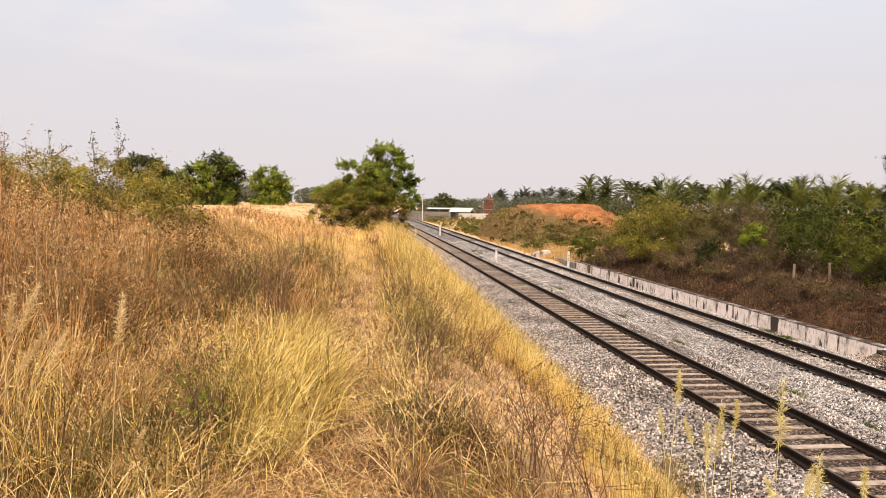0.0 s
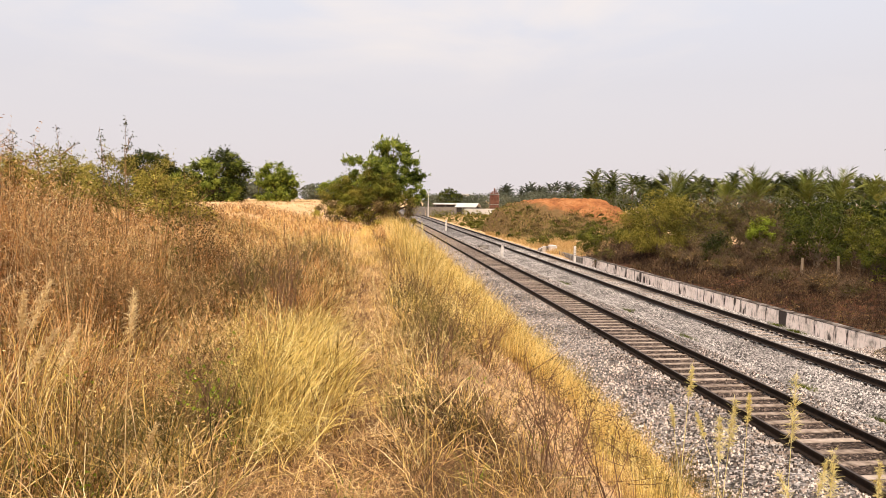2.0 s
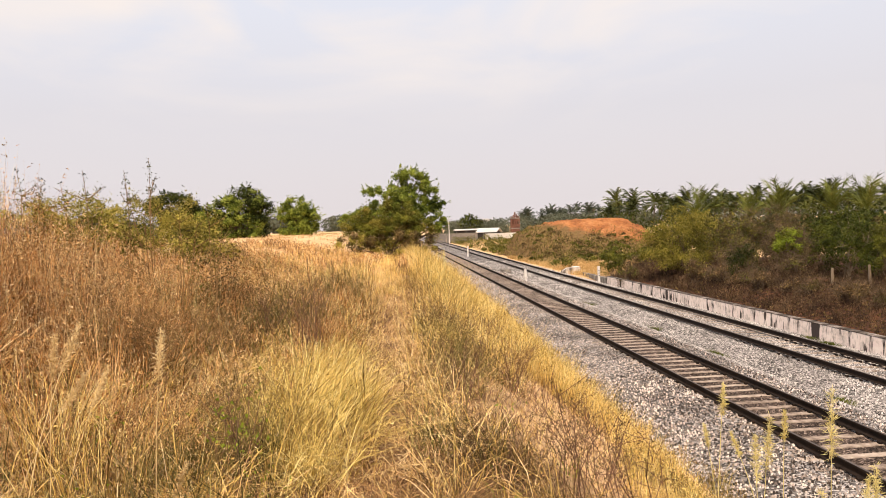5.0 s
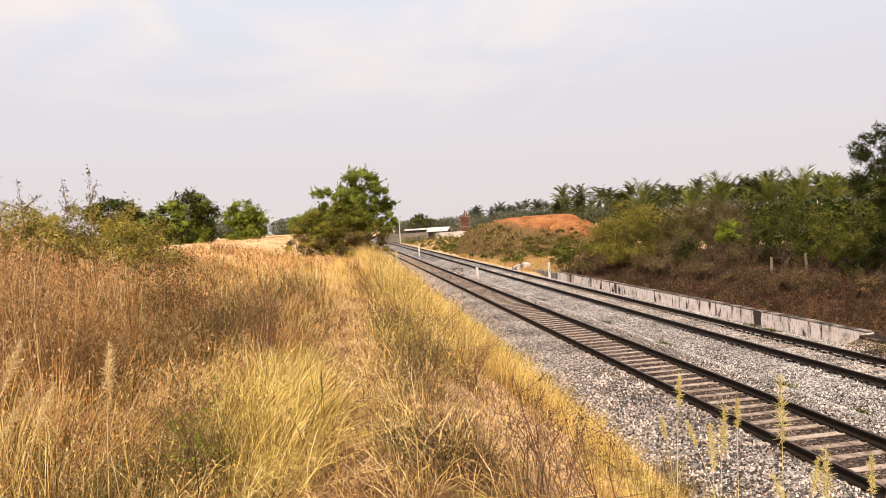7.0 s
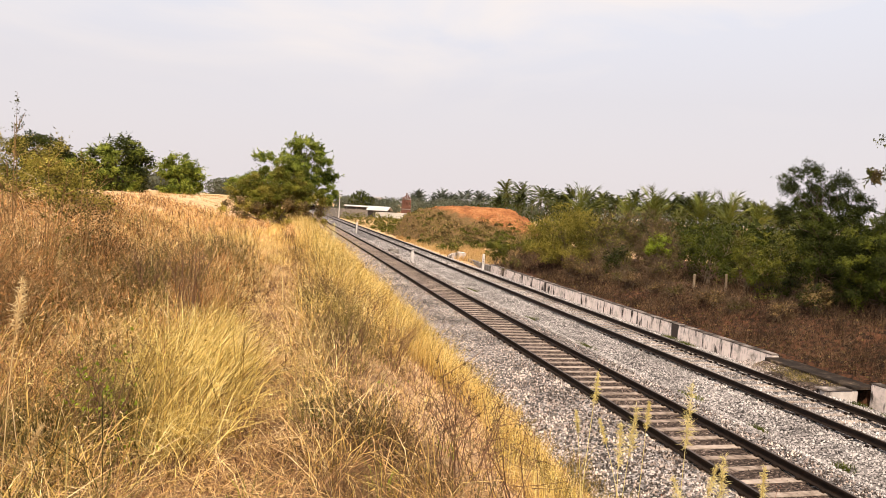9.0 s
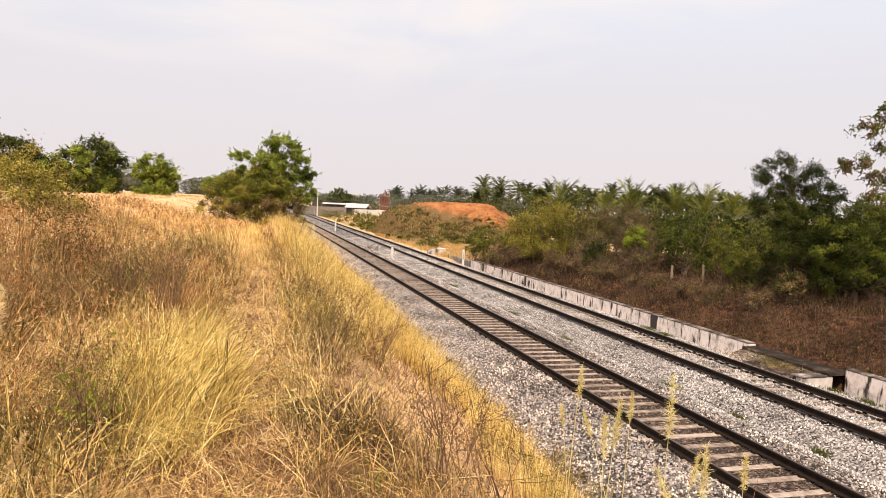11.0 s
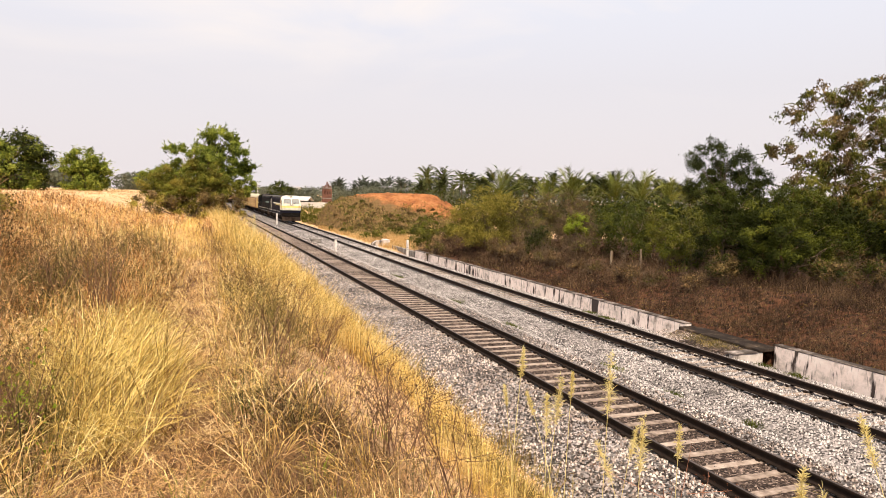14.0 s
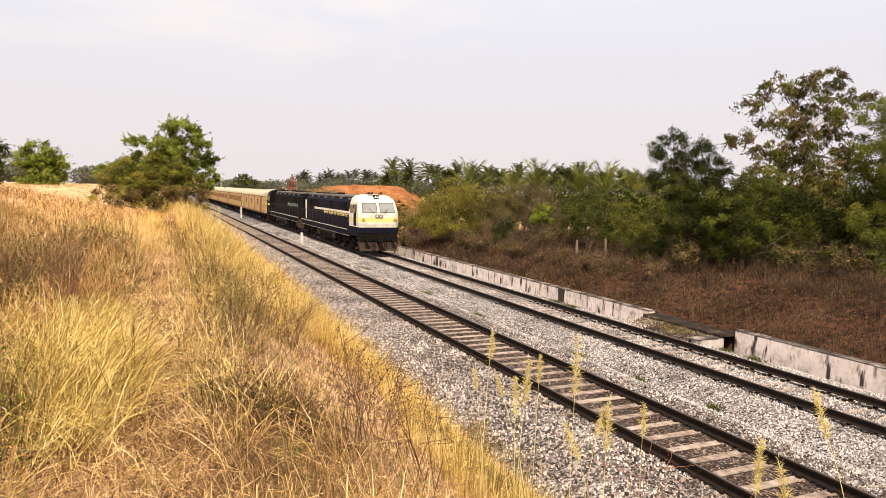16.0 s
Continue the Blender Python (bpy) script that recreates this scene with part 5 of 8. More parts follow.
    for k, (lx, ly) in enumerate(((-9.55, 4.9), (-9.3, 4.25), (-9.9, 5.2), (-10.3, 4.6), (-9.15, 4.0), (-10.6, 6.0), (-7.6, 7.4), (-7.5, 5.2), (-10.0, 3.4), (-9.7, 3.2))):
        C = np.array([lx, ly, float(ground_z(lx, ly)) + 0.22]) + rng.normal(size=(26, 3)) * np.array([0.05, 0.05, 0.11])
        V, F = leaf_mesh(C, 0.024, rng, aspect=0.3)
        tagged(quick("green_sprig", V, F, M["leaf_lime"]), "sprig of small yellow-green leaves in the dry grass", "weed", kind="stuff")
    # the bank goes on behind the standpoint
    x, y = rng.uniform(-20, -3.0, 1300), rng.uniform(-12, 2.6, 1300)
    keep = (np.hypot(x + 8.4, y) > 1.3) & ((path_off(x, y) > 0.4) | (y > 1.5))
    x, y = x[keep], y[keep]
    h = (0.22 + 0.6 * sstep(-10, -14, x)) * rng.uniform(0.4, 1.4, len(x))
    brush("bank_brush", x, y, 0.3, h, 24, 0.15, "gold", "dry grass and brush covering the bank", 80, up=0.8, wide=1.6)
    brush("bank_brush", x[::2] + 0.2, y[::2], 0.3, h[::2], 20, 0.14, "russet", "russet dry brush covering the bank", 81, up=0.5, wide=1.6)
    x, y = rng.uniform(-7.8, -3.2, 520), rng.uniform(-11, 2.2, 520)
    tufts("bank_grass", x, y, 16, 0.3 * rng.uniform(0.4, 1.4, 520), "gold", "tufts of yellow dry grass on the bank slope", 82, 0.24, 0.6, wide=1.6, hvar=0.5)
    n = 9000
    x, y = rng.uniform(-14, -4, n), rng.uniform(-6, 2.4, n)
    V, F = blades(x, y, rng.uniform(0.05, 0.2, n), np.full(n, 0.003), rng, lean=2.0, z=ground_z(x, y) - 0.01)
    tagged(quick("straw_litter", V, F, M["straw"]), "trampled straw on the bank top", "straw", kind="stuff")
    # open field of pale grass far back
    x, y = scatter(3000, -60, -8, 22, 90, rng, 1.0)
    h = 0.17 * rng.uniform(0.6, 1.3, len(x))
    tufts("field_grass", x, y, 6, h, "field", "open field of pale dry grass", 35, 0.4, 0.5, wide=1.4)
    # straw litter lying on the ground
    n = 12000
    x, y = scatter(n, -12, -3.6, 1.4, 15, rng, 1.7)
    lie = patch(x, y, 9) > -0.15
    x, y = x[lie], y[lie]
    n = len(x)
    V, F = blades(x, y, rng.uniform(0.05, 0.20, n), np.full(n, 0.0021) * (1 + y / 6), rng, lean=2.1, z=ground_z(x, y) - 0.01)
    tagged(quick("straw_litter", V, F, M["straw"]), "trampled straw and broken stalks on the path", "straw", kind="stuff")
    n = 13000
    x, y = scatter(n, -12, -4.0, 1.4, 13, rng, 1.6)
    V, F = blades(x, y, rng.uniform(0.06, 0.22, n), np.full(n, 0.002) * (1 + y / 6), rng, lean=1.8, z=ground_z(x, y) - 0.01)
    tagged(quick("dark_litter", V, F, M["twig"]), "dark dead twigs lying in the straw", "twigs", kind="stuff")
    # dead brush on the cut bank across the line
    x, y = scatter(8200, 9.85, 18, 3.0, 56, rng, 1.35)
    keep = wobble(x, y, 0.7, 8) > -0.45
    x, y = x[keep], y[keep]
    h = (0.22 + 0.35 * (wobble(x, y, 0.5, 3) > 0.1)) * rng.uniform(0.5, 1.5, len(x))
    brush("dead_brush", x, y, 0.34, h * 1.2, 13, 0.24, "deadbrush", "dead reddish-brown brush covering the cut bank", 36, up=1.6, wide=0.9)
    x, y = scatter(20000, 9.8, 15.5, 6.0, 56, rng, 1.2)
    keep = wobble(x, y, 0.8, 3) > -0.35
    x, y = x[keep], y[keep]
    m = len(x)
    arching("bank_grass", x[::2], y[::2], 0.62 * rng.uniform(0.4, 1.4, m)[::2], rng.normal(size=m)[::2] * 1.2 + 3.6, "bankgrass", "tall brown dry grass on the cut bank", 261, 0.7, width=0.0009, heads=1)
    arching("bank_grass", x[1::2], y[1::2], 0.55 * rng.uniform(0.4, 1.4, m)[1::2], rng.normal(size=m)[1::2] * 1.2 + 3.6, "deadbrush", "tall dark dead grass on the cut bank", 262, 0.8, width=0.0009)
    x, y = scatter(1900, 9.85, 17, 5.0, 52, rng, 1.3)
    keep = wobble(x, y, 0.6, 5) > -0.2
    x, y = x[keep], y[keep]
    tufts("bank_straw", x, y, 7, 0.36 * rng.uniform(0.5, 1.5, len(x)), "deadbrush", "dull dry grass on the cut bank", 42, 0.3, 0.7, wide=0.34, hvar=0.5)
    n = 6000
    x, y = scatter(n, 9.8, 17, 7.0, 46, rng, 1.3)
    V, F = leaf_mesh(np.stack([x, y, ground_z(x, y) + rng.uniform(0, 0.12, n)], 1), 0.05 + 0.0018 * y, rng, aspect=0.35)
    tagged(quick("fallen_leaves", V, F, M["leaf_dry"]), "brown fallen leaves caught in the dead brush", "dry leaves", kind="stuff")
    x, y = np.clip(8.55 + 0.22 * rng.normal(size=2600), 7.95, 8.93), 18.9 + 0.75 * rng.normal(size=2600)
    y = np.clip(y, 17.45, 20.8)
    V, F = blades(x, y, rng.uniform(0.03, 0.15, 2600), np.full(2600, 0.004), rng, 1.0, z=np.interp(x, [7.75, 8.1, 8.45, 8.94], [-0.42, -0.30, -0.27, -0.18]))
    tagged(quick("slab_grass", V, F, M["olive"]), "short dry grass along the edge of the culvert slab", "grass", kind="stuff")
    # gold strip between the line and the heap
    x, y = scatter(2600, 8.9, 14.5, 60, 100, rng, 1.0)
    x2, y2 = scatter(1800, 9.0, 30, 74, 200, rng, 0.9)
    tufts("verge_scrub", x2, y2, 6, 0.45 * rng.uniform(0.5, 1.3, len(x2)), "olive", "olive half-dry grass beside the line", 79, 0.5, 0.6, wide=1.1)
    h = 0.5 * rng.uniform(0.6, 1.3, len(x))
    tufts("verge_grass", x, y, 6, h, "field", "strip of golden grass between the line and the heap", 37, 0.35, 0.5, wide=0.9)


def build_heap_grass():
    rng = np.random.default_rng(44)
    for name, mat, n, h in (("heap_grass", "olive", 16000, 0.28), ("heap_scrub", "leaf_olive", 15000, 0.40), ("heap_straw", "leaf_dry", 15000, 0.34), ("heap_straw", "field", 9000, 0.22)):
        x, y = rng.uniform(9.7, 31, n), 76 + 38 * rng.random(n) ** 1.5
        hz = heap_z(x, y)
        # growth clings to the flank nearer the line and to the foot of the heap
        line = 2.7 + np.clip((16.5 - x) / 1.6, 0, 3) + 0.9 * wobble(x, y, 0.6, 3) + 0.5 * rng.normal(size=n)
        keep = (hz > 0.03) & (hz < line) & (wobble(x, y, 0.9, 6) > -0.6)
        x, y, hz = x[keep], y[keep], hz[keep]
        V, F = blades(x, y, h * rng.uniform(0.4, 1.4, len(x)), np.full(len(x), 0.026), rng, 0.9, z=hz + ground_z(x, y) - 0.12)
        tagged(quick(name, V, F, M[mat]), "green and brown scrub grown over the heap's flank", "scrub", kind="stuff")


def build_heap_bushes():
    rng = np.random.default_rng(47)
    for mat, n, label in (("leaf_olive", 26, "olive bushes on the flank of the earth heap"), ("leaf_dry", 50, "withered brown bushes on the flank of the earth heap"), ("leaf_green", 9, "green bushes on the flank of the earth heap")):
        x, y = rng.uniform(9.9, 24, n * 4), rng.uniform(77, 97, n * 4)
        hz = heap_z(x, y)
        keep = (hz > 0.05) & (hz < 2.6 + np.clip((16.5 - x) / 1.6, 0, 2.2))
        x, y, hz = x[keep][:n], y[keep][:n], hz[keep][:n]
        n = len(x)
        m = 130
        d = rng.normal(size=(n, m, 3))
        d /= np.linalg.norm(d, axis=2, keepdims=True)
        d[..., 2] = np.abs(d[..., 2])
        r = rng.uniform(0.22, 0.5, n)[:, None, None]
        P = np.stack([x, y, hz + ground_z(x, y) - 0.1], 1)[:, None] + d * r * rng.uniform(0.6, 1.1, (n, m, 1)) * np.array([1.2, 1.2, 0.95])
        V, F = leaf_mesh(P.reshape(-1, 3), 0.15, rng, aspect=0.3)
        tagged(quick("heap_bushes", V, F, M[mat]), label, "bushes", kind="stuff")


build_grass()
build_long_stems()
build_heap_bushes()
build_heap_grass()


def seed_stalk(x, y, h, lean, az, seed, plume=0.22):
    """A tall stalk with a feathery seed head."""
    rng = np.random.default_rng(seed)
    z = float(ground_z(x, y))
    ob = tagged(empty("seed_stalk", pose(x, y, z - 0.03)), "tall dry grass stalk with a pale yellow feathery seed head", "grass stalk", "seed stalks by the path")
    u = np.array([math.cos(az), math.sin(az), 0])
    pts = [u * lean * h * s ** 2 + np.array([0, 0, h * s]) for s in (0, 0.3, 0.6, 0.85, 1.0)]
    bm = bmesh.new()
    tube(bm, [tuple(p) for p in pts], [0.0030, 0.0026, 0.0022, 0.0018, 0.001], 5)
    mt = M["plume"] if x > -8 else M["dryplume"]
    part("stem", bm, mt, ob)
    n = 420
    s = rng.uniform(0, 1, n)
    top, d = pts[-1], (pts[-1] - pts[-2]) / np.linalg.norm(pts[-1] - pts[-2])
    knots = s + rng.normal(size=n) * 0.04
    C = top + d * ((knots - 0.75) * plume * 1.6)[:, None]
    out = rng.normal(size=(n, 3)) * 1.0 + d * 0.7 + np.array([0.25, 0.0, -0.1])
    out /= np.linalg.norm(out, axis=1, keepdims=True)
    L = (rng.uniform(0.012, 0.068, n) * (1.15 - 0.8 * np.abs(s - 0.4)))[:, None] * (plume / 0.2)
    side = np.cross(out, rng.normal(size=(n, 3)))
    side /= np.linalg.norm(side, axis=1, keepdims=True)
    V = np.stack([C, C + out * L * 0.5 + side * 0.0016, C + out * L, C + out * L * 0.5 - side * 0.0016], 1).reshape(-1, 3)
    quick("seed_head", V, np.arange(4 * n).reshape(n, 4), mt, ob)


def dry_shrub(x, y, h, r, n, seed, label, mat="twig", leafmat="leaf_dry", leaves=260, leafsize=0.010):
    """Thin branching stems with a few shrivelled leaves."""
    rng = np.random.default_rng(seed)
    z = float(ground_z(x, y))
    ob = tagged(empty("dry_shrub", pose(x, y, z - 0.03)), label, "shrub", "dry shrubs on the bank")
    bm = bmesh.new()
    tips = []
    for i in range(n):
        a = rng.uniform(0, 2 * np.pi)
        e = np.array([math.cos(a) * r * rng.uniform(0.2, 1), math.sin(a) * r * rng.uniform(0.2, 1), h * rng.uniform(0.6, 1.0)])
        b = np.array([rng.normal() * 0.05, rng.normal() * 0.05, 0])
        m1 = b + (e - b) * 0.35 + np.array([0, 0, 0.08 * h]) + rng.normal(size=3) * 0.035 * max(0.7, h)
        m2 = b + (e - b) * 0.7 + np.array([0, 0, 0.05 * h]) + rng.normal(size=3) * 0.035 * max(0.7, h)
        tube(bm, [tuple(b), tuple(m1), tuple(m2), tuple(e)], [0.0042, 0.0033, 0.0024, 0.0014], 4, cap=False)
        tips += [m2, e, m2 * 0.5 + e * 0.5]
        for j in range(4):
            s = rng.uniform(0.4, 0.95)
            q = b + (e - b) * s + np.array([0, 0, 0.06 * h])
            t = q + np.array([rng.normal() * 0.12, rng.normal() * 0.12, rng.uniform(0.03, 0.2)]) * h
            tube(bm, [tuple(q), tuple(q * 0.45 + t * 0.55 + rng.normal(size=3) * 0.01), tuple(t)], [0.0025, 0.0020, 0.0013], 3, cap=False)
            tips += [t, q * 0.5 + t * 0.5]
    part("branchwork", bm, M[mat], ob)
    T = np.array(tips)
    P = T[rng.integers(0, len(T), leaves)] + rng.normal(size=(leaves, 3)) * 0.025
    V, F = leaf_mesh(P, leafsize, rng, hang=0.5)
    quick("foliage", V, F, M[leafmat], ob)


STALKS = [  # x, y, height of the tip, length of the seed head
    (-5.66, 4.02, 3.45, 0.26), (-5.72, 4.01, 3.14, 0.20), (-5.47, 3.96, 2.94, 0.16), (-6.14, 4.06, 3.23, 0.18), (-6.44, 4.11, 3.49, 0.10), (-5.95, 4.05, 3.39, 0.12), (-6.27, 4.09, 3.46, 0.10),
    (-6.26, 3.69, 3.47, 0.20), (-5.79, 3.46, 3.17, 0.22), (-5.41, 2.45, 3.34, 0.26), (-5.54, 2.49, 3.25, 0.18), (-5.25, 2.40, 3.58, 0.16), (-5.57, 3.38, 3.30, 0.14), (-6.47, 3.80, 3.62, 0.12),
    (-9.99, 3.57, 4.20, 0.17), (-10.10, 3.58, 4.15, 0.14), (-9.84, 3.54, 3.99, 0.13), (-9.55, 3.51, 4.15, 0.15), (-9.45, 3.46, 3.51, 0.11), (-9.96, 3.55, 3.96, 0.14),
    (-7.13, 16.0, 4.0, 0.30)]
for i, (sx, sy, top, head) in enumerate(STALKS):
    slant = (0.05, 0.30, 0.14, 0.22, 0.5)[i % 5] if sx < -8 else (0.02, 0.22, 0.1, 0.05, 0.15)[i % 5]
    way = 0.4 + 2.4 * i if sx > -8 else 0.5 + 0.5 * (i % 3)
    h = top - float(ground_z(sx, sy))
    seed_stalk(sx - math.cos(way) * slant * h, sy - math.sin(way) * slant * h, h, slant, way, i + 1, head)

dry_shrub(-7.35, 3.9, 0.85, 0.5, 9, 51, "brittle dark-stemmed dry shrub beside the path", leaves=700)
dry_shrub(-7.05, 4.4, 0.75, 0.4, 7, 52, "brittle dark-stemmed dry shrub beside the path", leaves=560)
dry_shrub(-7.75, 6.3, 0.75, 0.35, 14, 53, "brown dry shrub with withered leaves by the path", leaves=420)
dry_shrub(-9.35, 7.8, 1.1, 0.55, 24, 54, "dense brown dry shrub with withered leaves", leaves=900)
dry_shrub(-9.9, 8.8, 1.0, 0.5, 20, 55, "dense brown dry shrub with withered leaves", leaves=800)
dry_shrub(-9.35, 4.3, 0.7, 0.3, 12, 56, "small dry weed with a few yellow-green leaves", leafmat="leaf_lime", leaves=120, leafsize=0.024)
dry_shrub(-10.6, 6.6, 1.2, 0.6, 18, 57, "tangled dry shrub with bare stems", "paletwig", leaves=300)
dry_shrub(-10.9, 10.5, 1.3, 0.5, 14, 61, "tangled dry shrub with bare stems", "paletwig", "leaf_dry", 420, 0.03)
dry_shrub(-7.0, 3.6, 0.9, 0.45, 8, 63, "brittle dark-stemmed dry shrub beside the path", leaves=420, leafsize=0.011)
dry_shrub(-6.9, 10.5, 0.8, 0.45, 16, 64, "brown dry shrub on the edge of the slope", leaves=420)
dry_shrub(-7.5, 9.4, 0.8, 0.5, 16, 65, "brown dry shrub on the edge of the slope", leaves=420)
dry_shrub(-6.2, 11.5, 0.7, 0.45, 14, 66, "brown dry shrub on the edge of the slope", leaves=380)
dry_shrub(-5.4, 10.4, 0.6, 0.4, 12, 67, "small dry shrub on the slope above the ballast", leaves=300)
dry_shrub(-7.0, 7.8, 0.8, 0.4, 12, 62, "brown dry shrub with withered leaves by the path", leaves=380)
for k, (rx, ry, rh) in enumerate(((-5.1, 2.62, 1.75), (-4.95, 2.7, 1.5), (-5.7, 3.2, 1.6))):
    dry_shrub(rx, ry, rh, 0.24, 6, 640 + k, "thin reddish withered weed with small dry leaves", "redstem", "redleaf", 700, 0.007)

SPRAYS = [  # x, height of the tip, stems, spread
    (-11.53, 5.72, 6, 0.40), (-11.82, 5.56, 4, 0.30), (-12.30, 5.60, 4, 0.45), (-12.57, 5.45, 4, 0.4), (-13.18, 5.66, 4, 0.4), (-12.95, 5.52, 3, 0.3), (-11.15, 5.25, 5, 0.5), (-10.75, 5.15, 4, 0.4), (-12.85, 5.38, 4, 0.4)]


def sky_spray(x, y, top, stems, spread, seed, leaves=70):
    """A slender plant: wand-like upright stems with short side twigs and small leaves along their upper halves."""
    rng = np.random.default_rng(seed)
    z = float(ground_z(x, y))
    h = top - z
    ob = tagged(empty("wand_shrub", pose(x, y, z - 0.03)), "slender shrub with pale wand-like stems and small green leaves", "shrub", "slender shrubs above the brush")
    P = []
    for i in range(stems):
        bm = bmesh.new()
        a = rng.uniform(0, 6.283)
        tall = h * (1.0 if i == 0 else rng.uniform(0.55, 0.9))
        lean = spread * (0.15 if i == 0 else rng.uniform(0.3, 1.0))
        pts = [np.array([math.cos(a) * lean * u ** 1.3, math.sin(a) * lean * u ** 1.3, tall * u]) + rng.normal(size=3) * 0.02 * u for u in (0, 0.3, 0.55, 0.8, 1.0)]
        tube(bm, [tuple(p) for p in pts], [0.007, 0.006, 0.005, 0.004, 0.002], 5, cap=False)
        for u in rng.uniform(0.68, 1.0, leaves):
            j = min(3, int(np.searchsorted((0.3, 0.55, 0.8), u)))
            us = (0, 0.3, 0.55, 0.8, 1.0)
            q = pts[j] + (pts[j + 1] - pts[j]) * ((u - us[j]) / (us[j + 1] - us[j]))
            P.append(q + rng.normal(size=3) * np.array([0.035, 0.035, 0.02]) * (1.6 - u))
        for u in rng.uniform(0.7, 0.95, 4):
            j = min(3, int(np.searchsorted((0.3, 0.55, 0.8), u)))
            q = pts[j]
            e = q + np.array([rng.normal() * 0.16, rng.normal() * 0.16, rng.uniform(0.05, 0.22)])
            tube(bm, [tuple(q), tuple(q * 0.5 + e * 0.5 + rng.normal(size=3) * 0.01), tuple(e)], [0.005, 0.004, 0.002], 4, cap=False)
            P += [q + (e - q) * w + rng.normal(size=3) * 0.02 for w in rng.uniform(0.3, 1.05, 16)]
        part("stem", bm, M["paletwig"], ob)
    V, F = leaf_mesh(np.array(P), 0.024, rng, hang=0.3, aspect=0.30)
    quick("foliage", V, F, M["leaf_olive"], ob)


for i, (sx, stop, n, spread) in enumerate(SPRAYS):
    sky_spray(sx, 9.3, stop, n, spread, 860 + i)

# green shrubs behind the russet brush
plant("shrub", (-14.4, 17), [(-16.0, 17, 4.95, 1.2, 1.0, 0.85), (-14.6, 17.5, 5.0, 1.1, 1.0, 0.8), (-13.2, 17.2, 4.75, 1.0, 0.9, 0.8), (-15.2, 16.8, 4.6, 1.3, 1.0, 0.7), (-13.6, 16.8, 4.4, 1.2, 1.0, 0.7)], "leaf_yellow", "rounded yellow-green shrub above the russet brush", "shrub", 0.05, 44000, 34, 0.22, 0.05, 0.3, 71, stems=5, mat2="leaf_yellow")
plant("shrub", (-17.5, 18), [(-18.0, 18, 4.95, 1.5, 1.2, 1.0), (-16.6, 19, 4.95, 1.2, 1.0, 0.9)], "leaf_yellow", "rounded yellow-green shrub above the russet brush", "shrub", 0.06, 15000, 24, 0.24, 0.05, 0.3, 72, stems=5)
plant("shrub", (-20.5, 17), [(-20.5, 17, 5.1, 1.6, 1.4, 1.2)], "leaf_yellow", "rounded yellow-green shrub above the russet brush", "shrub", 0.09, 5000, 18, 0.25, 0.05, 0.3, 73, stems=5)

# the tree and thicket on the bank crest
plant("tree", (-7.3, 38.5), [(-7.75, 38.5, 7.5, 0.5, 0.8, 0.4), (-7.1, 38.5, 7.65, 0.6, 0.9, 0.4), (-6.55, 38.5, 7.2, 0.5, 0.9, 0.5), (-6.15, 38.5, 6.5, 0.6, 1.0, 0.6), (-5.75, 38.4, 5.7, 0.5, 0.9, 0.6), (-5.7, 38.3, 4.9, 0.45, 0.9, 0.6), (-7.1, 38.6, 6.5, 0.9, 1.2, 0.8), (-8.1, 38.5, 6.5, 0.6, 1.0, 0.6), (-8.4, 38.4, 5.3, 0.8, 1.0, 0.6), (-7.4, 38.2, 5.9, 0.9, 0.9, 0.7), (-6.7, 38.6, 5.4, 0.9, 1.0, 0.8),
                              (-9.2, 38.6, 6.65, 0.5, 0.7, 0.4), (-8.8, 38.6, 6.0, 0.6, 0.9, 0.5), (-8.0, 38.6, 5.7, 0.7, 1.0, 0.6), (-9.7, 38.5, 5.5, 0.7, 0.9, 0.45), (-10.6, 38.5, 5.3, 0.45, 0.7, 0.3), (-9.0, 38.6, 4.9, 1.2, 0.9, 0.6), (-7.6, 38.6, 4.7, 1.2, 1.0, 0.7)],
      "leaf_bright", "bushy bright green tree on the bank crest beside the line", "tree", 0.10, 56000, 26, 0.21, 0.12, 0.34, 81, mat2="leaf_bright")
plant("thicket", (-8.3, 37.2), [(-9.9, 37.0, 4.5, 1.0, 0.9, 0.9), (-9.1, 36.9, 5.0, 0.9, 0.9, 0.9), (-8.3, 36.8, 5.1, 1.0, 0.9, 0.95), (-7.4, 36.8, 4.9, 0.9, 0.9, 1.0), (-6.7, 37.0, 4.4, 0.8, 0.9, 1.0), (-8.4, 36.7, 4.3, 1.6, 0.9, 0.9)],
      "leaf_vine", "tangled yellow-green thicket at the foot of the tree", "shrub", 0.075, 34000, 24, 0.25, 0.05, 0.3, 82, stems=6, mat2="leaf_fresh")
plant("thicket", (-8.5, 36.2), [(-10.4, 36.2, 3.8, 1.0, 0.8, 0.8), (-8.5, 36.0, 3.9, 1.2, 0.8, 0.9), (-7.0, 36.0, 3.7, 1.1, 0.8, 0.9)],
      "leaf_yellow", "brown withered undergrowth below the tree", "shrub", 0.08, 14000, 18, 0.25, 0.04, 0.3, 83, stems=6, mat2="leaf_dry")
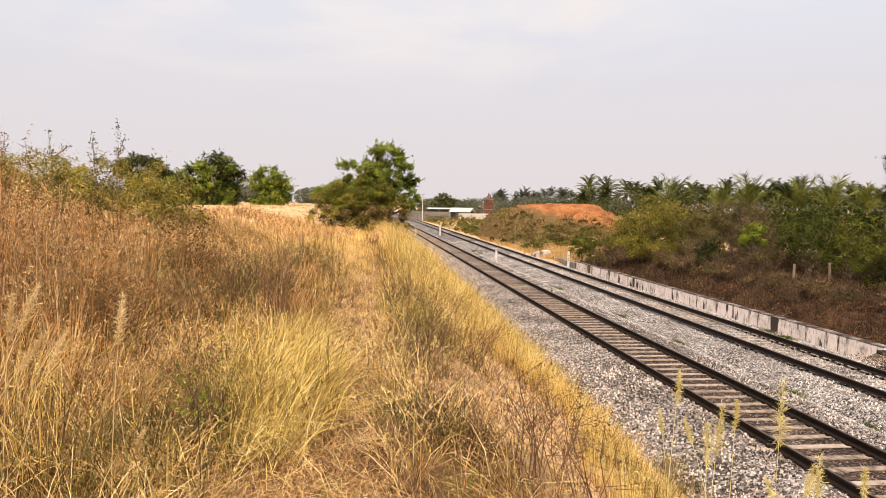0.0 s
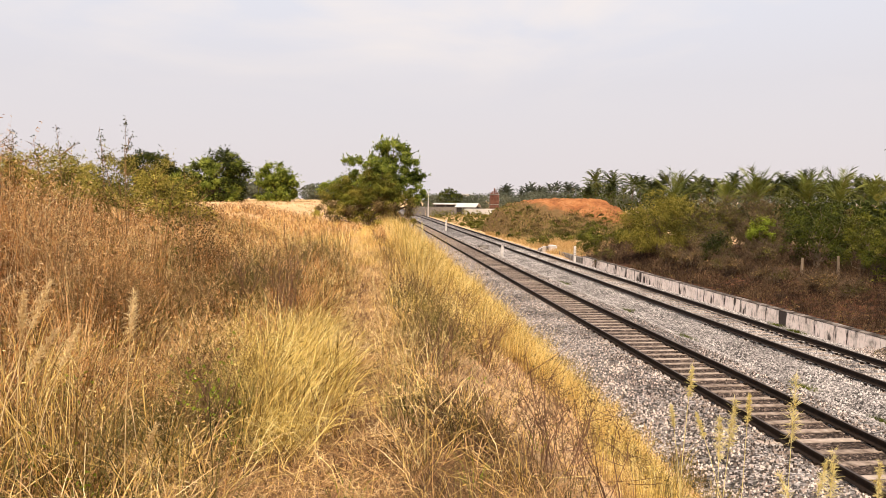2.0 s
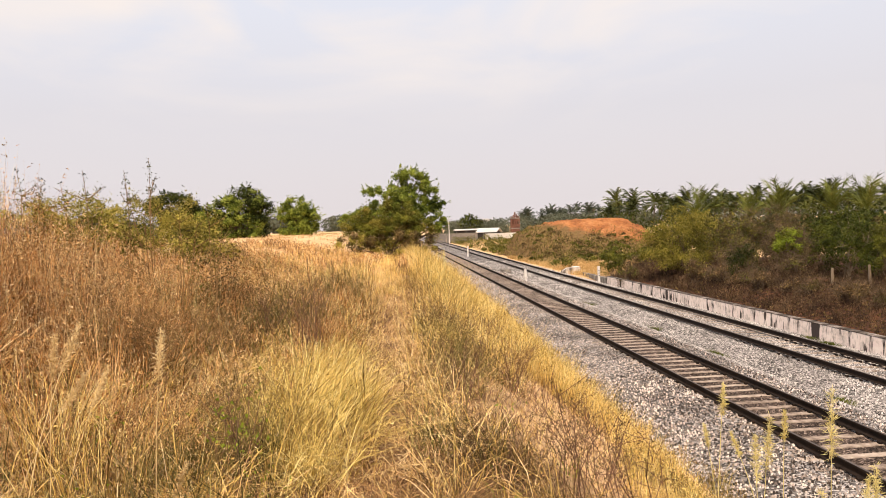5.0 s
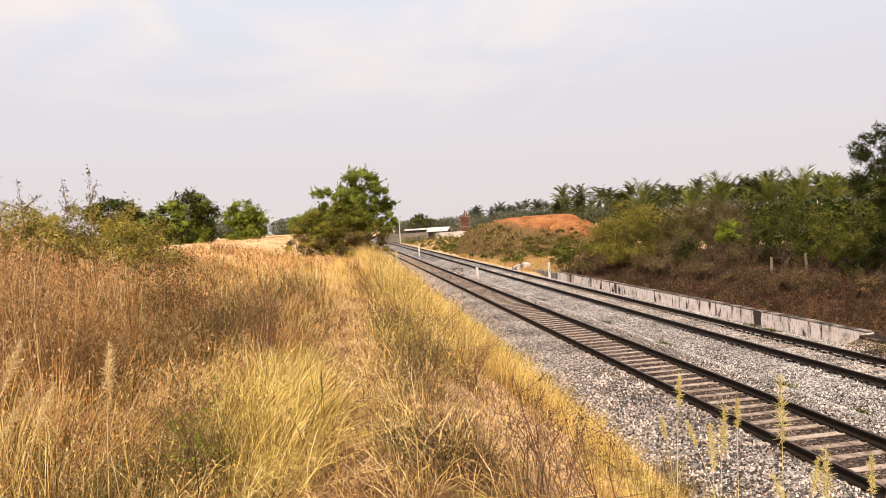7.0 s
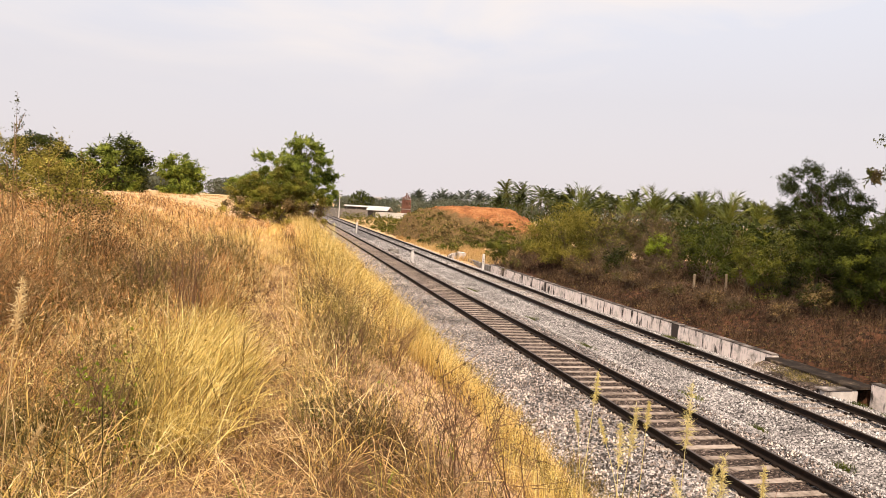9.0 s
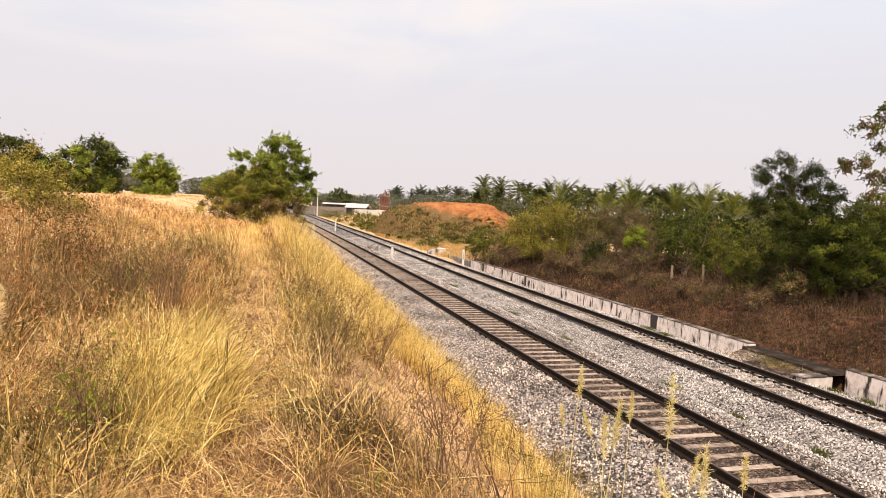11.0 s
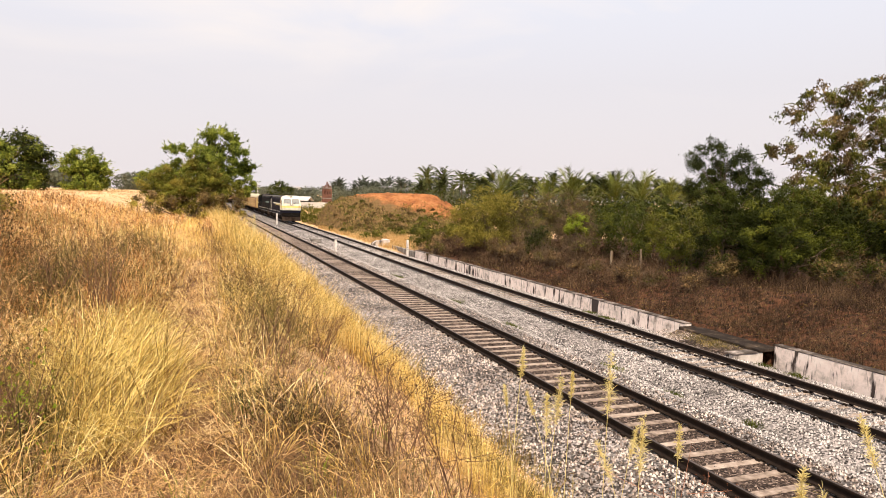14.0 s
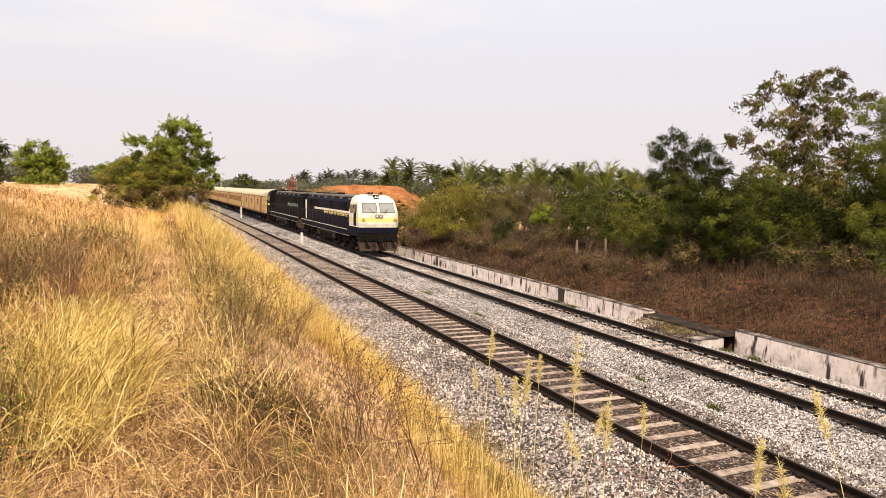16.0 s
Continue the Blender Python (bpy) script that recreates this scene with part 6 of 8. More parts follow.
# trees beyond the field
plant("tree", (-18.3, 75), [(-18.5, 75, 7.2, 1.6, 1.5, 1.2), (-17.3, 75, 6.2, 1.3, 1.3, 1.2), (-19.4, 75, 6.6, 1.2, 1.2, 1.0), (-18.0, 75, 5.2, 1.9, 1.5, 0.9), (-18.6, 75, 4.6, 2.0, 1.5, 0.5)], "leaf_bright", "round green tree at the edge of the dry field", "tree", 0.19, 20000, 22, 0.40, 0.15, 0.4, 84, mat2="leaf_bright", group="trees beyond the field")
plant("tree", (-21.6, 62), [(-21.2, 62, 7.4, 1.7, 1.6, 1.3), (-23.0, 62, 6.6, 1.5, 1.4, 1.2), (-19.9, 62, 6.5, 1.2, 1.3, 1.3), (-21.6, 62, 5.2, 2.5, 1.7, 1.1), (-24.2, 62.5, 5.9, 1.3, 1.3, 1.3), (-22.0, 62, 4.5, 2.8, 1.7, 0.6)], "leaf_dark", "broad dark green tree at the edge of the dry field", "tree", 0.19, 26000, 22, 0.42, 0.15, 0.4, 85, mat2="leaf_bright", group="trees beyond the field")
plant("tree", (-30, 70), [(-30, 70, 7.2, 2.4, 2.0, 1.6), (-28, 70, 6.2, 1.8, 1.8, 1.4)], "leaf_dark", "broad dark green tree at the edge of the dry field", "tree", 0.2, 14000, 18, 0.45, 0.18, 0.4, 86, group="trees beyond the field")


# shrubs along the crest of the far bank, each with its own shape
BANK_SHRUBS = "shrubs along the cut bank"


def dome(x, y, r, z0, z1, rng, lumps=7, flat=0.8):
    """Overlapping lumps that make a rounded, uneven crown between two heights."""
    h = z1 - z0
    out = [(x, y, z0 + h * 0.52, r * 0.72, r * 0.72 * flat, h * 0.42)]
    for k in range(lumps):
        a = 6.283 * k / lumps + rng.uniform(-0.4, 0.4)
        q = rng.uniform(0.50, 0.78)
        up = rng.uniform(0.18, 0.78)
        out.append((x + math.cos(a) * r * q * (1.15 - 0.55 * up), y + math.sin(a) * r * q * flat * (1.15 - 0.55 * up), z0 + h * up, r * rng.uniform(0.26, 0.42), r * 0.34, h * rng.uniform(0.14, 0.24)))
    return out


def build_belt():
    rng = random.Random(9)

    def shrub(x, y, r, z0, z1, a, b, label, seed, count=7000, leaf=0.085, per=26, spread=0.26, stems=5, trunk=0.035, hang=0.4, twigs=0, lumps=7, bark="bark", fork=0.3, aspect=0.27):
        plant("shrub", (x, y), dome(x, y, r, z0, z1, rng, lumps), a, label, "shrub", leaf, count, per, spread, trunk, fork, seed, bark, BANK_SHRUBS, hang, stems, b, aspect, twigs)

    # the vine-grown dome and its neighbours at the end of the drain wall
    shrub(12.2, 46.5, 3.1, 0.2, 5.9, "leaf_vine", "leaf_vine", "big rounded olive-yellow shrub overgrown with vines", 300, 28000, 0.10, 34, 0.34, hang=1.3, lumps=10)
    shrub(10.9, 58.0, 1.15, -0.3, 3.1, "leaf_green", "leaf_olive", "upright green shrub at the foot of the earth heap", 301, 5000, 0.10, 30, 0.24, lumps=6)
    shrub(12.3, 57.0, 0.9, -0.2, 1.6, "leaf_dry", "field", "pale withered bush at the foot of the earth heap", 302, 2400, 0.09, 26, 0.22, twigs=500)
    shrub(9.75, 51.2, 0.9, -0.4, 1.3, "leaf_dry", "leaf_olive", "low brownish bush behind the drain wall", 303, 2200, 0.08, 26, 0.22, twigs=500)
    shrub(11.2, 42.4, 1.0, 0.3, 2.0, "leaf_dry", "bramble", "low brownish bush behind the drain wall", 304, 2400, 0.08, 26, 0.22, twigs=700)
    # grey-brown thicket, half bare
    shrub(15.4, 44.5, 2.1, 0.4, 5.3, "leaf_vine", "leaf_olive", "half-bare olive-brown thicket of dry twigs and withered leaves", 305, 9000, 0.085, 24, 0.24, twigs=3600, lumps=9)
    shrub(17.6, 43.5, 1.9, 0.9, 5.4, "leaf_dry", "leaf_olive", "half-bare olive-brown thicket of dry twigs and withered leaves", 306, 7500, 0.085, 22, 0.24, twigs=3800, lumps=9)
    shrub(16.2, 40.5, 1.5, 1.2, 4.4, "leaf_olive", "leaf_dry", "half-bare olive-brown thicket of dry twigs and withered leaves", 307, 4200, 0.08, 24, 0.22, twigs=2600)
    shrub(13.0, 41.0, 1.4, 0.3, 3.4, "leaf_dry", "leaf_olive", "half-bare olive-brown thicket of dry twigs and withered leaves", 308, 2600, 0.08, 24, 0.2, twigs=1800)
    # dark layered bush, lime bush, brown shrub between
    shrub(12.5, 38.4, 1.4, 0.3, 3.1, "leaf_dark", "leaf_dark", "low dark green bush with flat layered twigs", 309, 5200, 0.07, 34, 0.2, hang=0.0, lumps=9)
    shrub(14.2, 37.2, 0.85, 2.4, 4.0, "leaf_lime", "leaf_fresh", "small lime-green shrub standing out among the dull scrub", 310, 3600, 0.10, 28, 0.2, stems=4)
    shrub(15.2, 37.8, 1.4, 0.8, 4.0, "leaf_dry", "leaf_olive", "brown withered shrub with bare twigs", 311, 3000, 0.08, 24, 0.22, twigs=2200)
    shrub(13.2, 34.8, 1.0, 0.7, 2.7, "leaf_dry", "leaf_olive", "brown withered shrub with bare twigs", 312, 1500, 0.07, 22, 0.2, twigs=1200)
    # the dark many-stemmed bush and the light small trees beside it
    shrub(14.8, 33.0, 2.2, 1.3, 5.2, "leaf_green", "leaf_dark", "dark green bushy tree with many thin pale stems", 313, 13000, 0.085, 34, 0.26, stems=8, trunk=0.04, bark="bark_pale", lumps=10, fork=0.2)
    shrub(17.6, 34.2, 1.4, 1.6, 4.3, "leaf_olive", "leaf_dry", "olive bush in the shade of taller shrubs", 314, 3600, 0.085, 24, 0.24, stems=5)
    shrub(14.4, 29.2, 1.2, 1.4, 4.8, "leaf_fresh", "leaf_olive", "slender small tree with light yellow-green leaves", 315, 6500, 0.08, 34, 0.2, stems=3, trunk=0.03, bark="bark_pale", fork=0.2)
    shrub(16.3, 29.4, 1.3, 1.3, 5.2, "leaf_fresh", "leaf_olive", "slender small tree with light yellow-green leaves", 316, 7000, 0.08, 34, 0.2, stems=3, trunk=0.03, bark="bark_pale", fork=0.2)
    shrub(18.6, 30.5, 1.4, 1.6, 4.6, "leaf_olive", "leaf_green", "olive bush in the shade of taller shrubs", 317, 4200, 0.085, 26, 0.24)
    shrub(13.3, 27.0, 0.7, 1.3, 2.8, "leaf_fresh", "leaf_green", "low yellow-green bush under the dark tree", 318, 2600, 0.07, 28, 0.18)
    # low brown tangle along the lip of the cut
    for i in range(11):
        y = 24.5 + 1.75 * i + rng.uniform(-0.5, 0.5)
        x = 11.9 - 0.035 * (y - 24) + rng.uniform(-0.4, 0.9)
        a, b = (("leaf_dry", "bramble"), ("leaf_olive", "leaf_dry"), ("bramble", "leaf_dry"))[i % 3]
        shrub(x, y, rng.uniform(0.5, 0.85), 0.5 + 0.25 * min(1.0, x - 10.6), rng.uniform(1.3, 1.8), a, b, "low tangle of brown twigs on the lip of the cut", 360 + i, 1500, 0.07, 24, 0.2, twigs=700)
    # under the trees
    for i, (x, y, r, z1, a, b, words) in enumerate((
            (18.2, 22.6, 1.2, 3.2, "leaf_dry", "leaf_olive", "brown-leaved bush under the trees"), (19.6, 18.4, 1.3, 3.5, "leaf_dark", "leaf_green", "dark green leafy bush under the trees"),
            (21.6, 18.0, 1.1, 3.1, "leaf_fresh", "leaf_green", "bright green bush under the trees"), (23.4, 17.6, 1.6, 4.6, "leaf_dark", "leaf_green", "dark green leafy bush under the trees"),
            (17.4, 24.8, 1.1, 3.0, "leaf_dark", "leaf_dry", "brown-leaved bush under the trees"), (20.6, 23.2, 1.5, 3.4, "leaf_dry", "leaf_dark", "brown-leaved bush under the trees"),
            (22.6, 15.2, 1.7, 4.2, "leaf_dark", "leaf_green", "dark green leafy bush under the trees"), (24.6, 12.4, 2.0, 4.6, "leaf_green", "leaf_dark", "dark green leafy bush under the trees"))):
        shrub(x, y, r, 1.2, z1, a, b, words, 320 + i, 4200, 0.09, 26, 0.25, twigs=500)
    # bushes added here, their dark leaves standing in for shade beneath the trees
    for i, (x, y, r, z1, a, b) in enumerate(((13.4, 23.6, 0.9, 2.5, "leaf_dark", "leaf_dry"), (15.6, 24.9, 1.2, 3.0, "leaf_dark", "leaf_dark"), (16.6, 20.9, 1.1, 2.5, "leaf_dark", "leaf_dry"), (18.0, 19.6, 1.1, 2.7, "leaf_dry", "leaf_dark"), (14.3, 26.2, 1.0, 2.8, "leaf_dark", "leaf_green"), (17.2, 27.2, 1.3, 3.4, "leaf_dark", "leaf_dark"), (19.4, 26.6, 1.5, 3.8, "leaf_dark", "leaf_olive"))):
        shrub(x, y, r, 1.1, z1, a, b, "dark-leaved bush added for the shade under the trees", 380 + i, 3200, 0.085, 26, 0.24, twigs=300)
    # taller scrub behind
    for i, (x, y, r, z1, a, b) in enumerate(((14.8, 53.5, 2.0, 4.3, "leaf_dry", "leaf_olive"), (17.8, 50.0, 2.2, 5.0, "leaf_olive", "leaf_dry"), (20.4, 46.0, 2.2, 5.1, "leaf_dry", "leaf_dark"), (22.5, 41.5, 2.2, 5.2, "leaf_olive", "leaf_dark"),
                                             (20.6, 38.0, 2.0, 4.8, "leaf_green", "leaf_dark"), (23.5, 36.0, 2.2, 5.2, "leaf_green", "leaf_dark"), (20.6, 33.5, 2.0, 4.8, "leaf_olive", "leaf_dark"), (22.4, 30.0, 2.0, 5.0, "leaf_green", "leaf_dark"),
                                             (27.5, 74.0, 2.2, 3.6, "leaf_olive", "leaf_dark"), (31.0, 80.0, 2.4, 4.0, "leaf_olive", "leaf_dry"), (25.0, 26.0, 2.2, 5.0, "leaf_green", "leaf_dark"))):
        shrub(x, y, r, float(ground_z(x, y)) + 0.3, z1, a, b, "dull green wild scrub behind the bank shrubs", 340 + i, 4200, 0.12, 20, 0.34)
    # dense green growth behind the dark trees
    for i, (x, y, r, z1, a, b) in enumerate(((18.5, 25.4, 1.7, 5.3, "leaf_dark", "leaf_green"), (21.3, 24.6, 1.7, 5.4, "leaf_dark", "leaf_dark"), (24.6, 23.2, 1.9, 5.8, "leaf_green", "leaf_dark"))):
        shrub(x, y, r, 1.5, z1, a, b, "dense dark green growth behind the bank trees", 380 + i, 9000, 0.11, 26, 0.3, lumps=9)


build_belt()
plant("tree", (14.2, 24.6), [(13.2, 24.4, 6.7, 0.9, 1.0, 0.8), (14.6, 24.5, 6.3, 1.2, 1.2, 0.9), (15.6, 24.6, 5.9, 0.8, 1.0, 0.8), (13.1, 24.4, 5.2, 1.2, 1.2, 1.0), (14.8, 24.5, 4.6, 1.5, 1.3, 1.1), (12.2, 24.4, 6.4, 0.45, 0.5, 0.4), (13.6, 24.3, 3.7, 1.3, 1.1, 1.1), (15.2, 24.4, 3.2, 1.3, 1.1, 1.1), (14.2, 24.4, 5.6, 1.3, 1.1, 0.8)],
      "leaf_dark", "dark green leafy tree on the cut bank", "tree", 0.075, 52000, 26, 0.25, 0.09, 0.38, 91, mat2="leaf_dark", group="trees on the cut bank")
plant("tree", (15.2, 22.0), [(15.2, 22.0, 4.6, 1.5, 1.3, 0.9), (16.6, 22.4, 4.4, 1.4, 1.2, 0.9), (14.0, 22.0, 3.7, 1.1, 1.1, 0.9), (15.4, 22.0, 3.1, 1.6, 1.2, 0.8), (17.6, 22.0, 3.4, 1.2, 1.2, 1.0), (14.4, 22.2, 2.6, 1.0, 1.0, 0.7), (16.8, 22.3, 2.5, 1.1, 1.0, 0.7)],
      "leaf_dark", "low spreading dark green tree with a forked trunk", "tree", 0.075, 44000, 26, 0.25, 0.08, 0.28, 92, stems=2, mat2="leaf_green", group="trees on the cut bank")
plant("tree", (22.4, 26.0), [(22.0, 25.6, 5.0, 1.8, 1.1, 1.0), (24.4, 25.6, 4.8, 1.8, 1.1, 1.0), (19.6, 25.6, 4.6, 1.5, 1.1, 1.0), (23.0, 25.7, 9.6, 1.1, 1.0, 0.8), (22.6, 25.7, 7.7, 1.1, 1.0, 0.8), (19.0, 25.7, 9.0, 0.7, 0.7, 0.35), (18.6, 25.7, 7.4, 0.8, 0.8, 0.45), (20.6, 25.7, 10.0, 0.9, 0.9, 0.6), (22.2, 25.7, 10.4, 0.9, 0.9, 0.6), (24.2, 25.7, 10.7, 1.0, 1.0, 0.7), (26.3, 25.7, 10.0, 1.0, 1.0, 0.5), (21.4, 25.7, 8.5, 1.3, 1.2, 0.7), (23.8, 25.7, 8.7, 1.5, 1.3, 0.8), (20.4, 25.7, 7.0, 1.0, 1.0, 0.6), (22.4, 25.7, 6.8, 1.3, 1.1, 0.8), (25.4, 25.7, 7.6, 1.2, 1.1, 0.7), (24.6, 25.7, 6.0, 1.2, 1.1, 0.7), (20.0, 25.7, 5.6, 1.2, 1.1, 0.6)],
      "leaf_olive", "tall sparse tree with drooping brown-green leaves", "tree", 0.15, 30000, 22, 0.26, 0.085, 0.3, 93, mat2="leaf_dry", bark="bark_pale", hang=1.3, group="trees on the cut bank", aspect=0.24)
plant("tree", (22.6, 20.4), [(20.8, 20.0, 3.6, 1.5, 1.2, 1.0), (23.4, 20.0, 3.2, 1.6, 1.2, 1.0), (20.6, 20.2, 6.4, 1.1, 1.1, 0.8), (20.6, 20.2, 8.3, 1.0, 1.0, 0.7), (22.2, 20.2, 8.6, 1.2, 1.2, 0.7), (24.2, 20.2, 8.4, 1.1, 1.1, 0.5), (21.2, 20.2, 7.2, 1.4, 1.2, 0.7), (23.0, 20.2, 7.0, 1.4, 1.2, 0.8), (21.4, 20.2, 5.8, 1.4, 1.2, 0.7), (23.4, 20.2, 5.2, 1.4, 1.2, 0.8), (25.4, 20.2, 6.8, 1.2, 1.2, 0.6), (22.0, 20.2, 4.6, 1.6, 1.2, 0.8), (24.6, 20.4, 4.2, 1.6, 1.2, 0.8), (24.8, 20.2, 7.8, 1.0, 1.0, 0.6), (22.6, 20.2, 7.8, 1.3, 1.2, 0.6), (25.8, 20.0, 5.6, 1.2, 1.0, 0.7)],
      "leaf_fresh", "tall feathery light green tree with a slender trunk", "tree", 0.08, 76000, 28, 0.29, 0.11, 0.42, 94, mat2="leaf_green", bark="bark_pale", group="trees on the cut bank")


plant("tree", (26.5, 15.5), [(26.5, 15.5, 4.6, 1.8, 1.6, 1.3), (28.0, 16.0, 6.0, 1.6, 1.5, 1.2), (25.4, 15.2, 3.4, 1.6, 1.4, 1.0)], "leaf_dark", "dark leafy tree behind the scrub of the cut bank", "tree", 0.17, 6000, 13, 0.32, 0.12, 0.35, 95, mat2="leaf_olive", group="trees on the cut bank")
plant("tree", (28.5, 22.5), [(28.5, 22.5, 5.2, 2.0, 1.8, 1.4), (26.8, 22.0, 4.0, 1.8, 1.5, 1.2), (30.5, 23.0, 6.4, 1.8, 1.6, 1.3)], "leaf_dark", "dark leafy tree behind the scrub of the cut bank", "tree", 0.18, 6500, 13, 0.34, 0.12, 0.35, 96, mat2="leaf_dark", group="trees on the cut bank")


# ---- coconut palms ----
def palm_mesh(seed, trunk_h, fronds, length, droop, low, mat, name_label, steps=14, splay=0.7):
    """A ringed trunk and a crown of feathered fronds; low is the angle of the oldest frond, droop how far a frond bends."""
    rng = np.random.default_rng(seed)
    ob = tagged(empty("coconut_palm", pose(0, 0, -200)), name_label, "palm tree", "coconut plantation")
    bm = bmesh.new()
    bend = rng.normal(size=2) * 0.05 * trunk_h
    pts = [(bend[0] * s * s, bend[1] * s * s, trunk_h * s - 0.2) for s in (0, 0.1, 0.4, 0.7, 1.0)]
    tube(bm, pts, [0.30, 0.20, 0.16, 0.15, 0.20], 8)
    part("trunk", bm, M["bark"], ob, smooth=True)
    top = np.array(pts[-1])
    V, F, n0 = [], [], 0
    for i in range(fronds):
        a = i * 2.399 + rng.normal() * 0.25
        u = (i + 0.5) / fronds
        el = radians(86 * (1 - u) + low * u + rng.normal() * 7)
        L = length * rng.uniform(0.85, 1.1) * (0.8 + 0.2 * math.sin(math.pi * min(1.0, u + 0.25)))
        out = np.array([math.cos(a), math.sin(a), 0.0])
        bendy = radians(droop * rng.uniform(0.7, 1.3))
        p, path, dirs = top.copy(), [], []
        for k in range(steps + 1):
            ang = el - bendy * (k / steps) ** 1.5
            d = out * math.cos(ang) + np.array([0, 0, math.sin(ang)])
            path.append(p.copy())
            dirs.append(d)
            p = p + d * (L / steps)
        side = np.cross(out, [0, 0, 1.0])
        # leaflets joined at the rib, their tips free and hanging
        for k in range(1, steps):
            a, c, d = path[k], path[k + 1], dirs[k]
            l = L * (0.09 + 0.19 * math.sin(math.pi * (0.10 + 0.80 * k / steps)))
            for sg in (-1, 1):
                v = side * sg * splay + d * 0.75 + np.array([0, 0, -0.57 * splay]) + rng.normal(size=3) * 0.12
                v *= l * rng.uniform(0.8, 1.2) / np.linalg.norm(v)
                V += [a, a * 0.05 + c * 0.95, c + v]
                F += [(n0, n0 + 1, n0 + 2)]
                n0 += 3
    quick("crown", np.array(V), np.array(F), M[mat], ob)
    return ob


def build_palms():
    lab = "tall coconut palm with dark green arching fronds"
    far = "distant coconut palm, fronds tinted grey-green for haze"
    lab2 = "young coconut palm with long upright light green fronds"
    kinds = {  # sources and the height of trunk plus spear
        "dark": [(palm_mesh(500 + i, 9.0 + 0.8 * i, 34, 5.4, 50, -45, "palm", lab, 10), 9.0 + 0.8 * i + 3.7) for i in range(4)],
        "haze": [(palm_mesh(510 + i, 8.0 + 0.8 * i, 30, 5.4, 50, -45, "palm_hazed", far, 8), 8.0 + 0.8 * i + 3.7) for i in range(3)],
        "young": [(palm_mesh(520 + i, 3.6 + 0.6 * i, 13, 5.8, 26, 42, "palm_young", lab2, 26, 0.42), 3.6 + 0.6 * i + 5.0) for i in range(2)]}
    rng = random.Random(77)
    places = [(68, 340, 10.6, "haze"), (71, 340, 12.6, "haze"), (74, 345, 13.8, "haze"), (78, 340, 12.3, "haze"), (82, 335, 13.6, "haze"), (87, 340, 14.0, "haze"), (93, 340, 14.4, "haze"), (72, 270, 12.2, "haze"),
              (77, 250, 16.4, "dark"), (83, 250, 16.3, "dark"), (90, 248, 15.4, "dark"), (95, 252, 14.9, "dark"), (103, 250, 15.5, "dark"), (109, 246, 14.6, "dark"), (117, 250, 15.6, "dark"), (124, 255, 14.0, "dark"), (131, 250, 16.8, "dark"),
              (140, 246, 15.2, "dark"), (151, 250, 17.0, "dark"), (162, 250, 17.2, "dark"), (171, 247, 14.9, "dark"), (184, 250, 16.0, "dark"), (191, 252, 16.2, "dark"),
              (54.3, 135, 10.9, "young"), (72.1, 135, 11.6, "young"), (83.6, 135, 11.3, "young"), (90.9, 135, 11.8, "young"), (99.6, 136, 10.0, "young"), (64.0, 132, 9.4, "young"), (106.0, 136, 10.6, "young")]
    for i in range(34):
        y = rng.uniform(325, 390)
        places.append((rng.uniform(0.165, 0.31) * y, y, rng.uniform(8.5, 12.6), "haze"))
    for i in range(90):
        y = rng.uniform(232, 290)
        places.append((rng.uniform(0.285, 0.86) * y, y, rng.uniform(9.5, 14.8), "dark"))
    for i in range(26):
        y = rng.uniform(150, 215)
        places.append((rng.uniform(0.37, 0.9) * y, y, rng.uniform(8.0, 11.0), "dark"))
    for i in range(16):
        y = rng.uniform(70, 130)
        places.append((rng.uniform(0.95, 1.6) * y, y, rng.uniform(8.0, 11.5), "dark"))
    for x, y, top in ((41.0, 30.0, 9.8), (47.5, 30.0, 10.4), (52.0, 36.0, 11.0), (43.0, 38.0, 9.0)):
        places.append((x, y, top, "dark"))
    used = set()
    for x, y, top, kind in places:
        k = rng.randrange(len(kinds[kind]))
        src, full = kinds[kind][k]
        g = float(ground_z(x, y))
        top -= 0.0 if kind == "young" else 0.9
        s = min(1.4 if kind == "young" else 1.15, max(0.5, (top - g) / full))
        m = pose(x, y, g, 0, 0, rng.uniform(0, 360))
        if src.name not in used:
            used.add(src.name)
            src.matrix_world = m @ Matrix.Scale(s, 4)
        else:
            copy_thing(src, m).scale = (s, s, s)


build_palms()


def leaf_mass(name, areas, n, leaf, mat, label, seed):
    """Far woods and undergrowth: leaves heaped over many low rounded masses."""
    rng = np.random.default_rng(seed)
    P = []
    for x0, x1, y0, y1, h0, h1, k in areas:
        cx, cy = rng.uniform(x0, x1, k), rng.uniform(y0, y1, k)
        hh = rng.uniform(h0, h1, k)
        m = n // k
        d = rng.normal(size=(k, m, 3))
        d /= np.linalg.norm(d, axis=2, keepdims=True)
        d *= rng.uniform(0.6, 1.0, (k, m, 1))
        gz = ground_z(cx, cy)
        r = hh * 0.62
        p = np.stack([cx[:, None] + d[..., 0] * r[:, None], cy[:, None] + d[..., 1] * r[:, None], gz[:, None] + hh[:, None] * (0.5 + 0.5 * d[..., 2])], -1)
        P.append(p.reshape(-1, 3))
    V, F = leaf_mesh(np.concatenate(P), leaf, rng)
    return tagged(quick(name, V, F, M[mat]), label, "woods", kind="stuff")


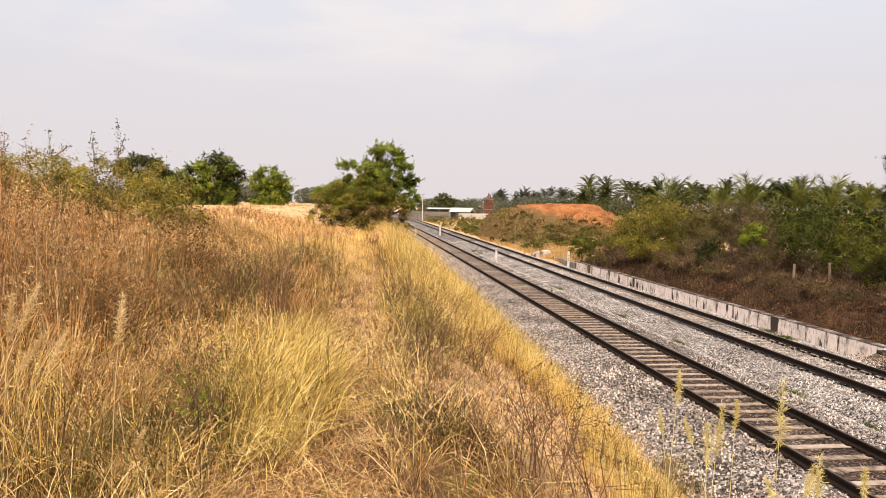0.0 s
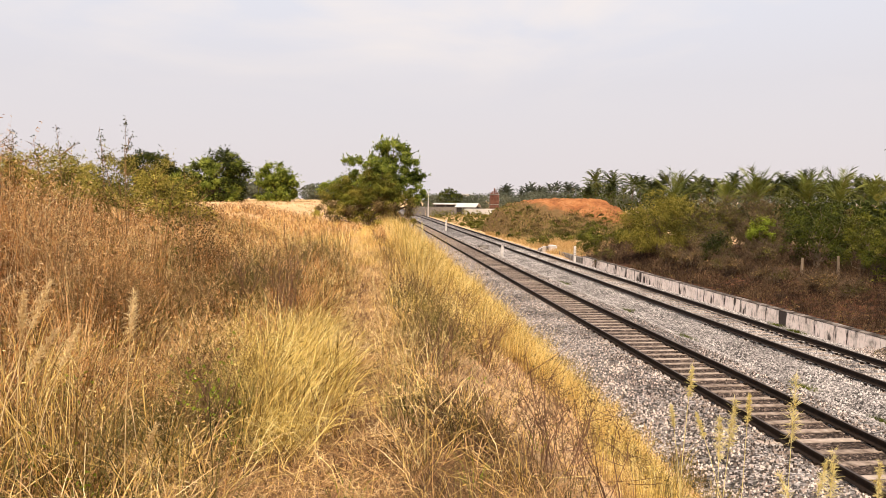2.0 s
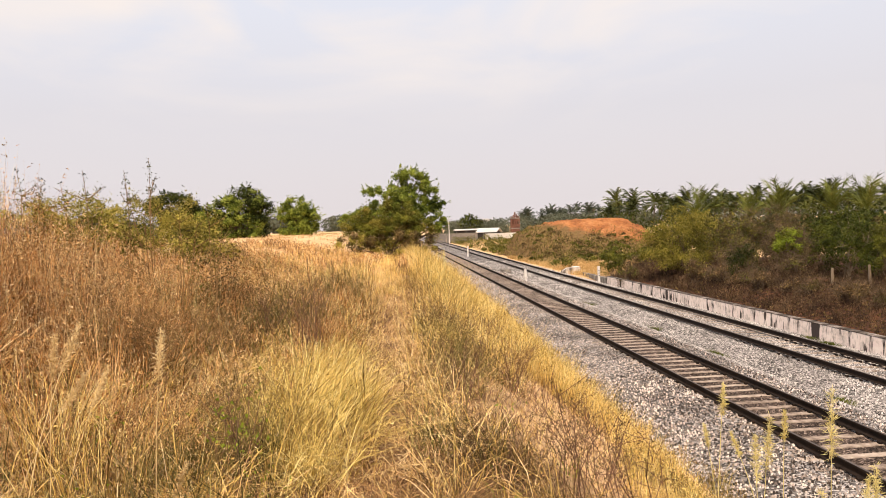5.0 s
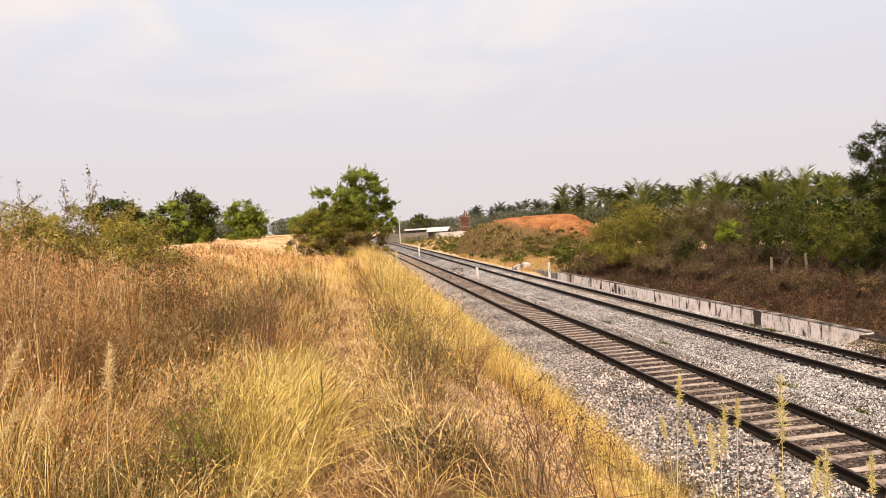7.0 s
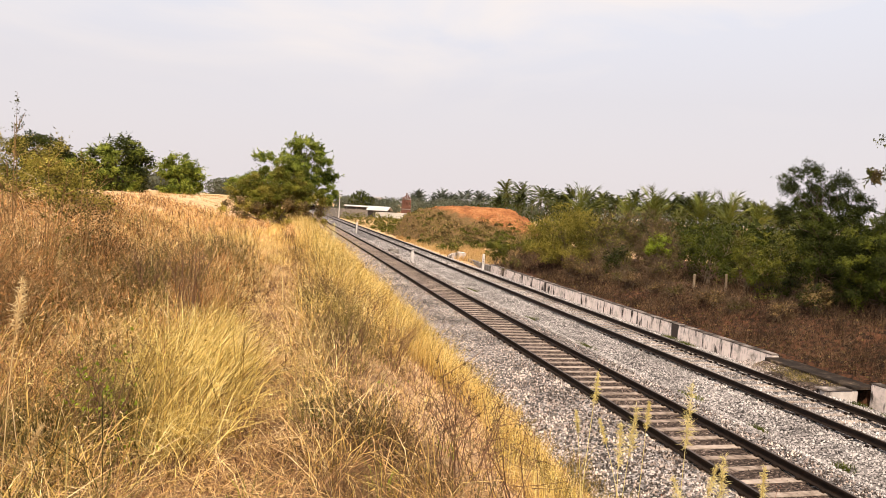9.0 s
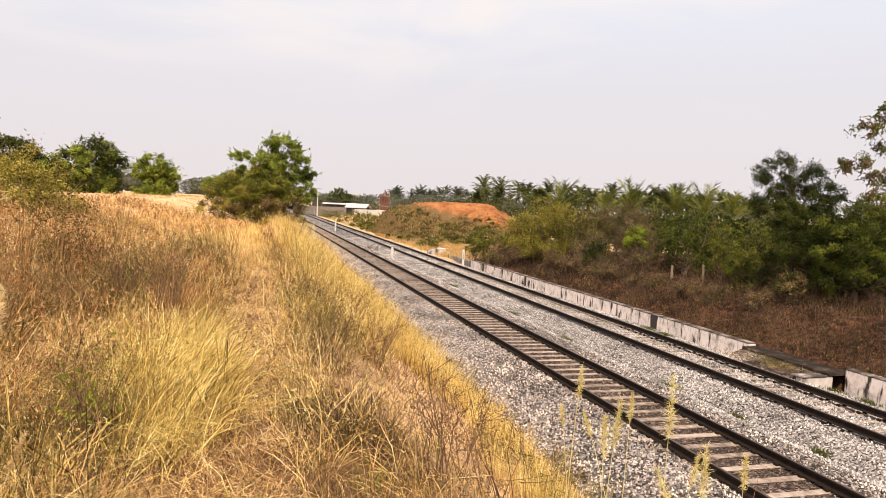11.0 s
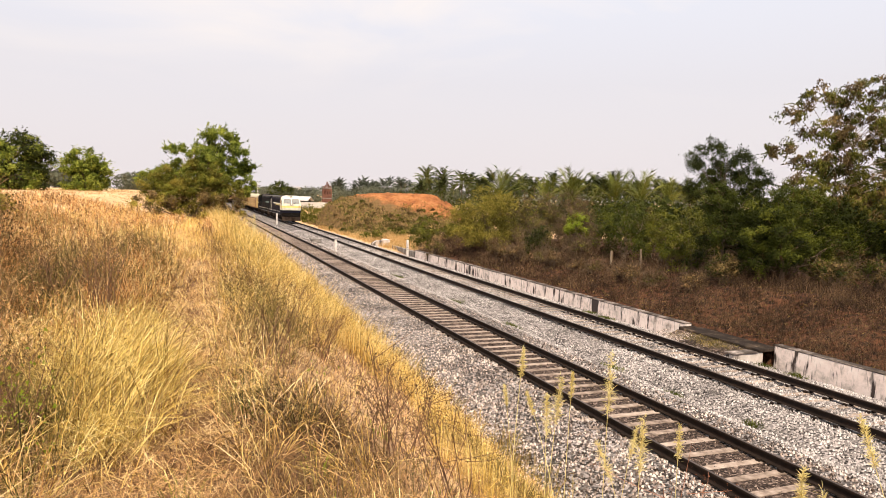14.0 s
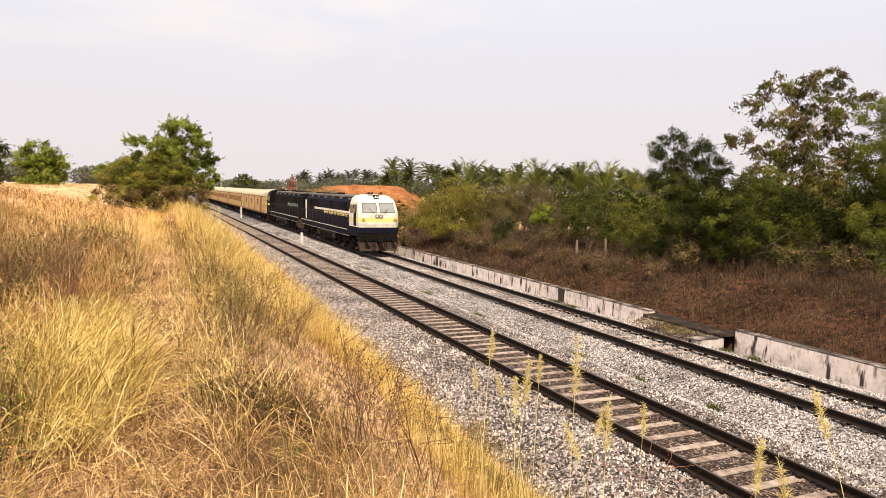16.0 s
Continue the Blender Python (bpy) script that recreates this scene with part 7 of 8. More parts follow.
leaf_mass("undergrowth", [(24, 60, 30, 62, 2.8, 4.2, 60), (28, 80, 62, 112, 2.6, 4.4, 70), (50, 130, 110, 135, 3.0, 5.0, 70), (60, 190, 165, 232, 5.0, 9.0, 110), (66, 120, 300, 330, 5.0, 7.5, 30), (27, 36, 16, 33, 2.6, 4.4, 20)], 8000, 0.5, "leaf_dark", "dense dark undergrowth below the palms", 601)
leaf_mass("far_woods", [(62, 150, 300, 330, 6, 9.5, 50), (-30, -2, 235, 300, 4, 8, 30), (12, 64, 236, 300, 4, 7.5, 46), (-160, -20, 150, 230, 4, 6.5, 60)], 30000, 0.5, "hazeleaf", "line of distant trees on the horizon, leaves tinted for haze", 602)
leaf_mass("far_woods", [(60, 420, 150, 330, 6, 9, 90), (-420, -120, 120, 330, 6, 9, 90), (30, 110, -60, 25, 4, 8, 60)], 6000, 1.1, "hazeleaf", "belt of distant trees round the plain, leaves tinted for haze", 603)
leaf_mass("trackside_scrub", [(9.5, 24, 98, 190, 0.8, 2.6, 70), (9.2, 15, 72, 130, 0.4, 1.1, 60), (13, 24, 64, 74, 0.6, 1.6, 10), (27, 40, 84, 112, 2.0, 4.0, 26)], 6500, 0.25, "leaf_olive", "low olive scrub beside the line", 604)


plant("tree", (19.5, 238), [(19.5, 238, 6.2, 3.0, 2.6, 2.0), (17.6, 238, 4.6, 2.4, 2.2, 1.8), (21.6, 238, 4.8, 2.6, 2.2, 1.8), (19.5, 238, 3.2, 3.4, 2.4, 1.6)], "leaf_green", "round dark green tree behind the sheds", "tree", 0.5, 5000, 14, 0.8, 0.25, 0.3, 97, mat2="leaf_dark")


# ---- far buildings ----
def shed(x, y, turn, width, length, eave, ridge, label):
    """An open shed: a pitched roof on posts over a block coloured as dark as the shade inside, its gable at the given
    place, turned by degrees.
    """
    s = tagged(empty("shed", pose(x, y, 0, 0, 0, turn)), label, "shed")
    w, a, t = width / 2, 0.35, 0.12
    bm = bmesh.new()
    extrude_profile(bm, [(-w - a, eave), (0, ridge), (w + a, eave), (w + a, eave - t), (0, ridge - t), (-w - a, eave - t)], -0.4, length)
    part("roof", bm, M["sheet"], s, "pale sheet-metal roof")
    for k in range(4):
        for px in (-w, w):
            bm = bmesh.new()
            box(bm, px - 0.1, px + 0.1, length * k / 3.2 - 0.1, length * k / 3.2 + 0.1, -0.6, eave - t)
            part("post", bm, M["steel"], s)
    bm = bmesh.new()
    extrude_profile(bm, [(-w + 0.2, -0.6), (w - 0.2, -0.6), (w - 0.2, eave - t - 0.05), (0, ridge - t - 0.12), (-w + 0.2, eave - t - 0.05)], 0.3, length - 0.3)
    part("back_room", bm, M["shadedark"], s, "solid dark block standing for the shade under the roof")
    return s


def yard_wall(x0, x1, y, z1, mat, label):
    w = tagged(empty("yard_wall", pose(0, y, 0)), label, "yard wall")
    n = int((x1 - x0) / 3)
    for i in range(n):
        bm = bmesh.new()
        box(bm, x0 + i * 3 + 0.03, x0 + i * 3 + 2.97, 0, 0.2, -0.7, z1)
        part("wall_panel", bm, M[mat], w)


shed(24.6, 206, 62, 4.6, 6.5, 2.3, 3.5, "open gabled shed with a pale metal roof")
shed(22.5, 222, 88, 6.0, 10.0, 3.0, 3.35, "long low shed with a flat grey roof")
yard_wall(19.5, 34.5, 200, 1.9, "sheet", "long white sheet-metal yard wall")
yard_wall(2.0, 17.0, 198, 2.3, "concrete", "grey yard wall behind the trackside scrub")


def brick_tower():
    b = tagged(empty("brick_building", pose(31.6, 215, 0)), "unfinished red brick building with bare columns on its roof", "building")
    for k in range(2):
        z0 = k * 3.2
        bm = bmesh.new()
        box(bm, -1.35, 1.35, 0, 3, z0 + 2.9, z0 + 3.2)
        part("floor_slab", bm, M["concrete"], b)
        for px in (-1.2, -0.4, 0.4, 1.2):
            bm = bmesh.new()
            box(bm, px - 0.15, px + 0.15, 0, 0.4, z0 - (0.6 if k == 0 else 0), z0 + 2.9)
            part("column", bm, M["brick"], b)
        for px in (-0.8, 0.0, 0.8):
            bm = bmesh.new()
            box(bm, px - 0.25, px + 0.25, 0.1, 0.35, z0 - (0.6 if k == 0 else 0), z0 + 1.1)
            part("brick_panel", bm, M["brick"], b)
            bm = bmesh.new()
            box(bm, px - 0.25, px + 0.25, 0.1, 0.35, z0 + 2.2, z0 + 2.9)
            part("brick_panel", bm, M["brick"], b)
        bm = bmesh.new()
        box(bm, -1.2, 1.2, 1.6, 2.9, z0 - (0.6 if k == 0 else 0), z0 + 2.9)
        part("back_wall", bm, M["brick"], b)
    for px, h in ((-1.15, 0.5), (-0.6, 0.9), (-0.1, 1.9), (0.4, 1.2), (0.95, 0.5)):
        bm = bmesh.new()
        box(bm, px - 0.17, px + 0.17, 0.2, 0.7, 6.402, 6.4 + h)
        part("column_stub", bm, M["brick"], b)


def white_house(x, y, w, h, z0):
    b = tagged(empty("house", pose(x, y, z0)), "distant pale flat-roofed house among trees", "house")
    bm = bmesh.new()
    box(bm, 0, w, 0, 8, -3, h)
    part("wall", bm, M["plaster"], b)
    bm = bmesh.new()
    box(bm, -0.3, w + 0.3, -0.3, 8.3, h, h + 0.35)
    part("roof", bm, M["plaster"], b)
    for k in range(int(w / 3)):
        bm = bmesh.new()
        box(bm, 1 + k * 3, 2.2 + k * 3, -0.05, 0.05, h - 2.2, h - 1.0)
        part("window", bm, M["shadedark"], b)


brick_tower()
white_house(24.5, 300, 12, 6.6, 0)


def power_pole(x, y, h):
    p = tagged(empty("power_pole", pose(x, y, -0.5)), "thin pale concrete power pole", "power pole")
    bm = bmesh.new()
    tube(bm, [(0, 0, 0), (0, 0, h)], [0.16, 0.10], 8)
    part("pole", bm, M["plaster"], p)
    bm = bmesh.new()
    box(bm, -0.8, 0.8, -0.05, 0.05, h - 0.6, h - 0.45)
    part("crossarm", bm, M["steel"], p)


power_pole(7.9, 188, 7.2)

# ---- weeds on the ballast ----
def weed(x, y, r, seed):
    rng = np.random.default_rng(seed)
    n = int(900 * r)
    a = rng.uniform(0, 6.28, n)
    rr = r * np.sqrt(rng.random(n)) * rng.choice([0.5, 1.2], n)
    X, Y = x + rr * np.cos(a), y + rr * np.sin(a)
    V, F = blades(X, Y, rng.uniform(0.04, 0.2, n), np.full(n, 0.005), rng, 1.1, z=bed_z(X) - 0.02)
    ob = quick("weed", V, F, M["leaf_green"])
    tagged(ob, "small green weed growing through the ballast", "weed", "weeds in the ballast")


for i, (wx, wy, wr) in enumerate(((3.4, 17.0, 0.35), (3.35, 14.2, 0.25), (3.6, 11.8, 0.22), (3.2, 23.5, 0.35), (3.5, 30.0, 0.3), (3.4, 40.0, 0.4), (8.1, 24.5, 0.35), (8.3, 26.0, 0.3), (8.4, 16.2, 0.3), (8.4, 15.0, 0.3))):
    weed(wx, wy, wr, 700 + i)


# ---- train ----
def bogie(parent, y, axles, r, length):
    b = empty("bogie")
    b.parent = parent
    b.location = (0, y, 0)
    bm = bmesh.new()
    for s in (-1, 1):
        box(bm, s * 1.12 - 0.09, s * 1.12 + 0.09, -length / 2, length / 2, 0.62, 0.95, bevel=0.04)
        for a in axles:
            box(bm, s * 1.16 - 0.13, s * 1.16 + 0.13, a - 0.2, a + 0.2, r - 0.18, r + 0.22, bevel=0.04)
            for q in (-0.42, 0.42):
                tube(bm, [(s * 1.14, a + q, 0.42), (s * 1.14, a + q, 0.72)], [0.09, 0.09], 8)
        for q in (-length * 0.25, length * 0.25):
            tube(bm, [(s * 1.2, q, 0.55), (s * 1.2, q, 1.05)], [0.12, 0.12], 8)
    box(bm, -1.1, 1.1, -0.3, 0.3, 0.6, 0.95)
    part("bogie_frame", bm, M["underframe"], b)
    for a in axles:
        w = bmesh.new()
        for s in (-1, 1):
            tube(w, [(s * 0.80, a, r), (s * 0.93, a, r)], [r, r], 24)
        tube(w, [(-0.8, a, r), (0.8, a, r)], [0.09, 0.09], 8)
        part("wheelset", w, M["grime"], b)


def locomotive(body, label, stripe, cab_mat):
    """A diesel with one wide cab in front of a long narrow hood; nose at y = 0, rail top at z = 0."""
    lo = tagged(empty("locomotive"), label, "locomotive", "diesel locomotives of the train")
    # underframe and walkway
    bm = bmesh.new()
    box(bm, -1.42, 1.42, 0.5, 20.3, 1.18, 1.58, bevel=0.03)
    frame_ = part("underframe", bm, M[body], lo)
    for s in (-1, 1):
        bm = bmesh.new()
        box(bm, s * 1.432 - 0.012, s * 1.432 + 0.012, 3.4, 20.2, 1.53, 1.57)
        part("sill_line", bm, M["loco_white"], frame_, "thin white line along the walkway edge")
    # pilot, coupler and buffers
    bm = bmesh.new()
    ring_loft(bm, [[(-1.40, 0.30, 1.46), (1.40, 0.30, 1.46), (1.40, 0.62, 1.46), (-1.40, 0.62, 1.46)],
                   [(-1.40, 0.28, 0.75), (1.40, 0.28, 0.75), (1.40, 0.62, 0.75), (-1.40, 0.62, 0.75)],
                   [(-1.34, 0.10, 0.22), (1.34, 0.10, 0.22), (1.34, 0.40, 0.22), (-1.34, 0.40, 0.22)]])
    pilot = part("pilot", bm, M["grime"], lo, "grimy brown-grey pilot plate")
    bm = bmesh.new()
    box(bm, -1.41, 1.41, 0.24, 0.50, 0.86, 1.465, bevel=0.03)
    part("buffer_beam", bm, M["underframe"], pilot, "oily black buffer beam")
    bm = bmesh.new()
    box(bm, -0.16, 0.16, -0.35, 0.3, 0.92, 1.18, bevel=0.04)
    box(bm, -0.22, 0.22, -0.5, -0.25, 0.86, 1.24, bevel=0.06)
    part("coupler", bm, M["underframe"], pilot)
    for s in (-1, 1):
        bm = bmesh.new()
        tube(bm, [(s * 0.98, 0.3, 1.08), (s * 0.98, -0.15, 1.08)], [0.11, 0.11], 12)
        tube(bm, [(s * 0.98, -0.15, 1.08), (s * 0.98, -0.2, 1.08)], [0.19, 0.19], 16)
        part("buffer", bm, M["underframe"], pilot)
        for q in (0.35, 0.5):
            bm = bmesh.new()
            tube(bm, [(s * q, 0.25, 1.15), (s * q, -0.1, 1.0), (s * q, -0.12, 0.7), (s * (q + 0.04), -0.02, 0.5)], [0.03] * 4, 6)
            part("hose", bm, M["underframe"], pilot)
        bm = bmesh.new()
        for k in range(3):
            box(bm, s * 1.25 - 0.18, s * 1.25 + 0.18, 0.55, 0.95, 0.4 + 0.33 * k, 0.44 + 0.33 * k)
        part("step", bm, M["grime"], pilot)
    bm = bmesh.new()
    box(bm, -1.44, 1.44, 0.22, 0.60, 1.47, 1.87, bevel=0.03)
    part("nose_band", bm, M["loco_navy"], lo, "dark blue band below the cab")
    # cab: lofted level by level (z, half width, front y)
    levels = [(1.87, 1.46, 0.20), (2.15, 1.47, 0.16), (2.75, 1.47, 0.20), (2.95, 1.46, 0.26), (3.62, 1.36, 0.62), (3.86, 1.27, 0.80), (4.06, 1.02, 1.05), (4.16, 0.62, 1.30)]
    bm = bmesh.new()
    ring_loft(bm, [[(-w, f + 0.16, z), (-w + 0.22, f, z), (w - 0.22, f, z), (w, f + 0.16, z), (w, 2.75, z), (-w, 2.75, z)] for z, w, f in levels])
    cab = part("cab", bm, M[cab_mat], lo, "cream-white driving cab")
    bm = bmesh.new()
    box(bm, -1.43, 1.43, 0.3, 3.3, 1.56, 1.88)
    part("cab_base", bm, M["loco_navy"], cab)
    bm = bmesh.new()
    ring_loft(bm, [[(-w - .004, f + 0.156, z), (-w + 0.216, f - .006, z), (w - 0.216, f - .006, z), (w + .004, f + 0.156, z), (w + .004, f + 0.5, z), (-w - .004, f + 0.5, z)] for z, w, f in ((2.26, 1.47, 0.164), (2.42, 1.47, 0.174), (2.56, 1.47, 0.184))])
    part("yellow_band", bm, M["loco_yellow"], cab, "pale yellow band round the nose")
    sl = (0.62 - 0.26) / (3.62 - 2.95)

    def on_face(x, z, off):
        f = 0.26 + (z - 2.95) * sl
        return (x, f - off, z - off * sl)

    for s in (-1, 1):
        for nm, a, b, c, d, o, t, mt in (("window_frame", 0.10, 1.20, 2.93, 3.60, 0.03, 0.05, "steel"), ("windscreen", 0.15, 1.15, 2.98, 3.55, 0.045, 0.02, "glass")):
            bm = bmesh.new()
            ring_loft(bm, [[on_face(s * a, c, o - t), on_face(s * b, c, o - t), on_face(s * (b - 0.06), d, o - t), on_face(s * a, d, o - t)], [on_face(s * a, c, o), on_face(s * b, c, o), on_face(s * (b - 0.06), d, o), on_face(s * a, d, o)]])
            part(nm, bm, M[mt], cab)
        bm = bmesh.new()
        tube(bm, [on_face(s * 0.35, 2.88, 0.07), on_face(s * 0.70, 3.25, 0.08)], [0.012, 0.012], 5)
        part("wiper", bm, M["underframe"], cab)
        bm = bmesh.new()
        box(bm, s * 1.16 - 0.14, s * 1.16 + 0.14, 0.10, 0.22, 2.36, 2.56, bevel=0.02)
        mk = part("marker_light", bm, M["loco_yellow"], cab)
        bm = bmesh.new()
        tube(bm, [(s * 1.16, 0.14, 2.46), (s * 1.16, 0.08, 2.46)], [0.06, 0.06], 10)
        part("lens", bm, M["redpaint"], mk)
        bm = bmesh.new()
        tube(bm, [(s * 0.14, 0.20, 2.66), (s * 0.14, 0.12, 2.66)], [0.135, 0.135], 16)
        lp = part("emblem", bm, M["steel"], cab, "plain grey round emblem")
        bm = bmesh.new()
        tube(bm, [(s * 0.14, 0.12, 2.66), (s * 0.14, 0.105, 2.66)], [0.075, 0.075], 16)
        part("emblem_centre", bm, M["loco_white"], lp)
        # cab side: door, window, grab rail
        bm = bmesh.new()
        box(bm, s * 1.47 - 0.02, s * 1.47 + 0.02, 0.85, 1.50, 1.95, 3.45, bevel=0.01)
        dr = part("cab_door", bm, M["loco_navy"], cab, "dark cab side door")
        bm = bmesh.new()
        box(bm, s * 1.475 - 0.02, s * 1.475 + 0.02, 0.95, 1.40, 2.85, 3.40, bevel=0.01)
        part("door_window", bm, M["darkglass"], dr)
        bm = bmesh.new()
        box(bm, s * 1.42 - 0.05, s * 1.42 + 0.05, 1.72, 2.55, 2.8, 3.42, bevel=0.02)
        part("side_window", bm, M["darkglass"], cab)
        bm = bmesh.new()
        box(bm, s * 1.472 - 0.012, s * 1.472 + 0.012, 0.70, 2.74, 2.26, 2.50)
        part("side_band", bm, M["loco_yellow"], cab)
    bm = bmesh.new()
    box(bm, -0.2, 0.2, 0.78, 1.2, 3.82, 4.14, bevel=0.04)
    hl = part("headlight_box", bm, M["underframe"], cab)
    for s in (-1, 1):
        bm = bmesh.new()
        tube(bm, [(s * 0.09, 0.8, 3.98), (s * 0.09, 0.765, 3.98)], [0.075, 0.075], 12)
        part("headlight", bm, M["lamp"], hl)
    for q in (-0.5, -0.28, 0.4):
        bm = bmesh.new()
        tube(bm, [(q, 1.62, 4.02), (q, 1.58, 4.22), (q, 1.25, 4.25), (q, 1.05, 4.26)], [0.03, 0.04, 0.05, 0.10], 8)
        part("horn", bm, M["grime"], cab)
    # hood
    bm = bmesh.new()
    pr = [(-0.98, 1.58), (-0.98, 3.55), (-0.72, 3.92), (0.72, 3.92), (0.98, 3.55), (0.98, 1.58)]
    extrude_profile(bm, pr, 3.9, 20.1)
    hood = part("hood", bm, M[body], lo)
    # dark block added where a dark recess parts cab and hood
    bm = bmesh.new()
    box(bm, -0.85, 0.85, 2.76, 3.89, 1.58, 3.85, bevel=0.04)
    part("equipment_locker", bm, M["underframe"], lo, "narrow dark block filling the gap between cab and hood")
    for s in (-1, 1):
        for k in range(20):
            y = 4.2 + k * 0.77
            bm = bmesh.new()
            box(bm, s * 0.985 - 0.012, s * 0.985 + 0.012, y, y + 0.70, 1.68, 2.38, bevel=0.008)
            part("access_door", bm, M[body], hood)
        if stripe:
            bm = bmesh.new()
            box(bm, s * 0.99 - 0.012, s * 0.99 + 0.012, 3.95, 16.5, 2.66, 2.84)
            part("stripe", bm, M["loco_white"], hood, "cream-white stripe along the hood")
            for k in range(9):
                bm = bmesh.new()
                box(bm, s * 0.99 - 0.012, s * 0.99 + 0.012, 5.0 + k * 0.9, 5.55 + k * 0.9, 2.42, 2.62)
                part("lettering_bar", bm, M["loco_yellow"], hood, "pale yellow lettering bar")
        else:
            for k, (a, b) in enumerate(((12.3, 13.1), (13.4, 14.2), (14.5, 15.1), (15.4, 16.0), (16.3, 17.1), (17.4, 17.9))):
                bm = bmesh.new()
                box(bm, s * 0.99 - 0.012, s * 0.99 + 0.012, a, b, 2.55, 2.85)
                part("lettering_bar", bm, M["paleteal"], hood, "faded grey-green lettering bar")
        for a, b in ((5.2, 6.6), (9.5, 11.0), (14.6, 18.6)):
            bm = bmesh.new()
            for k in range(7):
                box(bm, s * 0.99 - 0.02, s * 0.99 + 0.02, a, b, 2.95 + 0.085 * k, 2.99 + 0.085 * k)
            part("grille", bm, M["underframe"], hood)
        # upper panel frames and seams along the hood
        for k in range(10):
            y = 4.1 + k * 1.58
            bm = bmesh.new()
            box(bm, s * 0.985 - 0.010, s * 0.985 + 0.010, y, y + 0.035, 2.86, 3.52)
            part("panel_seam", bm, M["underframe"], hood)
        for k in range(6):
            y = 4.6 + k * 2.6
            bm = bmesh.new()
            box(bm, s * 0.80 - 0.13, s * 0.80 + 0.13, y, y + 0.5, 3.70, 3.84, bevel=0.03, m=None)
            part("lifting_lug", bm, M["roofgrey"], hood)
        # pipes, boxes and air tanks hung below the walkway
        for a, b, c in ((7.3, 8.1, 0.55), (12.8, 13.5, 0.6), (19.3, 20.1, 0.5)):
            bm = bmesh.new()
            box(bm, s * 1.26 - 0.14, s * 1.26 + 0.14, a, b, 1.17 - c, 1.17, bevel=0.03)
            part("equipment_box", bm, M["grime"], lo)
        bm = bmesh.new()
        tube(bm, [(s * 1.30, 8.3, 1.02), (s * 1.30, 12.5, 1.02)], [0.13, 0.13], 10)
        part("air_tank", bm, M["grime"], lo)
        bm = bmesh.new()
        tube(bm, [(s * 1.43, 2.9, 1.12), (s * 1.43, 20.0, 1.12)], [0.03, 0.03], 6)
        part("brake_pipe", bm, M["steel"], lo)
        # handrail with stanchions
        bm = bmesh.new()
        tube(bm, [(s * 1.38, 3.5, 2.55), (s * 1.38, 20.1, 2.55)], [0.02, 0.02], 6)
        for k in range(12):
            tube(bm, [(s * 1.38, 3.6 + k * 1.49, 1.58), (s * 1.38, 3.6 + k * 1.49, 2.55)], [0.017, 0.017], 5)
        part("handrail", bm, M["grime"], lo)
    for a, b, w, mt in ((4.0, 6.9, 0.80, "roofgrey"), (7.1, 8.9, 0.86, "steel"), (9.2, 13.2, 0.80, "roofgrey"), (13.5, 19.6, 0.88, "roofgrey")):
        bm = bmesh.new()
        box(bm, -w, w, a, b, 3.86, 4.05, bevel=0.05)
        part("roof_hatch", bm, M[mt], hood)
    for yy in (15.0, 17.8):
        bm = bmesh.new()
        tube(bm, [(0, yy, 4.03), (0, yy, 4.13)], [0.62, 0.60], 20)
        part("radiator_fan", bm, M["underframe"], hood)
    bm = bmesh.new()
    box(bm, -0.25, 0.25, 10.4, 11.4, 4.0, 4.2, bevel=0.03)
    part("exhaust_stack", bm, M["underframe"], hood)
    bm = bmesh.new()
    box(bm, -1.0, 1.0, 20.1, 20.14, 1.6, 3.5)
    part("end_panel", bm, M[body], hood)
    if stripe:
        for s in (-1, 1):
            bm = bmesh.new()
            box(bm, s * 1.02 - 0.05, s * 1.02 + 0.05, 20.0, 20.2, 1.62, 3.4, bevel=0.02)
            part("end_post", bm, M["loco_white"], hood, "cream-white corner post at the hood's end")
    # below the frame
    bm = bmesh.new()
    ring_loft(bm, [[(x, 8.2, z) for x, z in ((-1.30, 1.18), (-1.35, 0.7), (-1.0, 0.32), (1.0, 0.32), (1.35, 0.7), (1.30, 1.18))], [(x, 12.6, z) for x, z in ((-1.30, 1.18), (-1.35, 0.7), (-1.0, 0.32), (1.0, 0.32), (1.35, 0.7), (1.30, 1.18))]])
    part("fuel_tank", bm, M["underframe"], lo)
    bogie(lo, 4.6, (-1.85, 0, 1.85), 0.5, 5.0)
    bogie(lo, 16.4, (-1.85, 0, 1.85), 0.5, 5.0)
    bm = bmesh.new()
    box(bm, -1.38, 1.38, 20.2, 20.5, 0.5, 1.4, bevel=0.03)
    box(bm, -0.16, 0.16, 20.5, 21.0, 0.92, 1.18)
    part("rear_plate", bm, M["grime"], lo)
    return lo


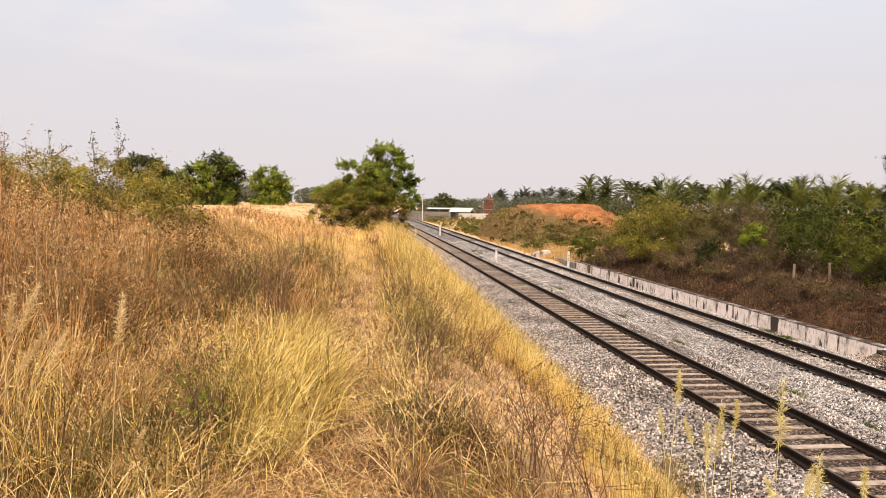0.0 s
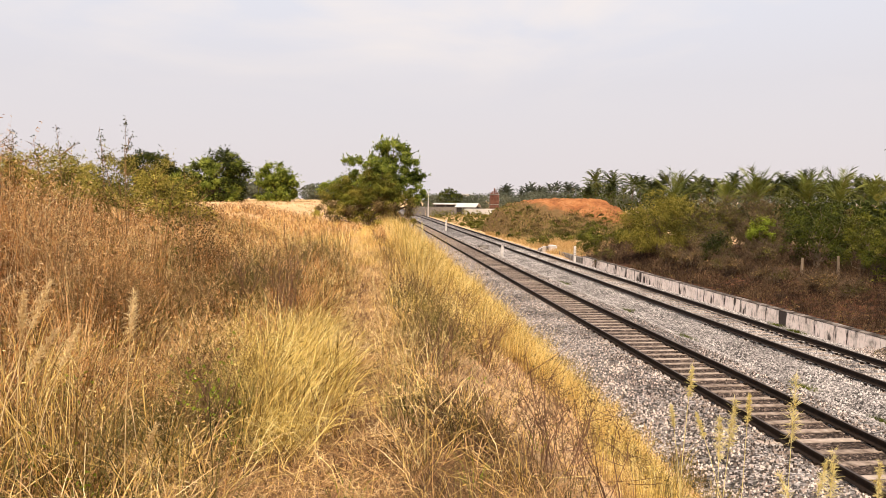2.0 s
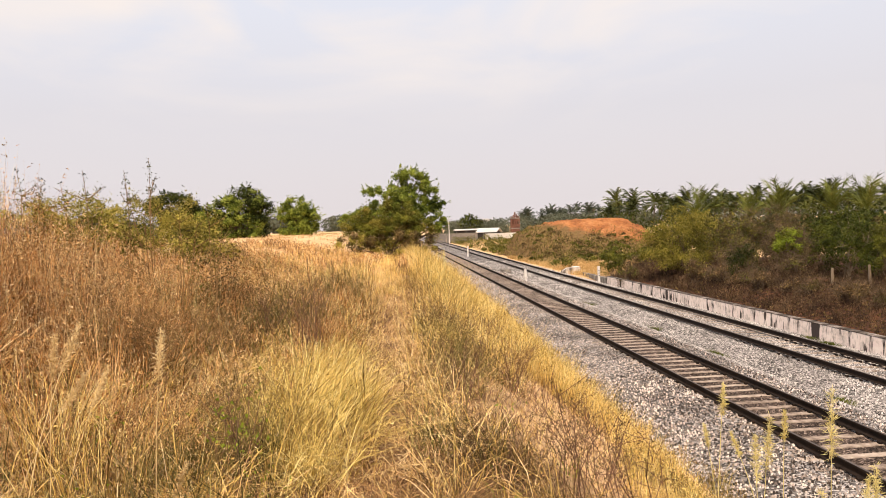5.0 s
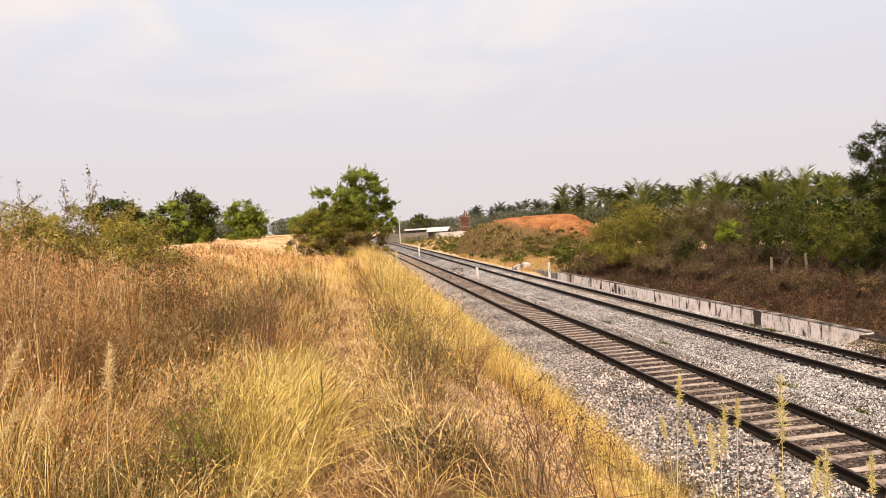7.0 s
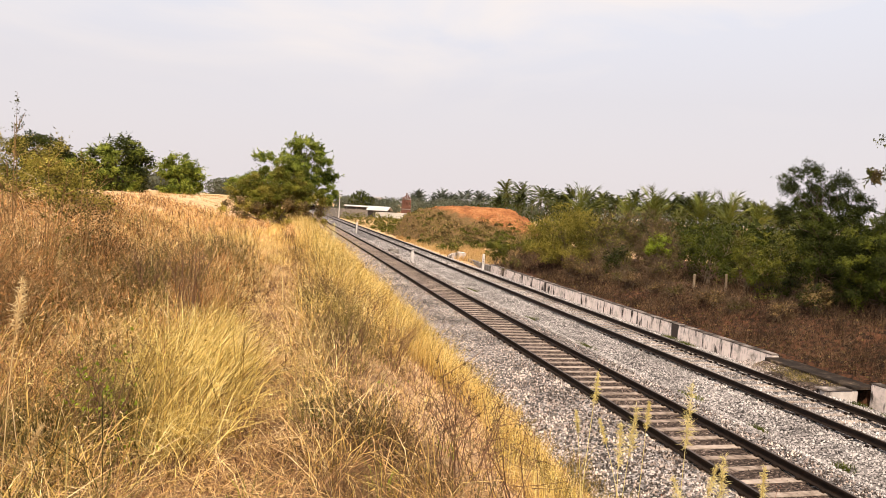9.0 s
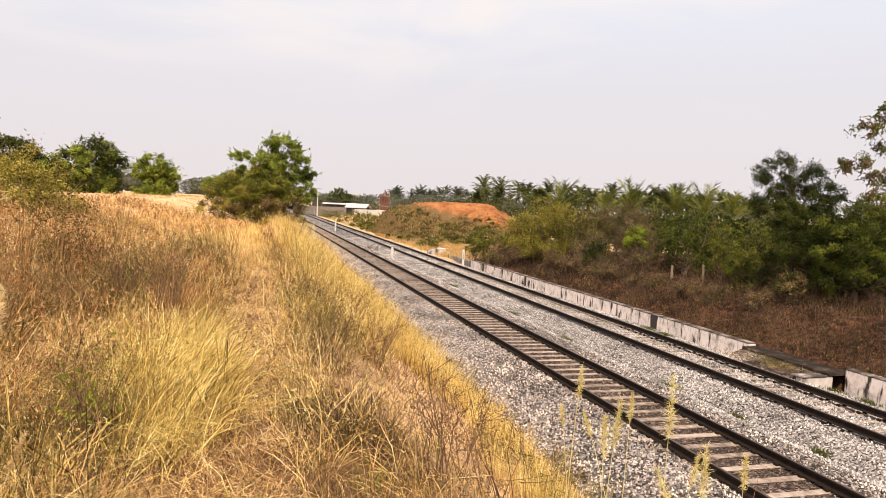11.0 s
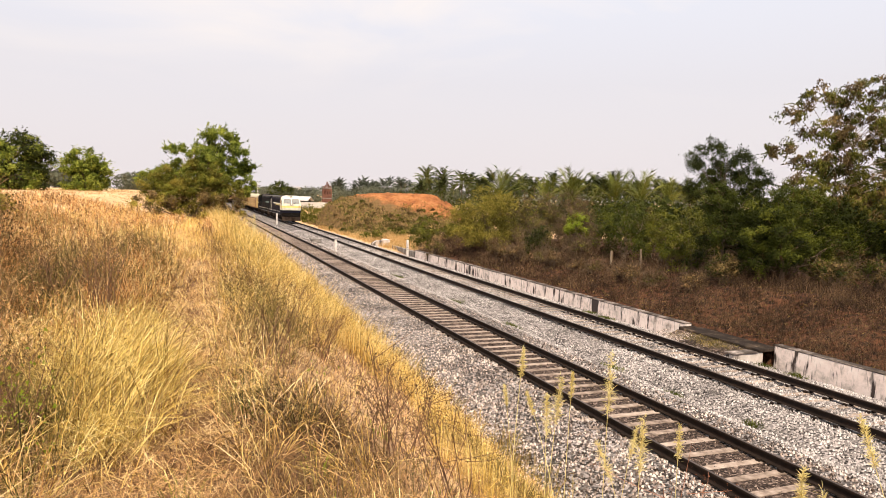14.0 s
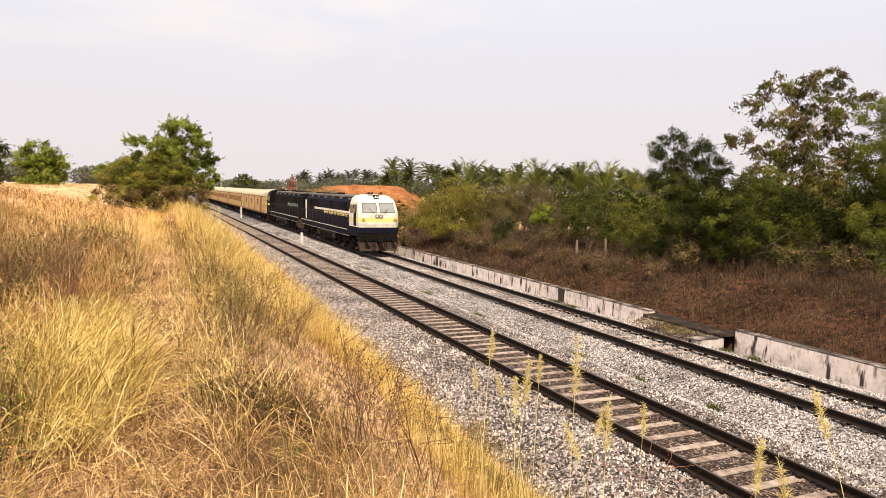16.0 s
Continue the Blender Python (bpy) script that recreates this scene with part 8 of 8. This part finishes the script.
def coach(wins, doors, label):
    """A coach with windows and doors at the given places along it; front end at y = 0."""
    L, W = 22.0, 1.62
    c = tagged(empty("passenger_coach"), label, "railway coach", "coaches of the train")
    bm = bmesh.new()
    for s in (-1, 1):
        box(bm, s * W - 0.03, s * W + 0.03, 0.1, L - 0.1, 1.12, 2.12)
        box(bm, s * W - 0.03, s * W + 0.03, 0.1, L - 0.1, 2.84, 3.35)
        xs = [0.1] + [v for w in wins for v in (w - 0.46, w + 0.46)] + [L - 0.1]
        for a, b in zip(xs[0::2], xs[1::2]):
            box(bm, s * W - 0.029, s * W + 0.029, a, b, 2.12, 2.84)
    for y in (0.1, L - 0.14):
        box(bm, -W, W, y, y + 0.04, 1.12, 3.6)
    body = part("body", bm, M["cream"], c)
    bm = bmesh.new()
    box(bm, -W + 0.1, W - 0.1, 0.3, L - 0.3, 1.2, 3.3)
    part("interior", bm, M["shadedark"], body, "dark interior seen through the windows")
    for s in (-1, 1):
        bm = bmesh.new()
        box(bm, s * (W + 0.035) - 0.01, s * (W + 0.035) + 0.01, 0.1, L - 0.1, 1.12, 1.30)
        box(bm, s * (W + 0.035) - 0.01, s * (W + 0.035) + 0.01, 0.1, L - 0.1, 3.2, 3.30)
        part("trim_line", bm, M["coachbrown"], body, "brown line along the coach side")
        for w in wins:
            bm = bmesh.new()
            for a, b, e, f in ((w - 0.50, w - 0.42, 2.06, 2.90), (w + 0.42, w + 0.50, 2.06, 2.90), (w - 0.42, w + 0.42, 2.06, 2.14), (w - 0.42, w + 0.42, 2.82, 2.90), (w - 0.42, w + 0.42, 2.46, 2.50)):
                box(bm, s * (W + 0.02) - 0.03, s * (W + 0.02) + 0.03, a, b, e, f)
            wf = part("window", bm, M["coachbrown"], body)
            bm = bmesh.new()
            box(bm, s * W - 0.008, s * W + 0.008, w - 0.43, w + 0.43, 2.13, 2.83)
            part("pane", bm, M["darkglass"], wf)
        for y in doors:
            bm = bmesh.new()
            box(bm, s * (W + 0.02) - 0.03, s * (W + 0.02) + 0.03, y, y + 0.8, 1.15, 3.2, bevel=0.01)
            d = part("door", bm, M["coachbrown"], body, "brown entrance door")
            bm = bmesh.new()
            box(bm, s * (W + 0.03) - 0.03, s * (W + 0.03) + 0.03, y + 0.2, y + 0.6, 2.2, 2.85)
            part("door_window", bm, M["darkglass"], d)
    bm = bmesh.new()
    arc = [(W * 1.02 * math.cos(a), 3.32 + 0.70 * math.sin(a) ** 0.8 if math.sin(a) > 0 else 3.32) for a in [math.pi * k / 14 for k in range(15)]]
    extrude_profile(bm, arc, 0.05, L - 0.05)
    roof = part("roof", bm, M["coachroof"], c, "pale cream curved roof")
    for k in range(9):
        bm = bmesh.new()
        box(bm, -0.15, 0.15, 1.8 + k * 2.3, 2.2 + k * 2.3, 3.98, 4.12, bevel=0.03)
        part("roof_vent", bm, M["coachroof"], roof)
    bm = bmesh.new()
    box(bm, -1.4, 1.4, 0.2, L - 0.2, 0.95, 1.14)
    for y, w in ((6.5, 1.6), (8.8, 1.2), (11.0, 2.2), (14.2, 1.3)):
        box(bm, -1.3, 1.3, y, y + w, 0.45, 0.96, bevel=0.04)
    part("underframe", bm, M["underframe"], c)
    bm = bmesh.new()
    for y0, y1 in ((-0.35, 0.1), (L - 0.1, L + 0.35)):
        box(bm, -0.6, 0.6, y0, y1, 1.15, 3.2, bevel=0.06)
        box(bm, -0.15, 0.15, y0, y1, 0.9, 1.15)
    part("gangway", bm, M["underframe"], c)
    bogie(c, 3.6, (-1.4, 1.4), 0.45, 3.8)
    bogie(c, L - 3.6, (-1.4, 1.4), 0.45, 3.8)
    return c


TRAIN_X = TRACK_B + GAUGE / 2
FRONT_END, SPEED = 45.6, 29.5      # metres up the line at the end of the clip; metres a second
lead = locomotive("loco_navy", "dark blue diesel locomotive with cream-white cab and yellow band", True, "loco_white")
second = locomotive("loco_black", "black diesel locomotive running cab-last behind the leading one", False, "loco_black")
van = coach([5.5, 11.5, 17.5], (2.0, 2.9, 8.2, 14.4, 20.2), "cream-yellow brake coach with few windows and several doors")
coaches = [van, coach([2.3 + 1.58 * k for k in range(12)], (0.75, 20.45), "cream-yellow passenger coach with brown-framed windows and pale roof")]
for _ in range(6):
    coaches.append(copy_thing(coaches[1], pose(0, 0, 0)))


def motions():
    def ride(ob, back, turned=False):
        rows = []
        for t in (0.0, 4.0, 8.0, 11.0, 12.5, 13.0, 13.5, 14.0, 15.0, 16.0):
            # braking gently as it comes
            y = FRONT_END + SPEED * (16.0 - t) + 0.85 * max(0.0, 16.0 - t) ** 2 + back
            rows.append((t, pose(TRAIN_X, y, RAIL_B_Z, 0, 0, 180 if turned else 0)))
        walk(ob, rows)

    ride(lead, 0.0)
    ride(second, 42.4, True)
    for i, c in enumerate(coaches):
        ride(c, 43.2 + i * 22.75)


motions()
